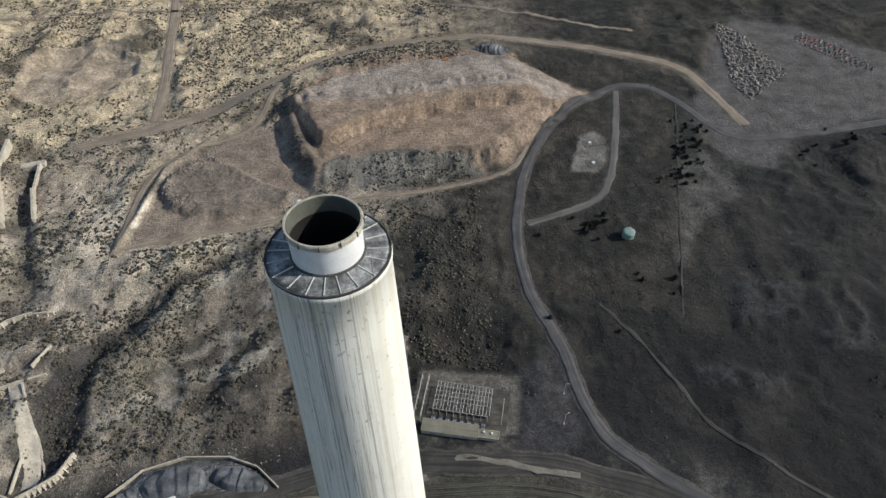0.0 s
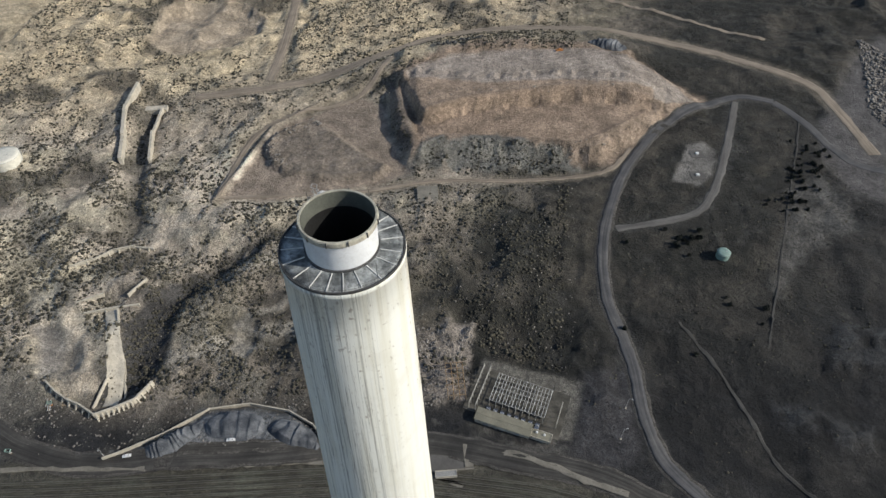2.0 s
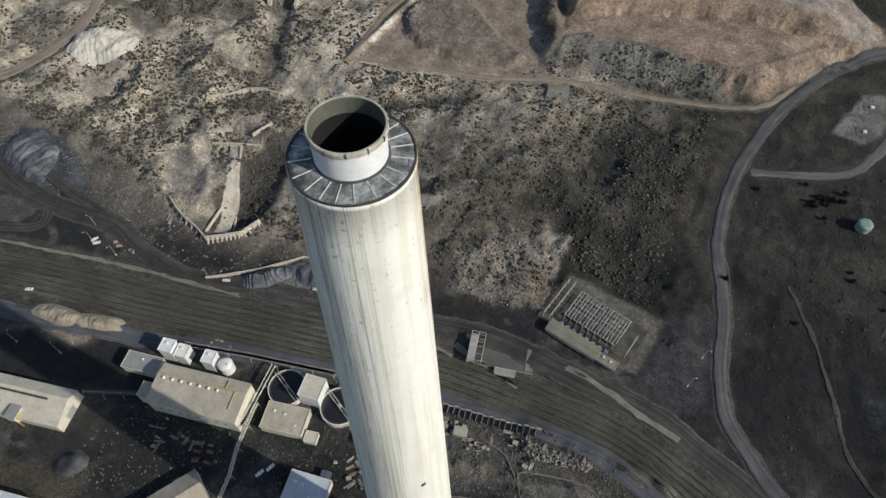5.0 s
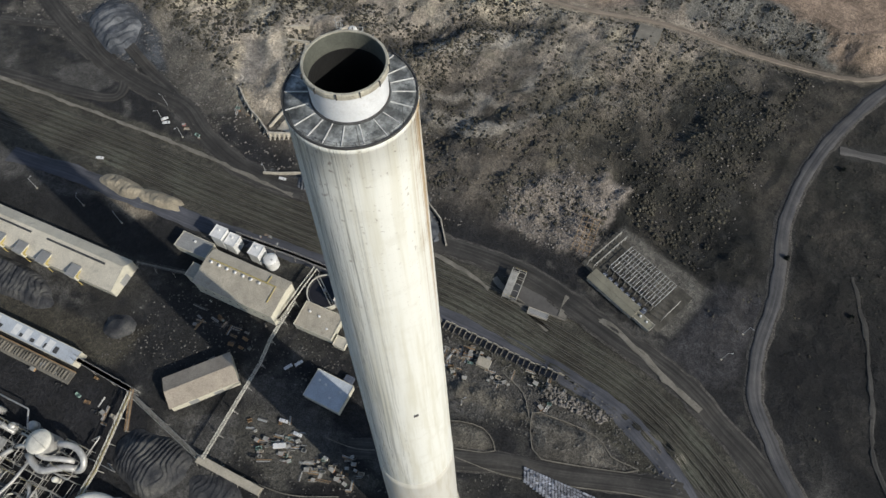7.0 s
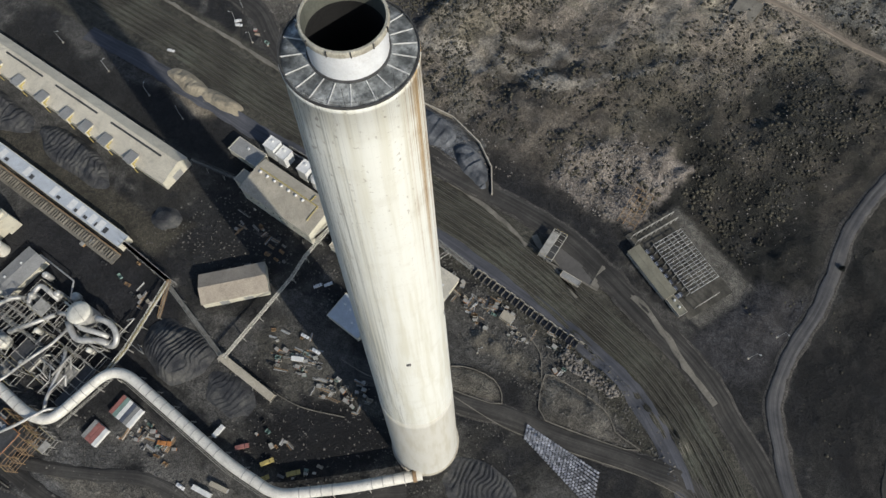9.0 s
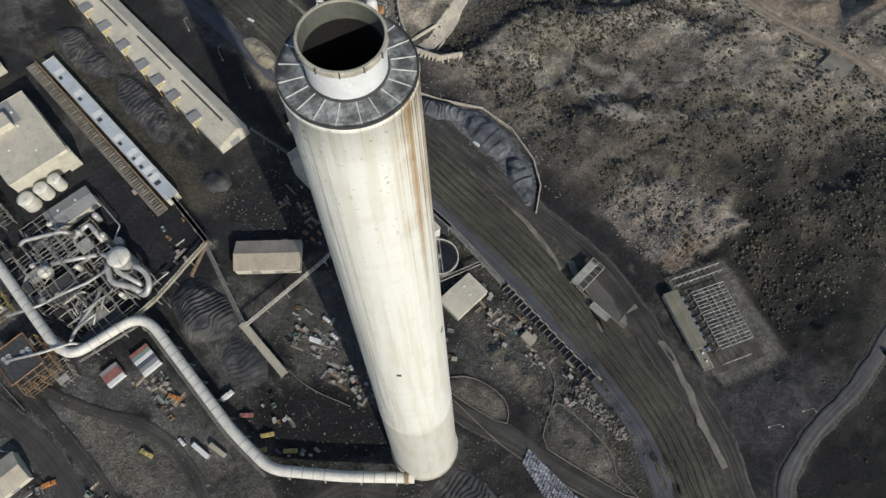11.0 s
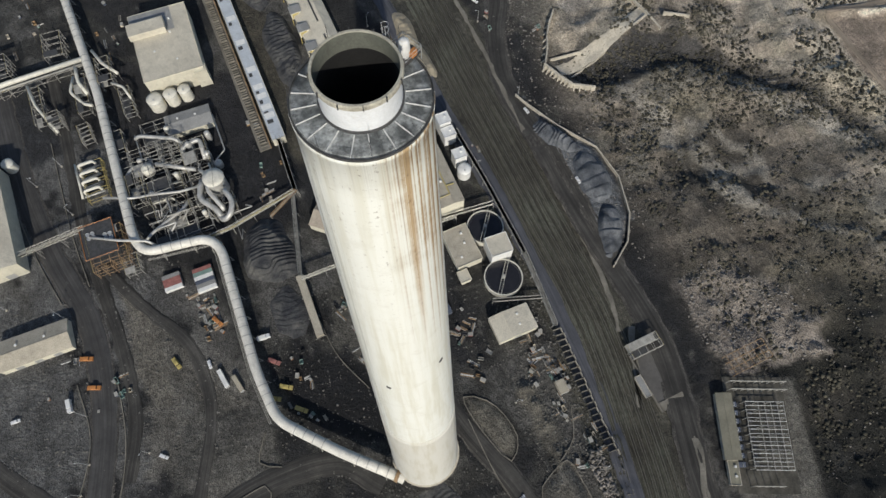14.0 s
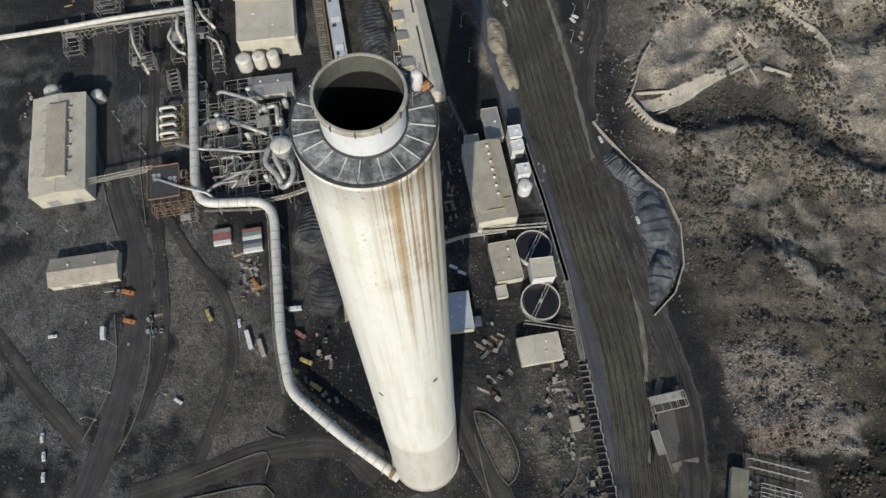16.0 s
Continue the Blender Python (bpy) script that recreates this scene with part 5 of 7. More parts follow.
# bluish conveyor house and its belt
house = building("conveyor_house", "narrow bluish-white conveyor house with dark gaps", "conveyor house", -318, -83, 165, 9.5, 8, 12.5, "flat", "roof_blue", "wall")
for u in (66, 58, 47, 38, 20, -8, -34, -61):
    part("roof_gap", B(u - 1.6, -3.2, 8.33, u + 1.8, 1.2 - (u % 3), 8.43), M["darksteel"], house, "dark missing roof panel")
    part("roof_patch", B(u - 8.0, -3.6, 8.33, u - 3.0, 3.6, 8.44), M["white"], house, "newer white roof panel")
belt = thing("belt_conveyor", "long dusty belt conveyor beside the conveyor house", "conveyor", place(-316, -95, 12.5))
part("trough", B(-95, -4.2, 0, 84, 4.2, 1.6), M["palestrip"], belt, "dusty concrete trough")
bm = bmesh.new()
for k in range(72):
    u = -93 + k * 2.45
    box(bm, u - 0.55, -2.6, 1.5, u + 0.55, 3.0, 3.0 + 0.5 * math.sin(k * 2.1), bevel=0.3)
tagged(part("belt_load", bm, M["palestrip"], belt, "dusty heaped load"), kind="stuff")
part("edge_beam", B(-95, 4.2, 0, 84, 4.8, 3.0), M["rustframe"], belt, "rusty edge beam")

building("machine_shed", "tan ribbed gable shed near coal yard", "shed", -162, -27, 44, 21, 8, 60, "gable", "roof_brown", "wall", 0.5, 3.5, 0, [("-y", -8, 6, 6), ("-y", 8, 6, 5)])
mill = building("filter_plant", "cream filter plant with yellow-piped roof vents", "plant building", -185, 37.5, 62, 27, 17, 12, "gable", "roof_tan", "wall", 0.72, 2.0, 0, [("x", -5, 4, 4), ("-y", 5, 5, 5)], windows=8)
for i in range(7):
    u = -26 + i * 6.4
    v_ = part("roof_fan", lathe([(0.01, 20.0), (0.8, 19.8), (1.15, 19.2), (0.8, 18.6), (0.9, 17.0)], 12, center=(u, 3.4, 0.6)), M["white"], mill, "white mushroom roof fan", smooth=True)
bm = tube([(-28, 5.6, 19.6), (24, 5.6, 19.6), (24, -6.5, 18.6)], 0.42, 6)
part("roof_pipe", bm, M["yellow"], mill, "yellow roof pipe")
bm = tube([(17, 5.6, 19.7), (17, 11.5, 18.6)], 0.42, 6)
part("roof_pipe", bm, M["yellow"], mill, "yellow roof pipe")
building("lean_to", "low grey lean-to beside the filter plant", "lean-to", -238, 40, 26, 12, 8, 12, "flat", "roof_grey", "wall", vents=1)
building("transfer_house", "small cream transfer house", "transfer house", -220, 25, 9, 10, 12, 12, "flat", "roof_tan", "wall")
for x, y, l, w, h in ((-227, 56, 9, 9, 15), (-217, 58, 8, 9, 12), (-197, 62, 8, 9, 13)):
    building("hopper_house", "white boxy hopper house on the conveyor line", "hopper house", x, y, l, w, h, 12, "flat", "white", "white", vents=1, group="hopper houses")
building("pump_house", "beige pump house with patched roof", "pump house", -128, 49.5, 28, 18, 8, 13, "flat", "roof_tan", "wall", vents=3)
building("kiosk", "small cream kiosk beside the pump house", "kiosk", -107, 47, 8, 7, 4.5, 13, "flat", "roof_cream", "wall")
building("workshop", "cream two-part workshop beside the belt", "workshop", -68, 71.5, 17.5, 27, 7, 12, "gable", "roof_cream", "wall", 0.35, 1.4, 2, [("x", 0, 5, 4)])
building("switch_house", "bluish-grey flat-roofed switch house", "switch house", -91, 17, 26, 19, 7, 10, "flat", "roof_blue", "wall", vents=4)
building("drive_house", "cream cube-shaped drive house over the thickeners", "drive house", -121, 73.5, 14, 15, 15, 9, "flat", "roof_cream", "white")
crusher = building("casting_hall", "large cream hall with long roof monitor", "plant building", -204, -271, 82, 37, 17, 13, "gable", "roof_cream", "wall", 0.5, 2.5, 0, [("x", -8, 8, 8), ("x", 8, 6, 6)])
part("roof_monitor", B(-32, -7, 18.2, 30, 7, 21.4, bevel=0.4), M["roof_tan"], crusher, "raised roof monitor")
for k in range(6):
    for s in (-1, 1):
        part("monitor_strut", B(-28 + k * 11, min(s * 7, s * 9.6), 19.5, -27.4 + k * 11, max(s * 7, s * 9.6), 20.4), M["frame"], crusher, "bent steel strut")
part("front_lean_to", B(-12, -24.5, 0, 30, -18.5, 9), M["white"], crusher, "white side bay")
building("repair_shop", "tan gable repair shop in a bare yard", "workshop", -113, -236, 45, 20, 6.5, 101, "gable", "roof_tan", "wall", 0.48, 3.0, 2, [("-y", -12, 5, 4.5), ("-y", 0, 5, 4.5), ("-y", 12, 5, 4.5)])
big = building("acid_plant_hall", "large cream plant hall with grey rear roof", "plant building", -333, -140.5, 66, 44, 19, 10, "flat", "roof_cream", "wall", vents=4)
part("rear_roof", B(-33, -22, 19.36, -10, 10, 19.6), M["roof_grey"], big, "grey rear roof section")
part("penthouse", B(-20, -24, 19.3, -8, 4, 25, bevel=0.2), M["roof_cream"], big, "cream rooftop penthouse")
part("stair_tower", B(28, 14, 0, 35.5, 23.5, 17), M["wall"], big, "stair tower")
building("compressor_house", "low grey compressor house", "compressor house", -268, -130, 33, 17, 6, 100, "gable", "roof_grey", "wall", 0.5, 1.6, 2)
building("control_house", "low tan control house", "control house", -420, -150, 22, 30, 7, 12, "flat", "roof_tan", "wall", vents=2)
yardhouse = building("substation_house", "long olive-tan substation control house", "substation house", 22, 188, 40, 9.5, 5, -11, "gable", "roof_olive", "concrete", 0.45, 0.8, 0, [("-y", -12, 4, 3.5), ("-y", 11, 4, 3.5)])


# ---- tanks and thickeners ----
def tank(name, label, x, y, r, h, material, dome=0.8, base=0.0, group="", stairs=True):
    t = thing(name, label, "tank", place(x, y, 0), group)
    part("tank_wall", lathe([(r, -0.3), (r, base + h)], 32), M[material], t, smooth=True)
    part("tank_roof", lathe([(r + 0.12, base + h - 0.1), (r + 0.12, base + h + 0.1), (r * 0.7, base + h + dome * 0.6), (r * 0.35, base + h + dome * 0.9), (0.01, base + h + dome)], 32), M[material], t, "shallow domed top", smooth=True)
    part("rim", lathe([(r + 0.05, base + h - 0.35), (r + 0.22, base + h - 0.35), (r + 0.22, base + h - 0.15), (r + 0.05, base + h - 0.15)], 32), M["steel"], t)
    part("hatch", B(r * 0.3, -0.5, base + h + dome * 0.5, r * 0.3 + 1, 0.5, base + h + dome + 0.4), M["steel"], t)
    if stairs:
        bm = bmesh.new()
        for k in range(14):
            a = k * 0.09
            box(bm, -0.5, -0.3, 0, 0.5, 0.3, 0.12, Matrix.Rotation(a, 4, "Z") @ Matrix.Translation((r + 0.55, 0, h * (k + 1) / 14.5)))
        part("stair", bm, M["steel"], t, "spiral stair treads")
    return t


def thickener(x, y, r):
    t = thing("thickener", "round dark thickener tank with pale rim and bridge", "thickener", place(x, y, 0), "thickeners")
    part("tank_wall", lathe([(r, 0), (r, 5.2), (r - 0.7, 5.2), (r - 0.7, 3.8)], 40), M["tank"], t, "pale concrete tank ring")
    part("water", lathe([(r - 0.72, 4.3), (0.01, 4.3)], 40), M["water"], t, "dark settling water")
    part("launder", lathe([(r - 1.9, 4.35), (r - 1.9, 4.8), (r - 1.6, 4.8), (r - 1.6, 4.35)], 40), M["darksteel"], t, "inner weir ring")
    part("centre_drum", lathe([(1.3, 4.0), (1.3, 7.4), (0.01, 7.6)], 16), M["frame"], t)
    bm = bmesh.new()
    for s in (-1.0, 1.0):
        for z in (5.4, 7.0):
            beam(bm, (-r - 1, s, z), (r * 0.95, s, z), 0.2)
        n = int(2 * r / 2.2)
        for k in range(n):
            u = -r + k * 2.2
            beam(bm, (u, s, 5.4), (u + 2.2, s, 7.0), 0.12)
            beam(bm, (u, -1, 5.4), (u + 1.1, 1, 5.4), 0.12)
    part("bridge", bm, M["tank"], t, "pale lattice access bridge")
    t.matrix_world = t.matrix_world @ Matrix.Rotation(radians(-25), 4, "Z")
    return t


thickener(-140, 69, 13.0)
thickener(-101, 73, 13.2)
tank("tank", "mint-green cylindrical water tank on the hillside", 196, 382, 5.6, 6.0, "green", 0.8)
tank("tank", "white water tank with stained sides", -545, 404, 14, 9, "white", 1.2, group="hill tanks")
tank("tank", "cream water tank with stained sides", -512, 401, 15, 10, "tank", 1.2, group="hill tanks")
for x, y, r in ((-288, -153, 5.8), (-291, -141.5, 5.0), (-293, -131, 4.6)):
    tank("tank", "squat cream process tank beside the hall", x, y, r, 11, "tank", 1.4, group="acid plant tanks", stairs=False)
tank("tank", "white dome-topped silo by the belt", -186, 63.5, 5.0, 9, "white", 1.5, stairs=False)
tank("tank", "cream ribbed tank behind the casting hall", -253, -292, 5.2, 12, "tank", 1.4, group="casting hall tanks", stairs=False)
tank("tank", "cream tank behind the casting hall", -253, -259, 4.2, 9, "tank", 1.2, group="casting hall tanks", stairs=False)
disc = thing("gas_vessel", "pale round-topped gas vessel among silver pipes", "vessel", place(-208, -112, 0))
part("vessel_wall", lathe([(6.9, 0), (7.2, 17.4)], 32), M["pipe"], disc, smooth=True)
part("vessel_roof", lathe([(7.6, 17.3), (7.6, 17.7), (4, 18.3), (0.01, 18.6)], 32), M["tank"], disc, "pale conical top", smooth=True)
part("seam", B(-7.5, -0.08, 17.9, 7.5, 0.08, 18.72), M["duct_ring"], disc)


# ---- steelwork, pipes and conveyors ----
def steel_frame(name, label, x, y, l, w, h, yaw, nx, ny, levels, material="frame", seed=1, floor=True):
    """An open steel structure: posts, beams, braces, grated floors."""
    t = thing(name, label, "steel frame", place(x, y, yaw))
    r = random.Random(seed)
    post = part("post", beam(bmesh.new(), (0, 0, 0), (0, 0, h), 0.32), M[material], t)
    bx = part("beam", beam(bmesh.new(), (-l / 2, 0, 0), (l / 2, 0, 0), 0.26), M[material], t)
    by = part("cross_beam", beam(bmesh.new(), (0, -w / 2, 0), (0, w / 2, 0), 0.26), M[material], t)
    br = part("brace", beam(bmesh.new(), (0, 0, 0), (l / (nx - 1), 0, h / levels), 0.18), M[material], t)
    first = [True] * 4

    def put(i, ob, m):
        if first[i]:
            ob.matrix_local = m
            first[i] = False
        else:
            share(ob.name.split(".")[0], ob.data, m, t)
    for i in range(nx):
        for j in range(ny):
            put(0, post, Matrix.Translation((-l / 2 + l * i / (nx - 1), -w / 2 + w * j / (ny - 1), 0)))
    for k in range(1, levels + 1):
        z = h * k / levels
        for j in range(ny):
            put(1, bx, Matrix.Translation((0, -w / 2 + w * j / (ny - 1), z)))
        for i in range(nx):
            put(2, by, Matrix.Translation((-l / 2 + l * i / (nx - 1), 0, z)))
        for i in range(nx - 1):
            if r.random() < 0.7:
                put(3, br, Matrix.Translation((-l / 2 + l * i / (nx - 1), r.choice((-1, 1)) * w / 2, z - h / levels)))
    if floor:
        for k in range(1, levels + 1):
            for i in range(nx - 1):
                if r.random() < 0.25:
                    u = -l / 2 + l * i / (nx - 1)
                    part("grating", B(u, -w / 2, h * k / levels + 0.1, u + l / (nx - 1), w / 2 * r.uniform(-0.2, 1), h * k / levels + 0.2), M[r.choice(["darksteel", "darksteel", "frame"])], t, "grated floor panel")
    bm = bmesh.new()
    for s in (-w / 2, w / 2):
        beam(bm, (-l / 2, s, h + 1.1), (l / 2, s, h + 1.1), 0.1)
        for i in range(nx * 2 - 1):
            u = -l / 2 + l * i / (nx * 2 - 2)
            beam(bm, (u, s, h), (u, s, h + 1.1), 0.08)
    part("handrail", bm, M["yellow" if seed % 2 else material], t, "top handrail")
    return t


def pipe(pts, r, label="silver insulated process pipe", material="pipe", flanges=True, group="process pipes"):
    t = thing("pipe", label, "pipe", group=group)
    part("pipe_run", tube(pts, r, 12, round_=r * 2.4), M[material], t, smooth=True)
    if flanges:
        for a, b in zip(pts, pts[1:]):
            a, b = Vector(a), Vector(b)
            if (b - a).length > r * 7:
                m = Matrix.Translation(a.lerp(b, 0.5)) @ (b - a).to_track_quat("Z", "Y").to_matrix().to_4x4()
                part("flange", lathe([(r, -0.12), (r * 1.15, -0.12), (r * 1.15, 0.12), (r, 0.12)], 12), M["duct_ring"], t).matrix_local = m
    for k, p in enumerate((pts[0], pts[-1])):
        p = Vector(p)
        z = zat(p.x, p.y)
        if p.z - z > r + 0.4:
            part("pipe_leg", beam(bmesh.new(), (p.x, p.y, z - 0.2), (p.x, p.y, p.z - r * 0.7), 0.25), M["frame"], t)
    return t


def vessel(x, y, r, h, material, label, legs=True, group="process vessels"):
    t = thing("process_vessel", label, "vessel", place(x, y, 0), group)
    z0 = 2.5 if legs else 0
    part("shell", lathe([(0.01, z0), (r * 0.6, z0 + 0.1), (r, z0 + r * 0.5), (r, z0 + h), (r * 0.75, z0 + h + r * 0.4), (r * 0.3, z0 + h + r * 0.55), (0.01, z0 + h + r * 0.6)], 20), M[material], t, smooth=True)
    part("band", lathe([(r, z0 + h * 0.6), (r + 0.12, z0 + h * 0.6), (r + 0.12, z0 + h * 0.66), (r, z0 + h * 0.66)], 20), M["duct_ring"], t)
    part("nozzle", lathe([(0.45, z0 + h + r * 0.4), (0.45, z0 + h + r * 0.6 + 1.0), (0.01, z0 + h + r * 0.6 + 1.0)], 10), M["steel"], t)
    if legs:
        for k in range(4):
            a = math.pi / 4 + k * math.pi / 2
            part("leg", beam(bmesh.new(), (r * 0.75 * math.cos(a), r * 0.75 * math.sin(a), 0), (r * 0.75 * math.cos(a), r * 0.75 * math.sin(a), z0 + r * 0.6), 0.3), M["frame"], t)
    return t


FR = [(-226, -158, 40, 22, 13, 5, 3, 3), (-204, -146, 34, 24, 9, 5, 3, 2), (-186, -134, 26, 30, 8, 4, 4, 2), (-232, -125, 30, 18, 12, 4, 3, 2),
      (-256, -152, 26, 20, 10, 4, 3, 2), (-190, -108, 16, 16, 10, 3, 3, 2), (-206, -122, 22, 14, 8, 4, 3, 2), (-250, -180, 34, 9, 8, 5, 2, 2), (-238, -142, 20, 16, 16, 4, 3, 3), (-214, -168, 26, 10, 10, 4, 2, 2), (-178, -150, 18, 14, 6, 4, 3, 1)]
for k, (x, y, l, w, h, nx, ny, lv) in enumerate(FR):
    steel_frame("steel_frame", "open pipe-laden steel frame in the acid plant", x, y, l, w, h, 12, nx, ny, lv, "frame", k)
for pts, r in (
    ([(-256, -168, 9), (-256, -164, 12), (-249, -139, 12), (-246, -134, 7)], 1.3),
    ([(-223, -178, 7), (-234, -171, 7), (-230, -158, 7)], 1.2),
    ([(-232, -154, 9), (-222, -126, 9)], 1.5),
    ([(-238, -136, 5), (-242, -134, 10), (-247, -122, 10), (-230, -119, 8)], 1.6),
    ([(-210, -190, 11), (-206, -170, 11), (-208, -160, 8), (-206, -152, 11), (-205, -137, 11), (-208, -124, 9)], 0.9),
    ([(-172, -163, 8), (-178, -158, 8), (-193, -136, 8), (-200, -133, 6)], 1.1),
    ([(-212, -122, 9), (-204, -124, 9), (-197, -124, 9), (-188, -114, 9), (-181, -110, 6)], 2.1),
    ([(-206, -118, 12), (-200, -117, 12), (-193, -112, 11), (-186, -108, 8)], 1.7),
    ([(-183, -112, 6), (-178, -109, 8), (-180, -103, 12), (-190, -101, 13), (-199, -106, 15)], 1.9),
    ([(-222, -124, 8), (-216, -120, 14), (-210, -116, 15)], 1.2),
    ([(-240, -180, 8), (-262, -186, 8), (-300, -194, 7)], 0.6),
    ([(-180, -198, 13), (-173, -178, 15), (-170, -160, 13), (-167, -155, 9)], 0.9),
    ([(-268, -112, 7), (-236, -105, 7), (-228, -112, 7)], 0.5),
    ([(-262, -170, 5), (-240, -165, 5), (-238, -150, 5)], 0.5),
):
    pipe(pts, r)
rp = random.Random(5)
for k in range(38):
    u, v = rp.uniform(-268, -196), rp.uniform(-122, -62)
    z = rp.choice((3, 4.5, 6, 8, 9.5))
    a = site(u, v).translation
    if rp.random() < 0.5:
        b = site(u + rp.uniform(8, 22), v).translation
        c = site(u + rp.uniform(8, 22), v + rp.uniform(-8, 8)).translation
    else:
        b = site(u, v + rp.uniform(8, 18)).translation
        c = site(u + rp.uniform(-8, 8), v + rp.uniform(8, 18)).translation
    pipe([(a.x, a.y, z), (b.x, b.y, z), (c.x, c.y, z - 1.5)], rp.choice((0.22, 0.3, 0.42, 0.6)), rp.choice(["silver insulated process pipe", "narrow grey process pipe"]), rp.choice(["pipe", "pipe", "frame", "tank"]), False)
for x, y, r, h, mt in ((-229, -160, 4.2, 8, "tank"), (-216, -112, 2.6, 8, "pipe"), (-243, -130, 2.0, 10, "pipe"), (-233, -117, 2.4, 9, "pipe"), (-225, -110, 3.0, 6, "pipe"), (-196, -119, 2.2, 5, "pipe"), (-221, -140, 1.8, 7, "tank"), (-238, -166, 2.0, 6, "pipe"), (-209, -158, 2.2, 6, "pipe"), (-250, -116, 2.2, 9, "pipe"), (-187, -122, 1.7, 7, "tank"), (-262, -146, 2.0, 6, "tank")):
    vessel(x, y, r, h, mt, "cream-painted process vessel on legs" if mt == "tank" else "silver-clad process vessel on legs")
# bank of looped coolers
bank = thing("cooler_bank", "bank of white looped gas coolers in steelwork", "cooler", place(-231, -201, 12))
for k in range(4):
    u = -12 + k * 7.5
    part("loop_pipe", tube([(u, -6, 2), (u, -6, 8.5), (u, 5, 8.5), (u, 5, 2)], 1.1, 10, round_=2.5), M["tank"], bank, "white looped pipe", smooth=True)
    part("header", tube([(u + 2, -7.5, 4), (u + 2, 7, 4)], 0.7, 8), M["pipe"], bank, smooth=True)
part("side_main", tube([(-15, -8.2, 7), (15, -8.2, 7)], 0.8, 8), M["tank"], bank, smooth=True)
steel_frame("steel_frame", "yellow-railed frame round the gas coolers", -229, -198, 32, 15, 7, 12, 5, 2, 2, "yellow", 21)
# brown cooling tower with fans
tower = thing("cooling_tower", "brown steel cooling tower with round roof fans", "cooling tower", place(-178, -190, 12))
part("fan_deck", B(-13, -13, 12.6, 13, 9, 13.4), M["darksteel"], tower, "dark fan deck")
for j, v in enumerate((-8.5, 2.5)):
    for i, (du, dv) in enumerate(((0, 0), (3.2, 0.4), (0.3, 3.2), (3.4, 3.6))):
        part("fan", lathe([(1.5, 13.2), (1.5, 14.0), (1.3, 14.0), (1.2, 13.6), (0.01, 13.7)], 14, center=(-6 + du + j * 4, v + dv, 0)), M["steel"], tower, "round grey roof fan")
for a, b in (((-13, -13), (13, -13)), ((13, -13), (13, 9)), ((13, 9), (-13, 9)), ((-13, 9), (-13, -13))):
    for z in (13.9, 14.6):
        part("deck_rail", beam(bmesh.new(), (*a, z), (*b, z), 0.16), M["orange"], tower, "orange-brown handrail")
steel_frame("steel_frame", "rust-brown lattice under the cooling tower", -171, -187, 30, 24, 12.3, 12, 6, 5, 3, "rustframe", 31)
steel_frame("steel_frame", "pale lattice stair frame by the duct elbow", -158, -173, 14, 10, 8, 12, 4, 3, 2, "frame", 33)
# overhead rack with white gas main
rack = [(-372, -420), (-311, -300), (-322, -262), (-335, -206)]
for (ax, ay), (bx, by) in zip(rack[1:], rack[2:]):
    L_ = math.hypot(bx - ax, by - ay)
    steel_frame("pipe_rack", "dusty pipe rack carrying a white gas main", (ax + bx) / 2, (ay + by) / 2, L_, 9, 9, math.degrees(math.atan2(by - ay, bx - ax)), 6, 2, 2, "frame", int(L_))
pipe([(-300, -345, 11.5), (-311, -300, 11.5), (-322, -262, 11.5), (-335, -206, 11.5)], 1.9, "white gas main on the pipe rack", "tank")
pipe([(-309, -300, 10.5), (-318, -262, 10.5), (-331, -206, 10.5)], 0.8, "grey main on the pipe rack", "frame")
for k, (x, y, l, w, h) in enumerate(((-300, -240, 34, 8, 9), (-284, -226, 12, 9, 12), (-306, -208, 36, 9, 8), (-336, -268, 20, 16, 16), (-270, -205, 16, 8, 8), (-322, -190, 24, 10, 12), (-292, -174, 26, 8, 9), (-300, -290, 18, 12, 9), (-352, -228, 24, 14, 14))):
    steel_frame("steel_frame", "yellow-railed steel frame over the gas mains", x, y, l, w, h, 12 + (0, 4, -3)[k % 3], 5, 2, 2, "frame", 41 + 2 * k)
for pts, r in (([(-318, -247, 10), (-300, -241, 9), (-284, -231, 8), (-276, -226, 4)], 1.0), ([(-331, -212, 10), (-316, -210, 9), (-304, -203, 8)], 1.3), ([(-322, -214, 8), (-308, -216, 8), (-296, -206, 7), (-292, -199, 9)], 1.1), ([(-344, -200, 9), (-330, -192, 9), (-318, -180, 9)], 1.2), ([(-310, -185, 9), (-304, -176, 10), (-292, -170, 10)], 0.9)):
    pipe(pts, r, "bent white gas pipe", "tank", group="gas pipes")


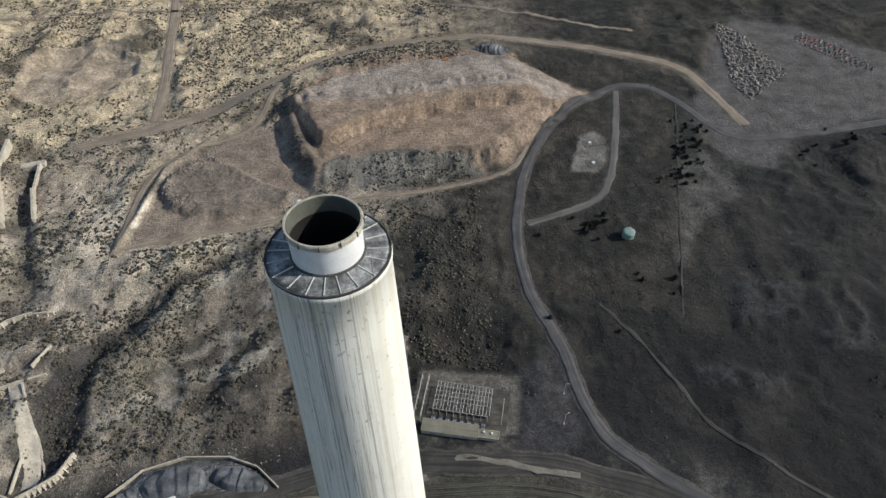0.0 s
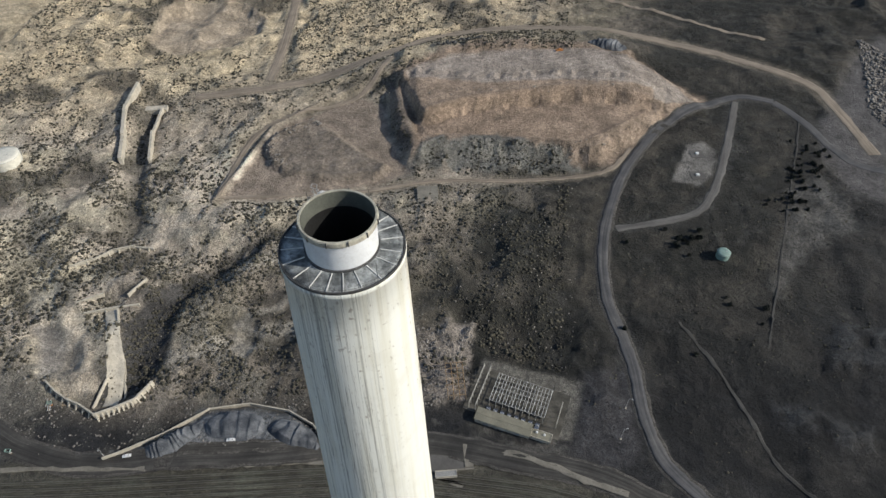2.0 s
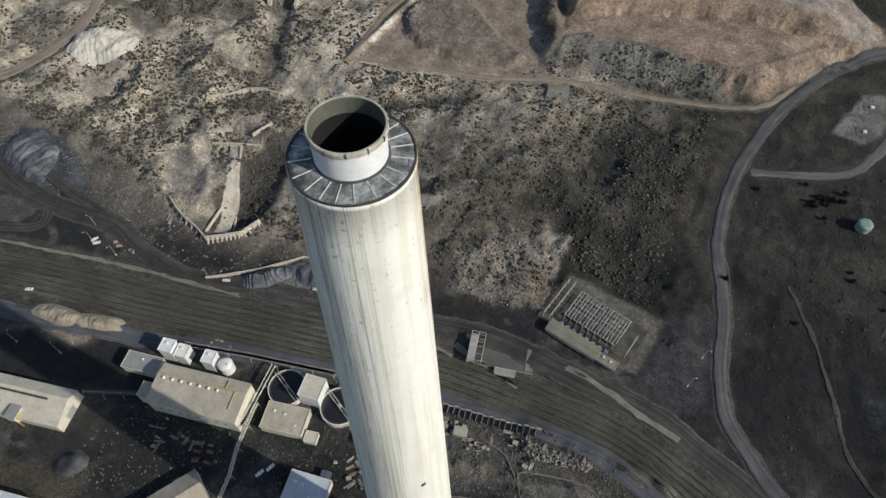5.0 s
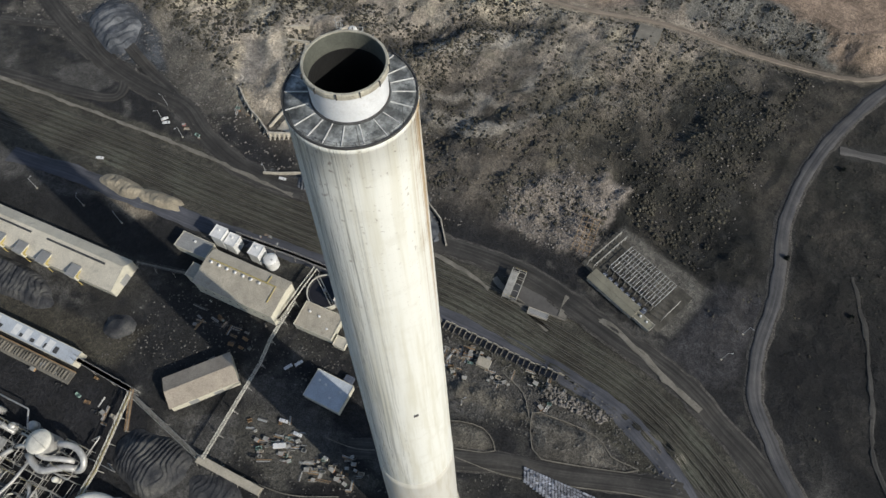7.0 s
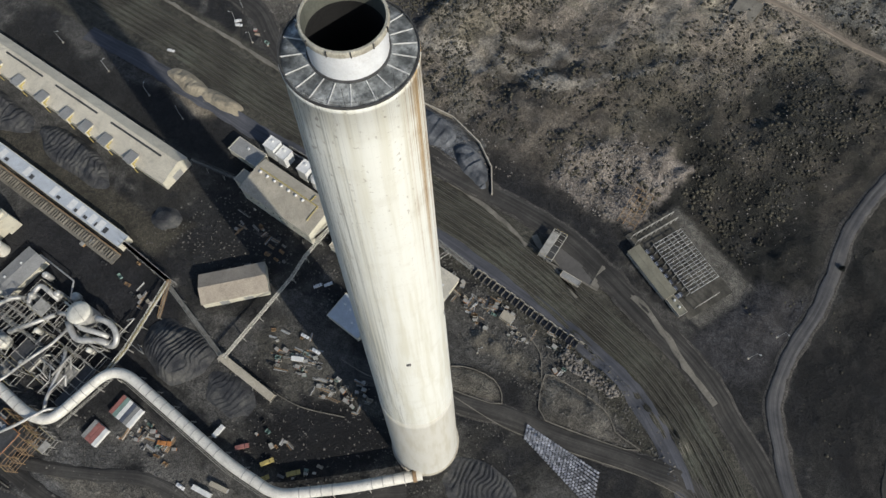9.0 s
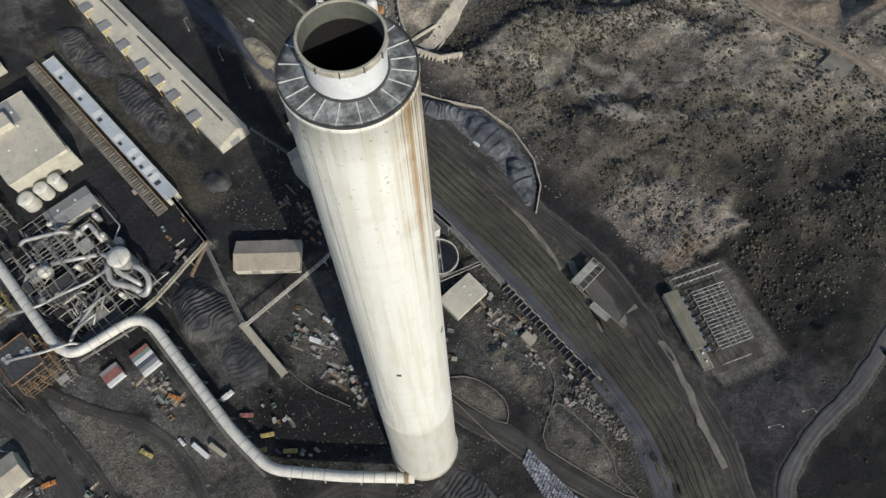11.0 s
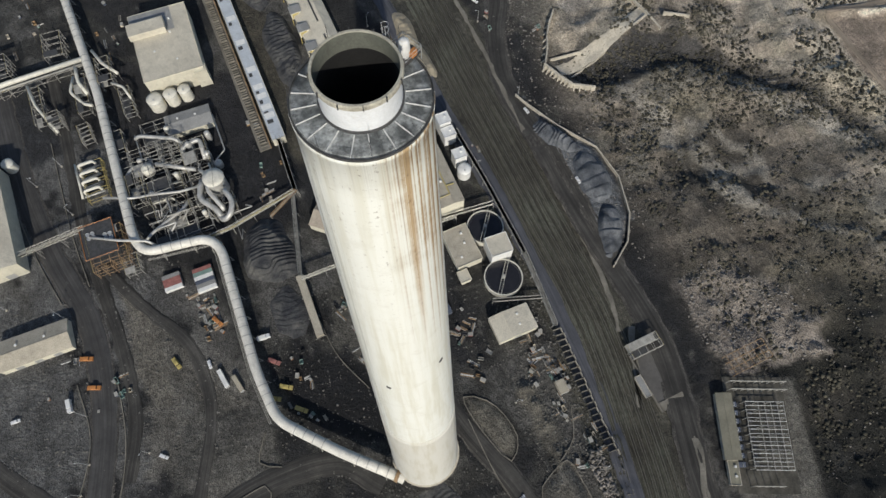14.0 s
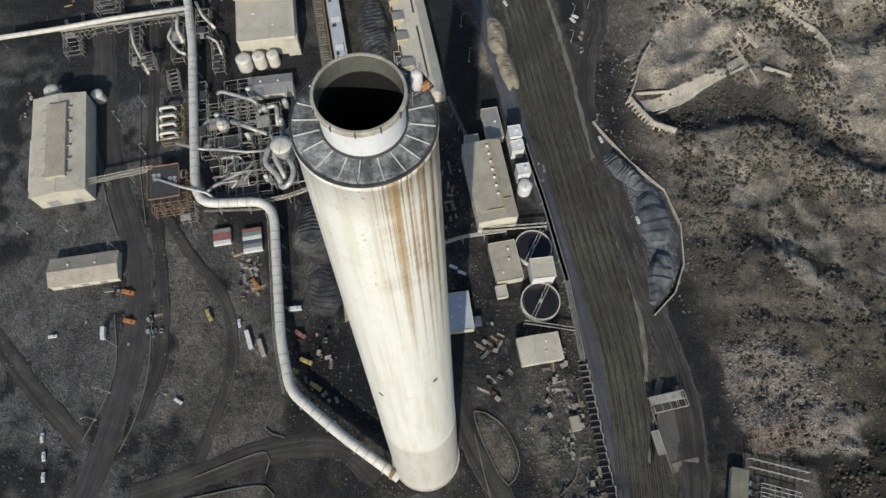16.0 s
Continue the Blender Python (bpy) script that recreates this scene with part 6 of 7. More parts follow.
def conveyor(name, label, pts, w, h, material, covered=False, legs=14.0, railmat="frame"):
    """An overhead conveyor: lattice sides or a covered gallery on trestle legs."""
    t = thing(name, label, "conveyor")
    for a, b in zip(pts, pts[1:]):
        a, b = Vector(a), Vector(b)
        d = (b - a).normalized()
        s = Vector((-d.y, d.x, 0)).normalized() * w / 2
        up = Vector((0, 0, h))
        if covered:
            bm = bmesh.new()
            v = [bm.verts.new(p) for p in (a - s, a + s, b + s, b - s, a - s + up, a + s + up, b + s + up, b - s + up)]
            for q in ((0, 1, 2, 3), (4, 7, 6, 5), (0, 4, 5, 1), (1, 5, 6, 2), (2, 6, 7, 3), (3, 7, 4, 0)):
                bm.faces.new([v[i] for i in q])
            bmesh.ops.recalc_face_normals(bm, faces=bm.faces)
            part("gallery", bm, M[material], t, "covered gallery")
        else:
            n = max(1, int((b - a).length / 2.6))
            for sg in (-1, 1):
                bm = bmesh.new()
                beam(bm, a + s * sg, b + s * sg, 0.22)
                beam(bm, a + s * sg + up, b + s * sg + up, 0.22)
                for k in range(n):
                    beam(bm, a.lerp(b, k / n) + s * sg, a.lerp(b, (k + 1) / n) + s * sg + up, 0.13)
                part("side_truss", bm, M[material], t, "lattice side")
            bm = bmesh.new()
            ss = s * 0.7
            v = [bm.verts.new(p) for p in (a - ss, a + ss, b + ss, b - ss)]
            bm.faces.new(v)
            bmesh.ops.solidify(bm, geom=bm.faces[:], thickness=0.25)
            part("belt", bm, M[railmat], t, "dusty belt")
        n = max(1, int((b - a).length / legs))
        for k in range(n + 1):
            p = a.lerp(b, k / n)
            z = zat(p.x, p.y)
            if p.z - z > 1.2:
                bm = bmesh.new()
                for sg in (-1, 1):
                    beam(bm, p + s * sg, Vector((p.x, p.y, z - 0.2)) + s * sg * 1.5, 0.28)
                beam(bm, p.lerp(Vector((p.x, p.y, z)), 0.5) - s * 1.25, p.lerp(Vector((p.x, p.y, z)), 0.5) + s * 1.25, 0.2)
                part("trestle", bm, M["frame"], t)
    return t


conveyor("conveyor", "pale latticed conveyor crossing the coal yard", [(-150, 50, 9), (-144, 20, 9), (-138, 4, 9), (-124, -61, 9)], 1.6, 1.6, "tank")
conveyor("conveyor", "covered tan gallery beside the coal pile", [(-128, -62.5, 4), (-84, -54, 3)], 5, 2.6, "roof_tan", True)
conveyor("conveyor", "thin latticed gallery running to the coal yard", [(-192, -60, 7), (-128, -62, 5)], 2.4, 1.8, "frame")
conveyor("conveyor", "yellow-railed conveyor behind the duct", [(-166, -126, 7), (-172, -104, 7.5), (-192, -59, 8)], 2.2, 1.6, "tank", railmat="yellow")
conveyor("conveyor", "rusty inclined conveyor at the transfer point", [(-192, -57, 9), (-178, -78, 2)], 1.8, 1.4, "rustframe")
conveyor("conveyor", "enclosed white bridge to the cooling tower", [(-174, -251, 12), (-188, -202, 12)], 2.8, 2.6, "tank")
conveyor("conveyor", "dark latticed conveyor to the transfer house", [(-262, 6, 6), (-222, 22, 9)], 2.6, 2.0, "darksteel")
conveyor("conveyor", "pale latticed conveyor along the rail yard", [(-222, 64, 6), (-175, 77, 6), (-116, 91, 6), (-62, 99, 5)], 3.0, 1.8, "frame")
conveyor("conveyor", "pale pipe bridge between plant and pump house", [(-151, 34, 7), (-156, 78, 7)], 2.4, 1.6, "tank")
conveyor("conveyor", "cross gallery by the thickeners", [(-86, 62, 5), (-82, 96, 5)], 2.0, 1.4, "frame")
conveyor("conveyor", "head frame at conveyor house end", [(-240, -66, 8), (-192, -58, 8)], 3.0, 2.0, "frame")
# open ladder-like wall of old bins along the belt
for k in range(22):
    x, y = -58 + k * 3.9, 100 + k * 0.62 + (0.5 if k % 2 else 0)
    b_ = thing("ore_bin", "open rusty ore bin with pale cross walls", "bin", place(x, y, 9), "ore bins")
    part("side_wall", B(-1.7, -2.8, 0, -1.3, 2.8, 2.6), M["palestrip"], b_)
    part("back_wall", B(-1.7, 2.5, 0, 1.9, 2.9, 3.0), M["concrete"], b_)
    part("floor_plate", B(-1.3, -2.8, 0.1, 1.9, 2.5, 0.3), M["darksteel"], b_)

# ---- substation ----
sub = thing("substation", "outdoor electrical substation of pale steel gantries", "substation", place(26, 210, -12))
g_post = part("gantry_post", beam(bmesh.new(), (0, 0, 0), (0, 0, 8), 0.35), M["frame"], sub)
g_beam = part("gantry_beam", beam(bmesh.new(), (-20, 0, 0), (20, 0, 0), 0.35), M["frame"], sub)
g_bus = part("bus_bar", beam(bmesh.new(), (0, -11, 0), (0, 13, 0), 0.26), M["steel"], sub)
g_post.matrix_local = Matrix.Translation((-14, -11, 0))
for i in range(9):
    for v in (-11, -3, 5, 13):
        if (i, v) != (0, -11):
            share("gantry_post", g_post.data, Matrix.Translation((-14 + i * 5, v, 0)), sub)
g_beam.matrix_local = Matrix.Translation((6, -11, 7.8))
for v in (-3, 1, 5, 9, 13):
    share("gantry_beam", g_beam.data, Matrix.Translation((6, v, 7.8)), sub)
g_bus.matrix_local = Matrix.Translation((-14, 0, 8.2))
for i in range(1, 18):
    share("bus_bar", g_bus.data, Matrix.Translation((-14 + i * 2.4, 0, 8.2 if i % 2 else 6.4)), sub)
for u, n in ((-27, 1), (-22, 2), (36, 3)):
    for k in range(9 if u < 0 else 5):
        share("gantry_post", g_post.data, Matrix.Translation((u, -18 + k * 4.4 + (6 if u > 0 else 0), 0)), sub)
    bm = bmesh.new()
    for z in (6.2, 8.0):
        beam(bm, (u, -18 + (6 if u > 0 else 0), z), (u, 17 if u < 0 else 6, z), 0.3)
    part("side_gantry", bm, M["frame"], sub)
for k in range(8):
    tx = -13 + k * 5.2
    tb = part("transformer", B(tx - 1.5, -19, 0.2, tx + 1.5, -14.5, 3.6, bevel=0.15), M["blue"], sub, "blue-grey transformer")
    for s in (-0.8, 0, 0.8):
        part("bushing", lathe([(0.22, 3.5), (0.3, 4.0), (0.2, 4.6), (0.12, 5.2), (0.01, 5.2)], 8, center=(tx + s, -16.5, 0)), M["white"], tb)
    part("radiator", B(tx - 1.4, -13.9, 0.4, tx + 1.4, -13.1, 3.0), M["darksteel"], tb)
    part("switchgear", B(tx - 1.0, -8.5, 0.2, tx + 1.0, -6.0, 2.8), M["darksteel"], sub, "dark switchgear cabinet")
part("apron", B(-31, -20, -0.4, 40, 18, 0.28), M["apron"], sub, "grey gravel apron")

steel_frame("steel_frame", "rust-brown open steel gantry beside the substation", -17, 216, 13, 28, 6, 14, 4, 7, 1, "rustframe", 52, False)
building("annex", "low grey annex beside the substation control house", "shed", 49, 182, 14, 6, 3.5, -11, "flat", "roof_olive", "concrete", vents=2)

# loading pad with rig by the haul road
pad = thing("loading_pad", "grey concrete loading pad with low side wall", "loading pad", place(-16, 157, 14))
part("slab", B(-20, -10, -0.4, 20, 9, 0.5), M["greyroad"], pad, "worn concrete slab")
part("ramp", B(14, -9, 0.5, 20, 8, 1.0), M["palestrip"], pad, "pale end slab")
part("side_wall", B(-20, -11, -0.4, 20, -10, 1.6), M["palestrip"], pad)
rig = steel_frame("loading_rig", "dusty tangled loading rig on the pad", -37, 152, 10, 22, 7, 14, 3, 5, 2, "frame", 77)
building("shed", "low pale shed beside the loading pad", "shed", -12, 144, 14, 4, 3, 14, "flat", "roof_grey", "concrete")


# ---- heaps ----
def heap(name, label, category, x, y, rx, ry, h, yaw, material, ripple=0.0, wave=5.0, seed=0, steep=1.0):
    n = 84
    s = np.linspace(-1, 1, n)
    U, V = np.meshgrid(s, s)
    rad = np.sqrt(U ** 2 + V ** 2) * (1 + 0.35 * (vnoise(U * 40 + seed * 91, V * 40, 22, seed) - 0.5))
    prof = np.clip(1 - rad, 0, 1)
    prof = np.minimum(prof * 1.7 * steep, 1 - 0.25 * rad)
    W = U * rx + 0
    Z = h * prof * (0.75 + 0.5 * vnoise(U * rx + seed * 50, V * ry, 9, seed + 2))
    if ripple:
        saw = ((W + 7.0 * (vnoise(U * rx, V * ry + seed * 30, 8, seed) - 0.5)) / wave) % 1.0
        Z = Z + ripple * (2.4 * np.minimum(1 - saw, saw * 3.5) - 1) * (0.5 + vnoise(U * rx + 40, V * ry, 10, seed + 3)) * sm(prof, 0.1, 0.45)
    Z = np.where(rad >= 0.999, -1.2, Z)
    c_, s_ = math.cos(radians(yaw)), math.sin(radians(yaw))
    X, Y = x + U * rx * c_ - V * ry * s_, y + U * rx * s_ + V * ry * c_
    ob = grid_object(name, X, Y, Z + terrain(X, Y) - 0.05, M[material])
    return tagged(ob, label, category)


heap("coal_mound", "black coal pile raked in ridges", "coal pile", -152, -82, 26, 19, 7, 12, "coal", 0.7, 3.4, 1, 1.3)
heap("coal_mound", "ribbed dark coal pile between long halls", "coal pile", -325, -55, 38, 13, 6, 12, "coal", 0.8, 4.0, 2, 1.3)
heap("coal_mound", "ribbed dark coal pile between long halls", "coal pile", -400, -76, 34, 13, 6, 12, "coal", 0.8, 4.0, 3, 1.3)
heap("coal_mound", "small conical coal pile in the yard", "coal pile", -238, -34, 12, 9, 5, 30, "coal", 0, 5, 4)
heap("coal_mound", "loose black coal spread beside the gallery", "coal pile", -106, -72, 19, 12, 2.5, 12, "coal", 0.2, 4, 5)
heap("slag_mound", "blue-grey slag heap in stepped ridges", "slag heap", -203, 137, 22, 9, 4.5, 40, "slag", 0.9, 4.6, 6, 1.2)
heap("slag_mound", "blue-grey slag heap with pale crusts", "slag heap", -165, 155, 22, 13, 5, 8, "slag", 0.7, 9, 7, 1.2)
heap("slag_mound", "blue-grey slag heap with pale crusts", "slag heap", -121, 155, 20, 10, 4.5, -12, "slag", 0.7, 8, 8, 1.2)
heap("slag_mound", "dark slag heap in stepped ridges", "slag heap", -458, 152, 36, 20, 6, -20, "slag", 0.9, 6, 9, 1.2)
heap("lime_mound", "white lime heap with raked crest", "lime heap", -507, 291, 36, 26, 6, 25, "whitepile", 0.5, 5, 10, 1.3)
heap("sand_mound", "tan sand heap beside the rail yard", "sand heap", -320, 44, 22, 8, 5, 12, "sandpile", 0.2, 4, 11)
heap("sand_mound", "tan sand heap with eroded flanks", "sand heap", -290, 52, 20, 7, 4, 14, "sandpile", 0.2, 4, 12)
heap("spoil_mound", "dark quarry spoil heap on the bench", "spoil heap", 95, 708, 24, 11, 5, -10, "slag", 0.8, 6, 13)
heap("dirt_mound", "dark turned-earth patch by the chimney", "dirt heap", 44, 6, 26, 16, 2.5, 25, "coal", 0.5, 3, 15)


# ---- retaining walls, dams, kerbs ----
def wall(name, label, pts, h, th=0.9, buttress=0, category="retaining wall"):
    t = thing(name, label, category)
    for i, ((ax, ay), (bx, by)) in enumerate(zip(pts, pts[1:])):
        z = min(zat(ax, ay), zat(bx, by)) - 0.6
        L_ = math.hypot(bx - ax, by - ay)
        m = pose((ax + bx) / 2, (ay + by) / 2, z, 0, 0, math.degrees(math.atan2(by - ay, bx - ax)))
        part("wall_panel", B(-L_ / 2 - th * 0.3, -th / 2, 0, L_ / 2 + th * 0.3, th / 2, h + 0.6, bevel=0.08), M["concrete"], t).matrix_local = m
        for k in range(buttress):
            u = -L_ / 2 + L_ * (k + 0.5) / buttress
            bm = bmesh.new()
            v = [bm.verts.new((u + dx, y_, z_)) for dx in (-0.5, 0.5) for y_, z_ in ((-th / 2, 0), (-th / 2 - 3.2, 0), (-th / 2, h + 0.3))]
            for q in ((0, 1, 2), (3, 5, 4), (0, 3, 4, 1), (1, 4, 5, 2), (2, 5, 3, 0)):
                bm.faces.new([v[j] for j in q])
            bmesh.ops.recalc_face_normals(bm, faces=bm.faces)
            part("buttress", bm, M["concrete"], t).matrix_local = m
    return t


wall("retaining_wall", "pale buttressed concrete wall closing the basin", [(-267, 145), (-255, 153), (-245, 161), (-239, 178)], 6, 1.4, 4)
wall("retaining_wall", "stepped pale concrete wall of the basin", [(-317, 165), (-306, 159), (-294, 154), (-281, 151), (-268, 146)], 5, 1.2, 2)
wall("retaining_wall", "tan concrete headwall above the spillway", [(-337, 238), (-320, 252)], 4, 1.2)
wall("retaining_wall", "tan concrete headwall above the spillway", [(-298, 253), (-291, 272)], 4, 1.2)
wall("retaining_wall", "tan concrete cross wall on the spillway", [(-326, 231), (-306, 240), (-286, 247)], 3.5, 1.4)
wall("spillway_wall", "low pale wall along the spillway chute", [(-273, 152), (-276, 177), (-297, 215), (-312, 240)], 2.5, 1.0)
wall("spillway_wall", "low pale wall along the spillway chute", [(-256, 163), (-269, 187), (-286, 215), (-300, 238)], 2.5, 1.0)
strip("spillway", [(-263, 156), (-272, 181), (-291, 215), (-307, 241)], 11, M["concrete"], 0.5, "stained concrete spillway chute", "spillway")
wall("check_dam", "curved buttressed concrete check dam in the gully", [(-368, 277), (-353, 290), (-342, 304), (-325, 312), (-308, 313)], 4.5, 1.3, 2, "dam")
wall("dam_wall", "tall tan wing wall of the flood dam", [(-450, 560), (-440, 512), (-416, 462), (-399, 424)], 9, 3.5, 0, "dam")
wall("dam_wall", "tall tan wing wall of the flood dam", [(-404, 525), (-392, 478), (-372, 432)], 8, 2.5, 0, "dam")
wall("dam_crest", "pale sloping concrete dam crest", [(-440, 520), (-404, 530)], 6, 9.0, 0, "dam")
for i, (p, closed) in enumerate(((LOOP, True), (ISLAND, True), ([(-14, -14 + 44), (25, 41), (58, 57), (105, 83), (141, 96)], False), ([(-8, -88), (-13, -101), (-30, -96)], False), ([(17, -140), (1, -99), (14, -97)], False), ([(30, -145), (21, -96), (40, -90)], False), ([(22, 80), (10, 92), (-10, 96)], False), ([(-83, -211), (-53, -203), (-31, -204), (-1, -213)], False), ([(-83, -186), (-46, -181), (-17, -183), (4, -189)], False), ([(-270, -233), (-195, -217), (-150, -204)], False), ([(-240, -264), (-180, -241), (-140, -222)], False), ([(-100, -55), (-70, -45), (-45, -28)], False), ([(-40, 10), (-55, 0), (-75, -6)], False))):
    q = dense(p, 5.0, closed)
    kerb = thing("kerb", "low pale concrete kerb round a dirt island", "kerb", kind="structure")
    bm = bmesh.new()
    q = list(q) + ([q[0]] if closed else [])
    for a, b in zip(q, q[1:]):
        L_ = float(np.hypot(*(b - a)))
        box(bm, -L_ / 2 - 0.1, -0.28, -0.5, L_ / 2 + 0.1, 0.28, 0.9, pose((a[0] + b[0]) / 2, (a[1] + b[1]) / 2, zat(*((a + b) / 2)), 0, 0, math.degrees(math.atan2(b[1] - a[1], b[0] - a[0]))))
    part("kerb_run", bm, M["palestrip"], kerb)
slag_wall = wall("slag_wall", "thin grey wall holding the slag heap", [(-246, 117), (-238, 122), (-212, 142), (-189, 165), (-162, 174), (-132, 173), (-111, 165), (-95, 150)], 3.2, 0.9)
pd = link("concrete_pad", B(-10, -13, -0.3, 10, 13, 0.6), M["palestrip"])
pd.matrix_world = place(-75, 419, 12)
tagged(pd, "square pale concrete pad on the hillside", "concrete pad")
for x, y in ((190, 533), (187, 497)):
    w_ = thing("wellhead", "small grey wellhead block on the oval pad", "wellhead", place(x, y, 10))
    part("sump", B(-7, -6, 0.1, 7, 6, 0.5, bevel=0.1), M["greyroad"], w_)
    part("block", B(-1.6, -1.4, 0.4, 1.6, 1.4, 2.0, bevel=0.15), M["white"], w_)


# ---- vehicles, huts, poles ----
def vehicle(label, category, l, w, h, body, cab=0.45, boxy=False):
    t = thing(category.replace(" ", "_"), label, category)
    part("body", B(-l / 2, -w / 2, 0.45, l / 2, w / 2, 0.45 + h * 0.45, bevel=0.12), body, t)
    if boxy:
        part("cargo_box", B(-l / 2, -w / 2, 0.45 + h * 0.45, l * 0.18, w / 2, h + 0.5, bevel=0.08), M["white"], t)
        part("cab", B(l * 0.22, -w / 2, 0.45 + h * 0.45, l / 2, w / 2, h, bevel=0.2), body, t)
    else:
        part("cab", B(-l * 0.18, -w * 0.45, 0.45 + h * 0.45, l * 0.22, w * 0.45, h, bevel=0.25), body, t)
    part("windscreen", B(l * 0.2 if not boxy else l * 0.48, -w * 0.42, h * 0.62, l * 0.235 if not boxy else l * 0.505, w * 0.42, h * 0.9), M["glass"], t)
    for sx in (-0.32, 0.32):
        for sy in (-1, 1):
            bm = bar(bmesh.new(), (l * sx, sy * (w / 2 - 0.22), 0.45), (l * sx, sy * (w / 2 + 0.02), 0.45), 0.45, 12)
            part("wheel", bm, M["black"], t)
    return t


kinds = [vehicle(lb, "car", 4.7, 1.9, 1.6, b) for lb, b in (("black parked car in the gravel lot", BODY[0]), ("silver parked car in the gravel lot", BODY[1]), ("dark red parked car in the gravel lot", BODY[2]))]
rc = random.Random(11)
first = [True] * 3
for row, (n, off) in enumerate(((14, 0), (16, 7), (16, 14), (14, 21), (10, 28))):
    for k in range(n):
        f = (k + 0.5 + (row % 2) * 0.3) / 16
        x = 508 + (572 - 508) * f + off * 0.75
        y = 762 + (668 - 762) * f + off * 0.6 + rc.uniform(-0.7, 0.7)
        c = rc.choices((0, 1, 2), (5, 3, 1 if k > 2 else 6))[0]
        m = pose(x, y, zat(x, y), 0, 0, 35 + rc.uniform(-5, 5))
        if first[c]:
            kinds[c].matrix_world, first[c] = m, False
        else:
            copy_thing(kinds[c], m)
for c in kinds:
    tagged(c, group="cars in the gravel lot")
pick = vehicle("white pickup truck on the works ground", "pickup truck", 5.8, 2.1, 2.0, BODY[3])
spots = [(-67, -248, 100), (-3, -238, 10), (8, -234, 15), (20, -231, 12), (-28, -158, 60), (-80, -127, 15), (-359, 51, 30), (-344, 106, 40), (-125, 14, 70), (-121, 20, 70), (-103, -14, 20), (-90, -15, 15), (-231, 122, 20), (-163, 143, 15), (-348, 108, 60)]
for k, (x, y, a) in enumerate(spots):
    m = pose(x, y, zat(x, y) + 0.05, 0, 0, a)
    if k == 0:
        pick.matrix_world = m
    else:
        copy_thing(pick, m)
for x, y, a, mt, lb in ((-91, -91, 100, BODY[3], "white tanker truck by the coal pile"), (-70, -215, 10, BODY[3], "white box truck on grey yard"), (-56, -80, 70, M["yellow"], "yellow haul truck in chimney shade"), (-50, -88, 70, M["yellow"], "yellow haul truck in chimney shade"), (-40, -72, 60, M["yellow"], "yellow haul truck in chimney shade"), (-74, -86, 60, M["red"], "red flatbed truck by the duct"), (-108, -120, 40, M["orange"], "orange loader among scrap racks"), (-99, -205, 80, M["orange"], "orange machine parked beside the road"), (-79, -200, 80, M["orange"], "orange machine parked beside the road"), (-85, -148, 30, M["yellow"], "yellow excavator on bare ground"), (38, 680, 20, M["orange"], "orange excavator on the quarry bench")):
    v_ = vehicle(lb, "truck", 8.5, 2.7, 3.2, mt, boxy=mt is BODY[3])
    v_.matrix_world = pose(x, y, zat(x, y) + 0.05, 0, 0, a)


def container(x, y, l, w, h, yaw, material, label):
    t = thing("container", label, "container", place(x, y, yaw))
    part("box", B(-l / 2, -w / 2, 0.2, l / 2, w / 2, h, bevel=0.06), M[material], t)
    bm = bmesh.new()
    for k in range(int(l / 0.8)):
        box(bm, -l / 2 + 0.3 + k * 0.8, -w / 2 - 0.05, 0.4, -l / 2 + 0.6 + k * 0.8, w / 2 + 0.05, h + 0.06)
    part("ribs", bm, M[material], t, "pressed ribs")
    part("door", B(l / 2, -w / 2 + 0.15, 0.3, l / 2 + 0.06, w / 2 - 0.15, h - 0.15), M["steel"], t)
    return t


for k, mt in enumerate(("red", "green", "white", "blue", "roof_grey", "white")):
    container(-147 + k * 2.9, -128 + k * 0.6, 13, 2.7, 3.2, 102, mt, "weathered %s shipping container in a row" % ("red", "green", "white", "blue", "grey", "white")[k])
for k, mt in enumerate(("roof_grey", "red", "red", "white")):
    container(-146 + k * 2.9, -149 + k * 0.6, 12, 2.7, 3.2, 102, mt, "weathered %s shipping container in a row" % ("grey", "red", "red", "white")[k])
container(-69, -119, 13, 2.8, 3.2, 22, "white", "long white trailer parked in the yard")
container(-64, -110, 12, 2.8, 3.2, 24, "roof_tan", "long tan trailer parked in the yard")
container(-94, -27, 8, 2.8, 3, 40, "white", "white container among scrap")
container(-22, 93, 9, 6, 4, 12, "roof_tan", "tan-roofed hut beside the belt")
container(-86, 29, 9, 6, 4, 100, "blue", "dark blue container by the switch house")


def lamp_pole(x, y, yaw, h=13):
    t = thing("light_pole", "tall thin galvanised light pole", "light pole", pose(x, y, zat(x, y), 0, 0, yaw), "works light poles")
    part("pole", bar(bmesh.new(), (0, 0, -0.3), (0, 0, h), 0.22, 8, 0.12), M["steel"], t)
    part("arm", bar(bmesh.new(), (0, 0, h - 0.2), (2.2, 0, h + 0.3), 0.09, 6), M["steel"], t)
    part("lamp_head", B(1.8, -0.3, h + 0.2, 3.0, 0.3, h + 0.5, bevel=0.08), M["steel"], t)
    part("base", B(-0.6, -0.6, -0.4, 0.6, 0.6, 0.6, bevel=0.08), M["concrete"], t)


for k, (x, y) in enumerate(((-249, -225), (-235, -242), (-207, -216), (-143, -258), (-140, -285), (-62, -205), (-32, -203), (-15, -208), (-32, -167), (-131, -221), (-425, -8), (-376, 4), (-335, 15), (-300, 22), (-357, 119), (-348, 106), (-323, 104), (-246, 119), (108, 215), (104, 190), (-18, 62))):
    lamp_pole(x, y, 40 + 37 * k)

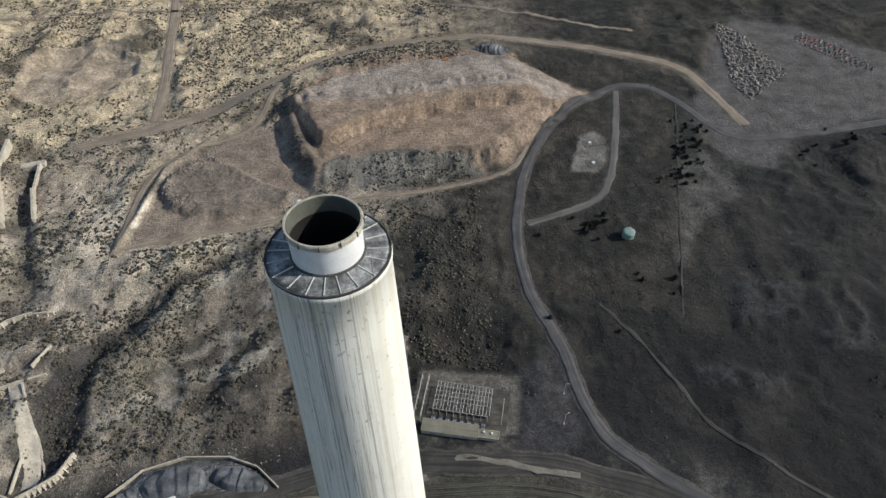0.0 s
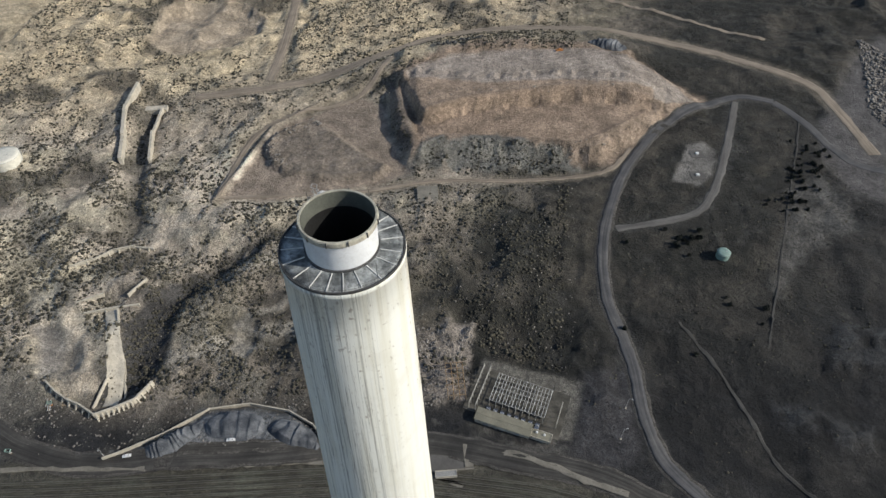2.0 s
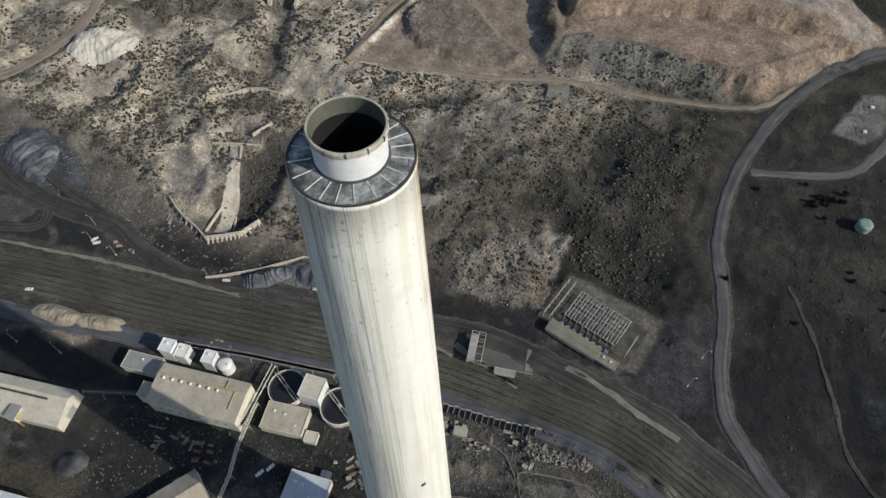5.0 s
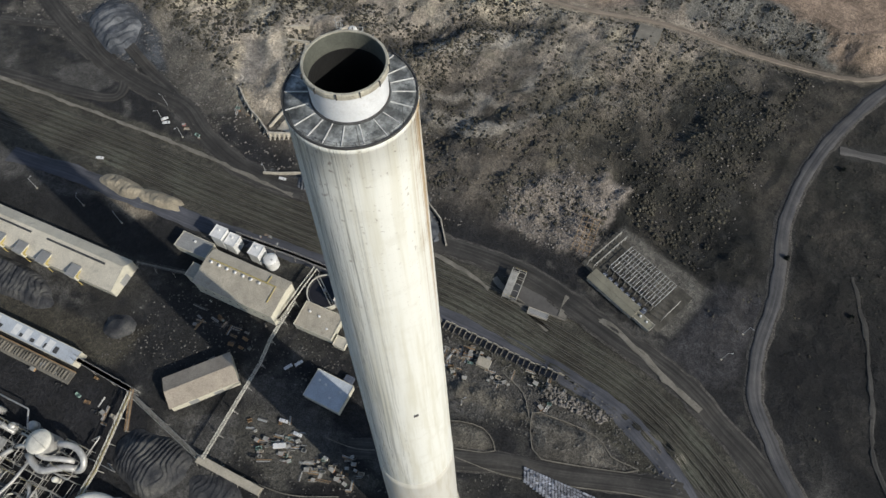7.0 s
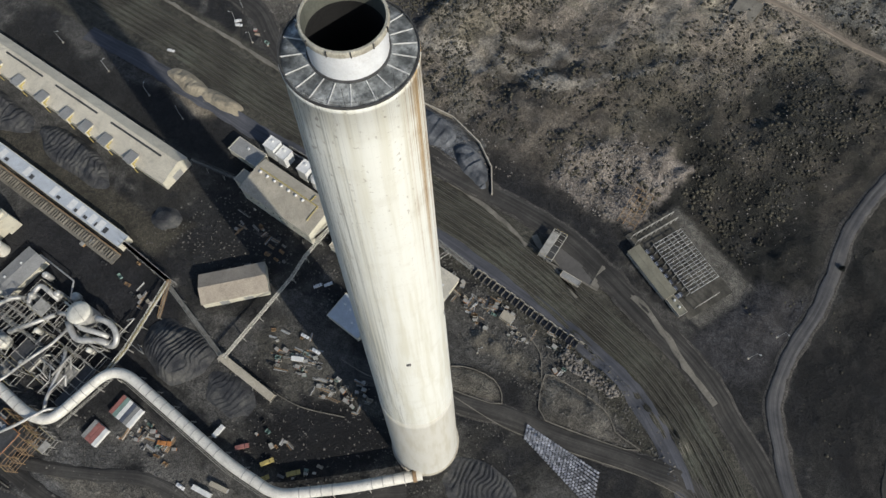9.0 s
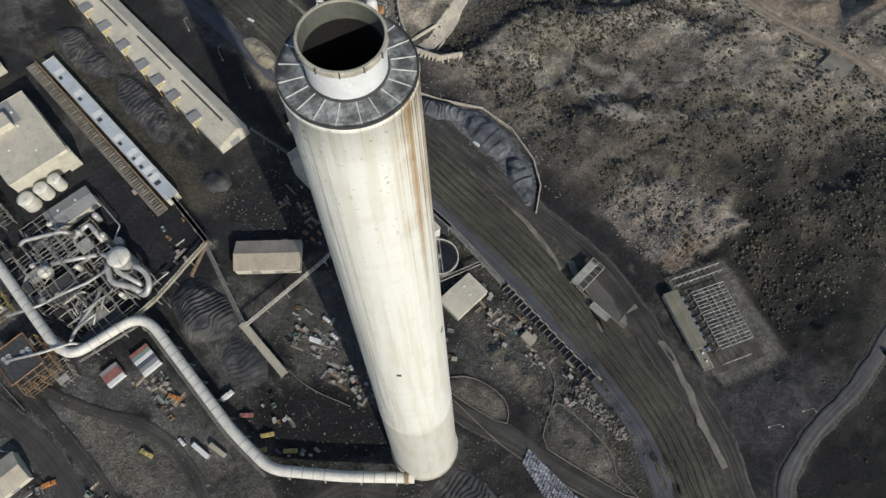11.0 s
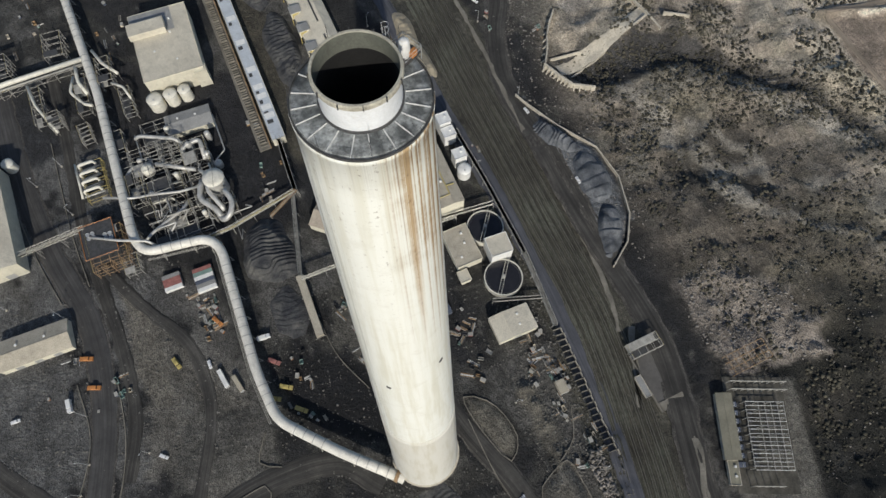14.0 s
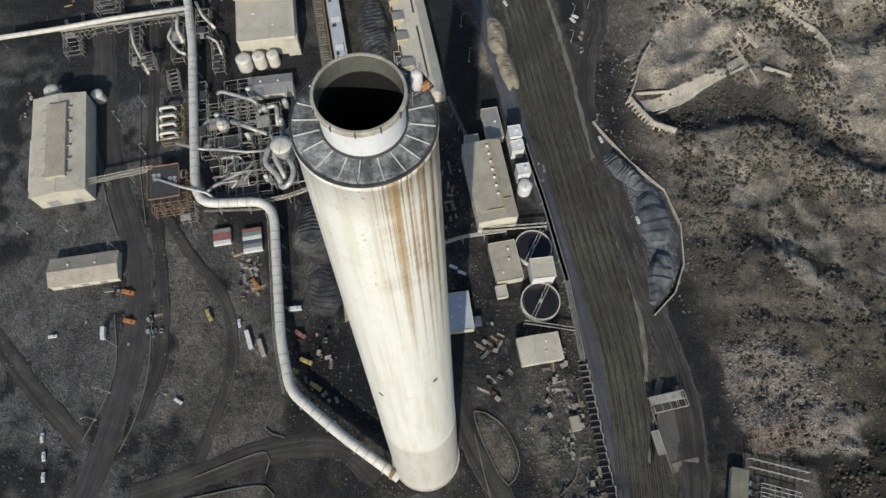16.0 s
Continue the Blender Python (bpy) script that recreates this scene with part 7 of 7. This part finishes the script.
# scrap bales
rb = random.Random(3)
bale_me = None
bales = thing("scrap_stack", "stack of crushed silver scrap bales", "scrap stack", kind="")
for i in range(26):
    for j in range(10):
        f, g_ = i / 25, j / 9
        x = 39 + f * 52 + (g_ - 0.5) * -7 * (0.6 + f)
        y = 50 + f * 6 + (g_ - 0.5) * 15 * (0.45 + 0.75 * f)
        m = pose(x, y, zat(x, y) - 0.1, 0, 0, 12 + rb.uniform(-20, 20)) @ Matrix.Diagonal((1, 1, rb.uniform(0.7, 1.9), 1))
        if bale_me is None:
            o = part("bale", B(-0.8, -0.65, 0, 0.8, 0.65, 1.1, bevel=0.12), M["scrapmetal"], bales)
            bale_me = o.data
            o.matrix_local = m
        else:
            share("bale", bale_me, m, bales)

# loose plant clutter: skips, crates, drums, spools
rk = random.Random(8)


def clutter(x, y, spread, n, yaw):
    for _ in range(n):
        px, py = x + rk.gauss(0, spread), y + rk.gauss(0, spread * 0.5)
        k = rk.random()
        z = zat(px, py) - 0.05
        if k < 0.4:
            l, w, h = rk.uniform(1.5, 4.5), rk.uniform(1.2, 2.4), rk.uniform(0.8, 2.2)
            t = thing("skip", "open weathered steel skip in the scrap yard", "skip", pose(px, py, z, 0, 0, yaw + rk.uniform(-15, 15)), "yard skips")
            mt = M[rk.choice(["darksteel", "frame", "rustframe", "roof_grey", "green", "concrete"])]
            part("base", B(-l / 2, -w / 2, 0, l / 2, w / 2, 0.2), mt, t)
            for a in ((-l / 2, -w / 2, l / 2, -w / 2 + 0.12), (-l / 2, w / 2 - 0.12, l / 2, w / 2), (-l / 2, -w / 2, -l / 2 + 0.12, w / 2), (l / 2 - 0.12, -w / 2, l / 2, w / 2)):
                part("side", B(a[0], a[1], 0.2, a[2], a[3], h), mt, t)
        elif k < 0.75:
            l = rk.uniform(4, 11)
            t = thing("pipe_stack", "bundle of rusty steel lengths on the ground", "steel stack", pose(px, py, z, 0, 0, yaw + rk.choice((0, 0, 90)) + rk.uniform(-12, 12)), "steel stacks")
            for j in range(rk.randint(3, 5)):
                part("length", beam(bmesh.new(), (-l / 2, j * 0.5 - 1, 0.25), (l / 2 * rk.uniform(0.7, 1), j * 0.5 - 1, 0.25), 0.34), M[rk.choice(["frame", "rustframe", "steel", "palestrip", "darksteel"])], t)
        else:
            t = thing("crate", "small weathered crate in the scrap yard", "crate", pose(px, py, z, 0, 0, yaw + rk.uniform(-30, 30)), "yard crates")
            s = rk.uniform(0.8, 1.8)
            part("box", B(-s, -s * 0.7, 0, s, s * 0.7, s * 1.2, bevel=0.05), M[rk.choice(["white", "concrete", "rustframe", "red", "blue", "green", "orange"])], t)
            part("lid", B(-s - 0.05, -s * 0.75, s * 1.2, s + 0.05, s * 0.75, s * 1.2 + 0.1), M["frame"], t)


for x, y, s, n, a in ((-102, -38, 5, 9, 35), (-88, -30, 5, 10, 30), (-67, -26, 5, 10, 30), (-49, -20, 5, 9, 30), (-85, -19, 5, 7, 30), (-51, -9, 5, 9, 30), (-32, 93, 5, 14, 25), (-38, 78, 5, 9, 25), (-6, 89, 5, 9, 25), (-40, 88, 7, 16, 10), (-26, 94, 6, 12, 10), (-62, 84, 7, 10, 12), (-71, 38, 9, 12, 60), (-45, 42, 7, 8, 60), (-96, -24, 10, 18, 30), (-66, -20, 8, 16, 30), (-110, -28, 6, 8, 40), (-120, -124, 8, 18, 20), (-108, -128, 6, 10, 20), (-130, -135, 7, 6, 20), (-190, 8, 12, 14, 12), (-165, 12, 8, 8, 12), (-60, -66, 9, 8, 12), (-28, -70, 8, 10, 30), (-160, -8, 7, 6, 60), (20, 100, 12, 12, 10), (-95, -212, 12, 8, 10), (-75, -180, 12, 8, 20), (-210, 68, 14, 8, 12), (-262, -82, 10, 10, 12), (-200, -78, 10, 12, 12), (-320, 112, 6, 6, 20), (-304, 150, 5, 8, 20), (-370, -190, 16, 10, 12), (-385, -250, 20, 14, 12), (-255, -310, 14, 10, 12), (-360, -310, 25, 16, 12)):
    clutter(x, y, s, n, a)


# ---- trees, scrub and stones ----
def juniper(seed, r, h):
    t = thing("tree", "dark dense juniper on the dry hillside", "tree", group="hillside junipers")
    rt = random.Random(seed)
    part("trunk", bar(bmesh.new(), (0, 0, -0.4), (0, 0, h * 0.7), 0.28, 7, 0.1), M["bark"], t)
    for k in range(4):
        a = k * 1.7 + seed
        part("limb", bar(bmesh.new(), (0, 0, h * (0.2 + 0.1 * k)), (math.cos(a) * r * 0.6, math.sin(a) * r * 0.6, h * (0.4 + 0.12 * k)), 0.12, 5, 0.04), M["bark"], t)
    vs, fs = [], []
    for _ in range(420):
        a, u = rt.uniform(0, 6.283), rt.random() ** 0.45
        zz = rt.uniform(0.08, 1.0)
        lim = r * (math.sin(math.pi * min(0.97, zz * 0.85 + 0.12)) ** 0.7) * (0.8 + 0.35 * math.sin(a * 3 + seed) * math.sin(zz * 5 + seed))
        c = Vector((math.cos(a) * u * lim, math.sin(a) * u * lim, zz * h))
        s = rt.uniform(0.28, 0.62)
        for _k in range(2):
            d1 = Vector((rt.gauss(0, 1), rt.gauss(0, 1), rt.gauss(0, 1))).normalized() * s
            d2 = Vector((rt.gauss(0, 1), rt.gauss(0, 1), rt.gauss(0, 1))).normalized() * s
            i = len(vs)
            vs += [c - d1, c + d2, c + d1, c - d2]
            fs.append((i, i + 1, i + 2, i + 3))
    me = bpy.data.meshes.new("crown")
    me.from_pydata([tuple(v) for v in vs], [], fs)
    me.materials.append(M["leaf"])
    cr = new("crown", me)
    cr.parent = t
    tagged(cr, "ragged dark needle crown")
    return t


protos = [juniper(s, r, h) for s, r, h in ((1, 2.6, 4.2), (2, 3.2, 5.0), (3, 2.1, 3.6))]
used = [False] * 3
rt_ = random.Random(21)
trees = [(114, 388), (168, 380), (194, 335), (196, 328), (224, 327), (219, 311), (163, 271), (109, 288), (163, 404), (168, 395), (279, 522), (292, 527), (315, 570), (321, 558), (303, 532), (305, 511), (284, 491), (275, 502), (273, 482), (281, 472), (311, 548), (298, 496), (264, 473), (302, 491)]
for _ in range(44):
    f = rt_.random()
    trees.append((258 + f * 56 + rt_.gauss(0, 9), 448 + f * 112 + rt_.gauss(0, 8)))
for _ in range(12):
    trees.append((rt_.gauss(168, 9), rt_.gauss(402, 6)))
for _ in range(26):
    f = rt_.random()
    trees.append((400 + f * 190 + rt_.gauss(0, 8), 505 + f * 40 + rt_.gauss(0, 9)))
for k, (x, y) in enumerate(trees):
    i = k % 3
    s = rt_.uniform(0.55, 0.95)
    m = pose(x, y, zat(x, y), 0, 0, rt_.uniform(0, 360)) @ Matrix.Scale(s, 4)
    if not used[i]:
        protos[i].matrix_world, used[i] = m, True
    else:
        c = copy_thing(protos[i], m)
        c.scale = (s, s, s)


def scatter(name, label, category, count, lo, hi, keep, material, seed, squash=0.7, jag=0.35):
    """Many small rounded clumps on the ground in one mesh."""
    r = np.random.RandomState(seed)
    ph = (1 + 5 ** 0.5) / 2
    base = np.array([(-1, ph, 0), (1, ph, 0), (-1, -ph, 0), (1, -ph, 0), (0, -1, ph), (0, 1, ph), (0, -1, -ph), (0, 1, -ph), (ph, 0, -1), (ph, 0, 1), (-ph, 0, -1), (-ph, 0, 1)]) / 1.9
    tri = np.array([(0, 11, 5), (0, 5, 1), (0, 1, 7), (0, 7, 10), (0, 10, 11), (1, 5, 9), (5, 11, 4), (11, 10, 2), (10, 7, 6), (7, 1, 8), (3, 9, 4), (3, 4, 2), (3, 2, 6), (3, 6, 8), (3, 8, 9), (4, 9, 5), (2, 4, 11), (6, 2, 10), (8, 6, 7), (9, 8, 1)])
    x, y = keep(r, count)
    n = len(x)
    s = lo + (hi - lo) * r.rand(n) ** 2.2
    z = terrain(x, y)
    v = base[None] * (1 + jag * (r.rand(n, 12, 1) - 0.5) * 2)
    a = r.rand(n) * 6.283
    ca, sa = np.cos(a)[:, None], np.sin(a)[:, None]
    V = np.stack([(v[..., 0] * ca - v[..., 1] * sa) * s[:, None] + x[:, None], (v[..., 0] * sa + v[..., 1] * ca) * s[:, None] + y[:, None], v[..., 2] * s[:, None] * squash + z[:, None] + s[:, None] * squash * 0.45], -1).reshape(-1, 3)
    F = (tri[None] + 12 * np.arange(n)[:, None, None]).reshape(-1, 3)
    me = bpy.data.meshes.new(name)
    me.vertices.add(len(V))
    me.vertices.foreach_set("co", V.astype(np.float32).ravel())
    me.loops.add(F.size)
    me.loops.foreach_set("vertex_index", F.astype(np.int32).ravel())
    me.polygons.add(len(F))
    me.polygons.foreach_set("loop_start", np.arange(0, F.size, 3, dtype=np.int32))
    me.update(calc_edges=True)
    me.materials.append(M[material])
    return tagged(new(name, me), label, category, kind="stuff")


def on_hills(thr, x0=-680, x1=600, y0=150, y1=950, power=1.0):
    def keep(r, count):
        x, y = r.uniform(x0, x1, count), r.uniform(y0, y1, count)
        ok = hill_mask(x, y) > 0.75
        for p, w in ROADS:
            ok &= line_dist(x, y, SMOOTH[id(p)]) > w * 0.5 + 2
        for p in (TOP_BENCH, MID_BENCH, WEST_FLAT, NW_PIT, GRAVEL_EAST, POND, YARD, OVAL_PAD, PALE_SLOPE, SLAG, SLAG_WEST):
            ok &= poly_in(x, y, p) < -3
        ok &= fbm(x, y, 46, 4, 4) * 0.7 + vnoise(x, y, 11, 6) * 0.3 > thr
        return x[ok], y[ok]
    return keep


scatter("scrub", "low grey-brown sagebrush scattered over dry hills", "scrub", 80000, 0.3, 1.6, on_hills(0.44, x1=60), "shrub", 4)
scatter("scrub", "dense sagebrush on the gully slopes", "scrub", 7000, 0.5, 1.7, on_hills(0.40, -520, -180, 180, 420), "shrub", 5)
scatter("scrub", "sparse dark tufts in the shade-darkened grass", "scrub", 7000, 0.3, 1.1, on_hills(0.47, 60), "shrub", 15)
scatter("loose_stones", "pale loose stones scattered on the slopes", "stones", 15000, 0.25, 0.8, on_hills(0.3, x1=70), "rock", 6, 0.6, 0.6)


def in_poly(pts):
    def keep(r, count):
        p = np.array(pts)
        x, y = r.uniform(p[:, 0].min(), p[:, 0].max(), count), r.uniform(p[:, 1].min(), p[:, 1].max(), count)
        ok = poly_in(x, y, pts) > 0
        return x[ok], y[ok]
    return keep


scatter("rubble", "grey broken concrete rubble dumped on gravel", "rubble", 2600, 0.6, 2.4, in_poly([(418, 815), (447, 790), (462, 700), (470, 672), (398, 612), (388, 647), (405, 718)]), "rock", 7, 0.7, 0.7)
scatter("rubble", "dark boulders along the quarry bench edge", "rubble", 160, 0.9, 2.6, in_poly([(-112, 672), (-58, 705), (-50, 698), (-104, 660)]), "coal", 8, 0.8, 0.7)
scatter("rubble", "broken stone under the quarry face", "rubble", 260, 0.4, 1.2, in_poly([(-100, 470), (10, 478), (80, 490), (110, 520), (60, 520), (-90, 492)]), "rock", 9, 0.7, 0.7)
scatter("rubble", "broken stone between quarry benches", "rubble", 160, 0.4, 1.4, in_poly([(-110, 570), (-20, 592), (110, 622), (110, 606), (-20, 582), (-100, 556)]), "rock", 10, 0.7, 0.7)
scatter("rubble", "lumpy stones on the curved berm", "rubble", 420, 0.6, 1.8, in_poly([(-246, 440), (-264, 468), (-260, 496), (-224, 530), (-205, 514), (-224, 512), (-246, 488), (-248, 470), (-222, 440)]), "rock", 11, 0.7, 0.7)
scatter("rubble", "dark lumpy rubble beside the belt", "rubble", 700, 0.4, 1.3, in_poly([(20, 96), (60, 104), (64, 110), (18, 106)]), "rock", 12, 0.8, 0.7)
scatter("rubble", "scattered debris on the works ground", "rubble", 2600, 0.25, 0.8, in_poly([(-240, -60), (-60, 30), (0, 90), (-60, 95), (-160, 40), (-240, 10)]), "debris", 13, 0.6, 0.7)
scatter("rubble", "scattered debris on the works yard", "rubble", 2400, 0.25, 0.8, in_poly([(-160, -140), (-20, -100), (40, -190), (20, -280), (-120, -290), (-170, -190)]), "debris", 14, 0.6, 0.7)
scatter("rubble", "small stones and scrap strewn beside the tracks", "rubble", 5200, 0.2, 0.75, in_poly([(-60, 64), (0, 62), (130, 96), (150, 112), (60, 122), (-40, 106), (-120, 90), (-130, 60)]), "debris", 16, 0.6, 0.7)
scatter("rubble", "small stones and scrap strewn round the chimney foot", "rubble", 2600, 0.2, 0.7, in_poly([(-140, -60), (-60, -10), (-24, 20), (30, 45), (60, 20), (30, -40), (-20, -95), (-60, -100)]), "debris", 17, 0.6, 0.7)
scatter("rubble", "lumpy spoil along the slag road", "rubble", 3000, 0.25, 0.9, in_poly([(-560, 100), (-400, 130), (-300, 110), (-120, 140), (-90, 180), (-240, 200), (-400, 205), (-560, 190)]), "rock", 18, 0.6, 0.7)
scatter("rubble", "broken spoil on the pale ridges by the substation", "rubble", 1600, 0.25, 1.0, in_poly(PALE_WORK), "rock", 19, 0.7, 0.7)
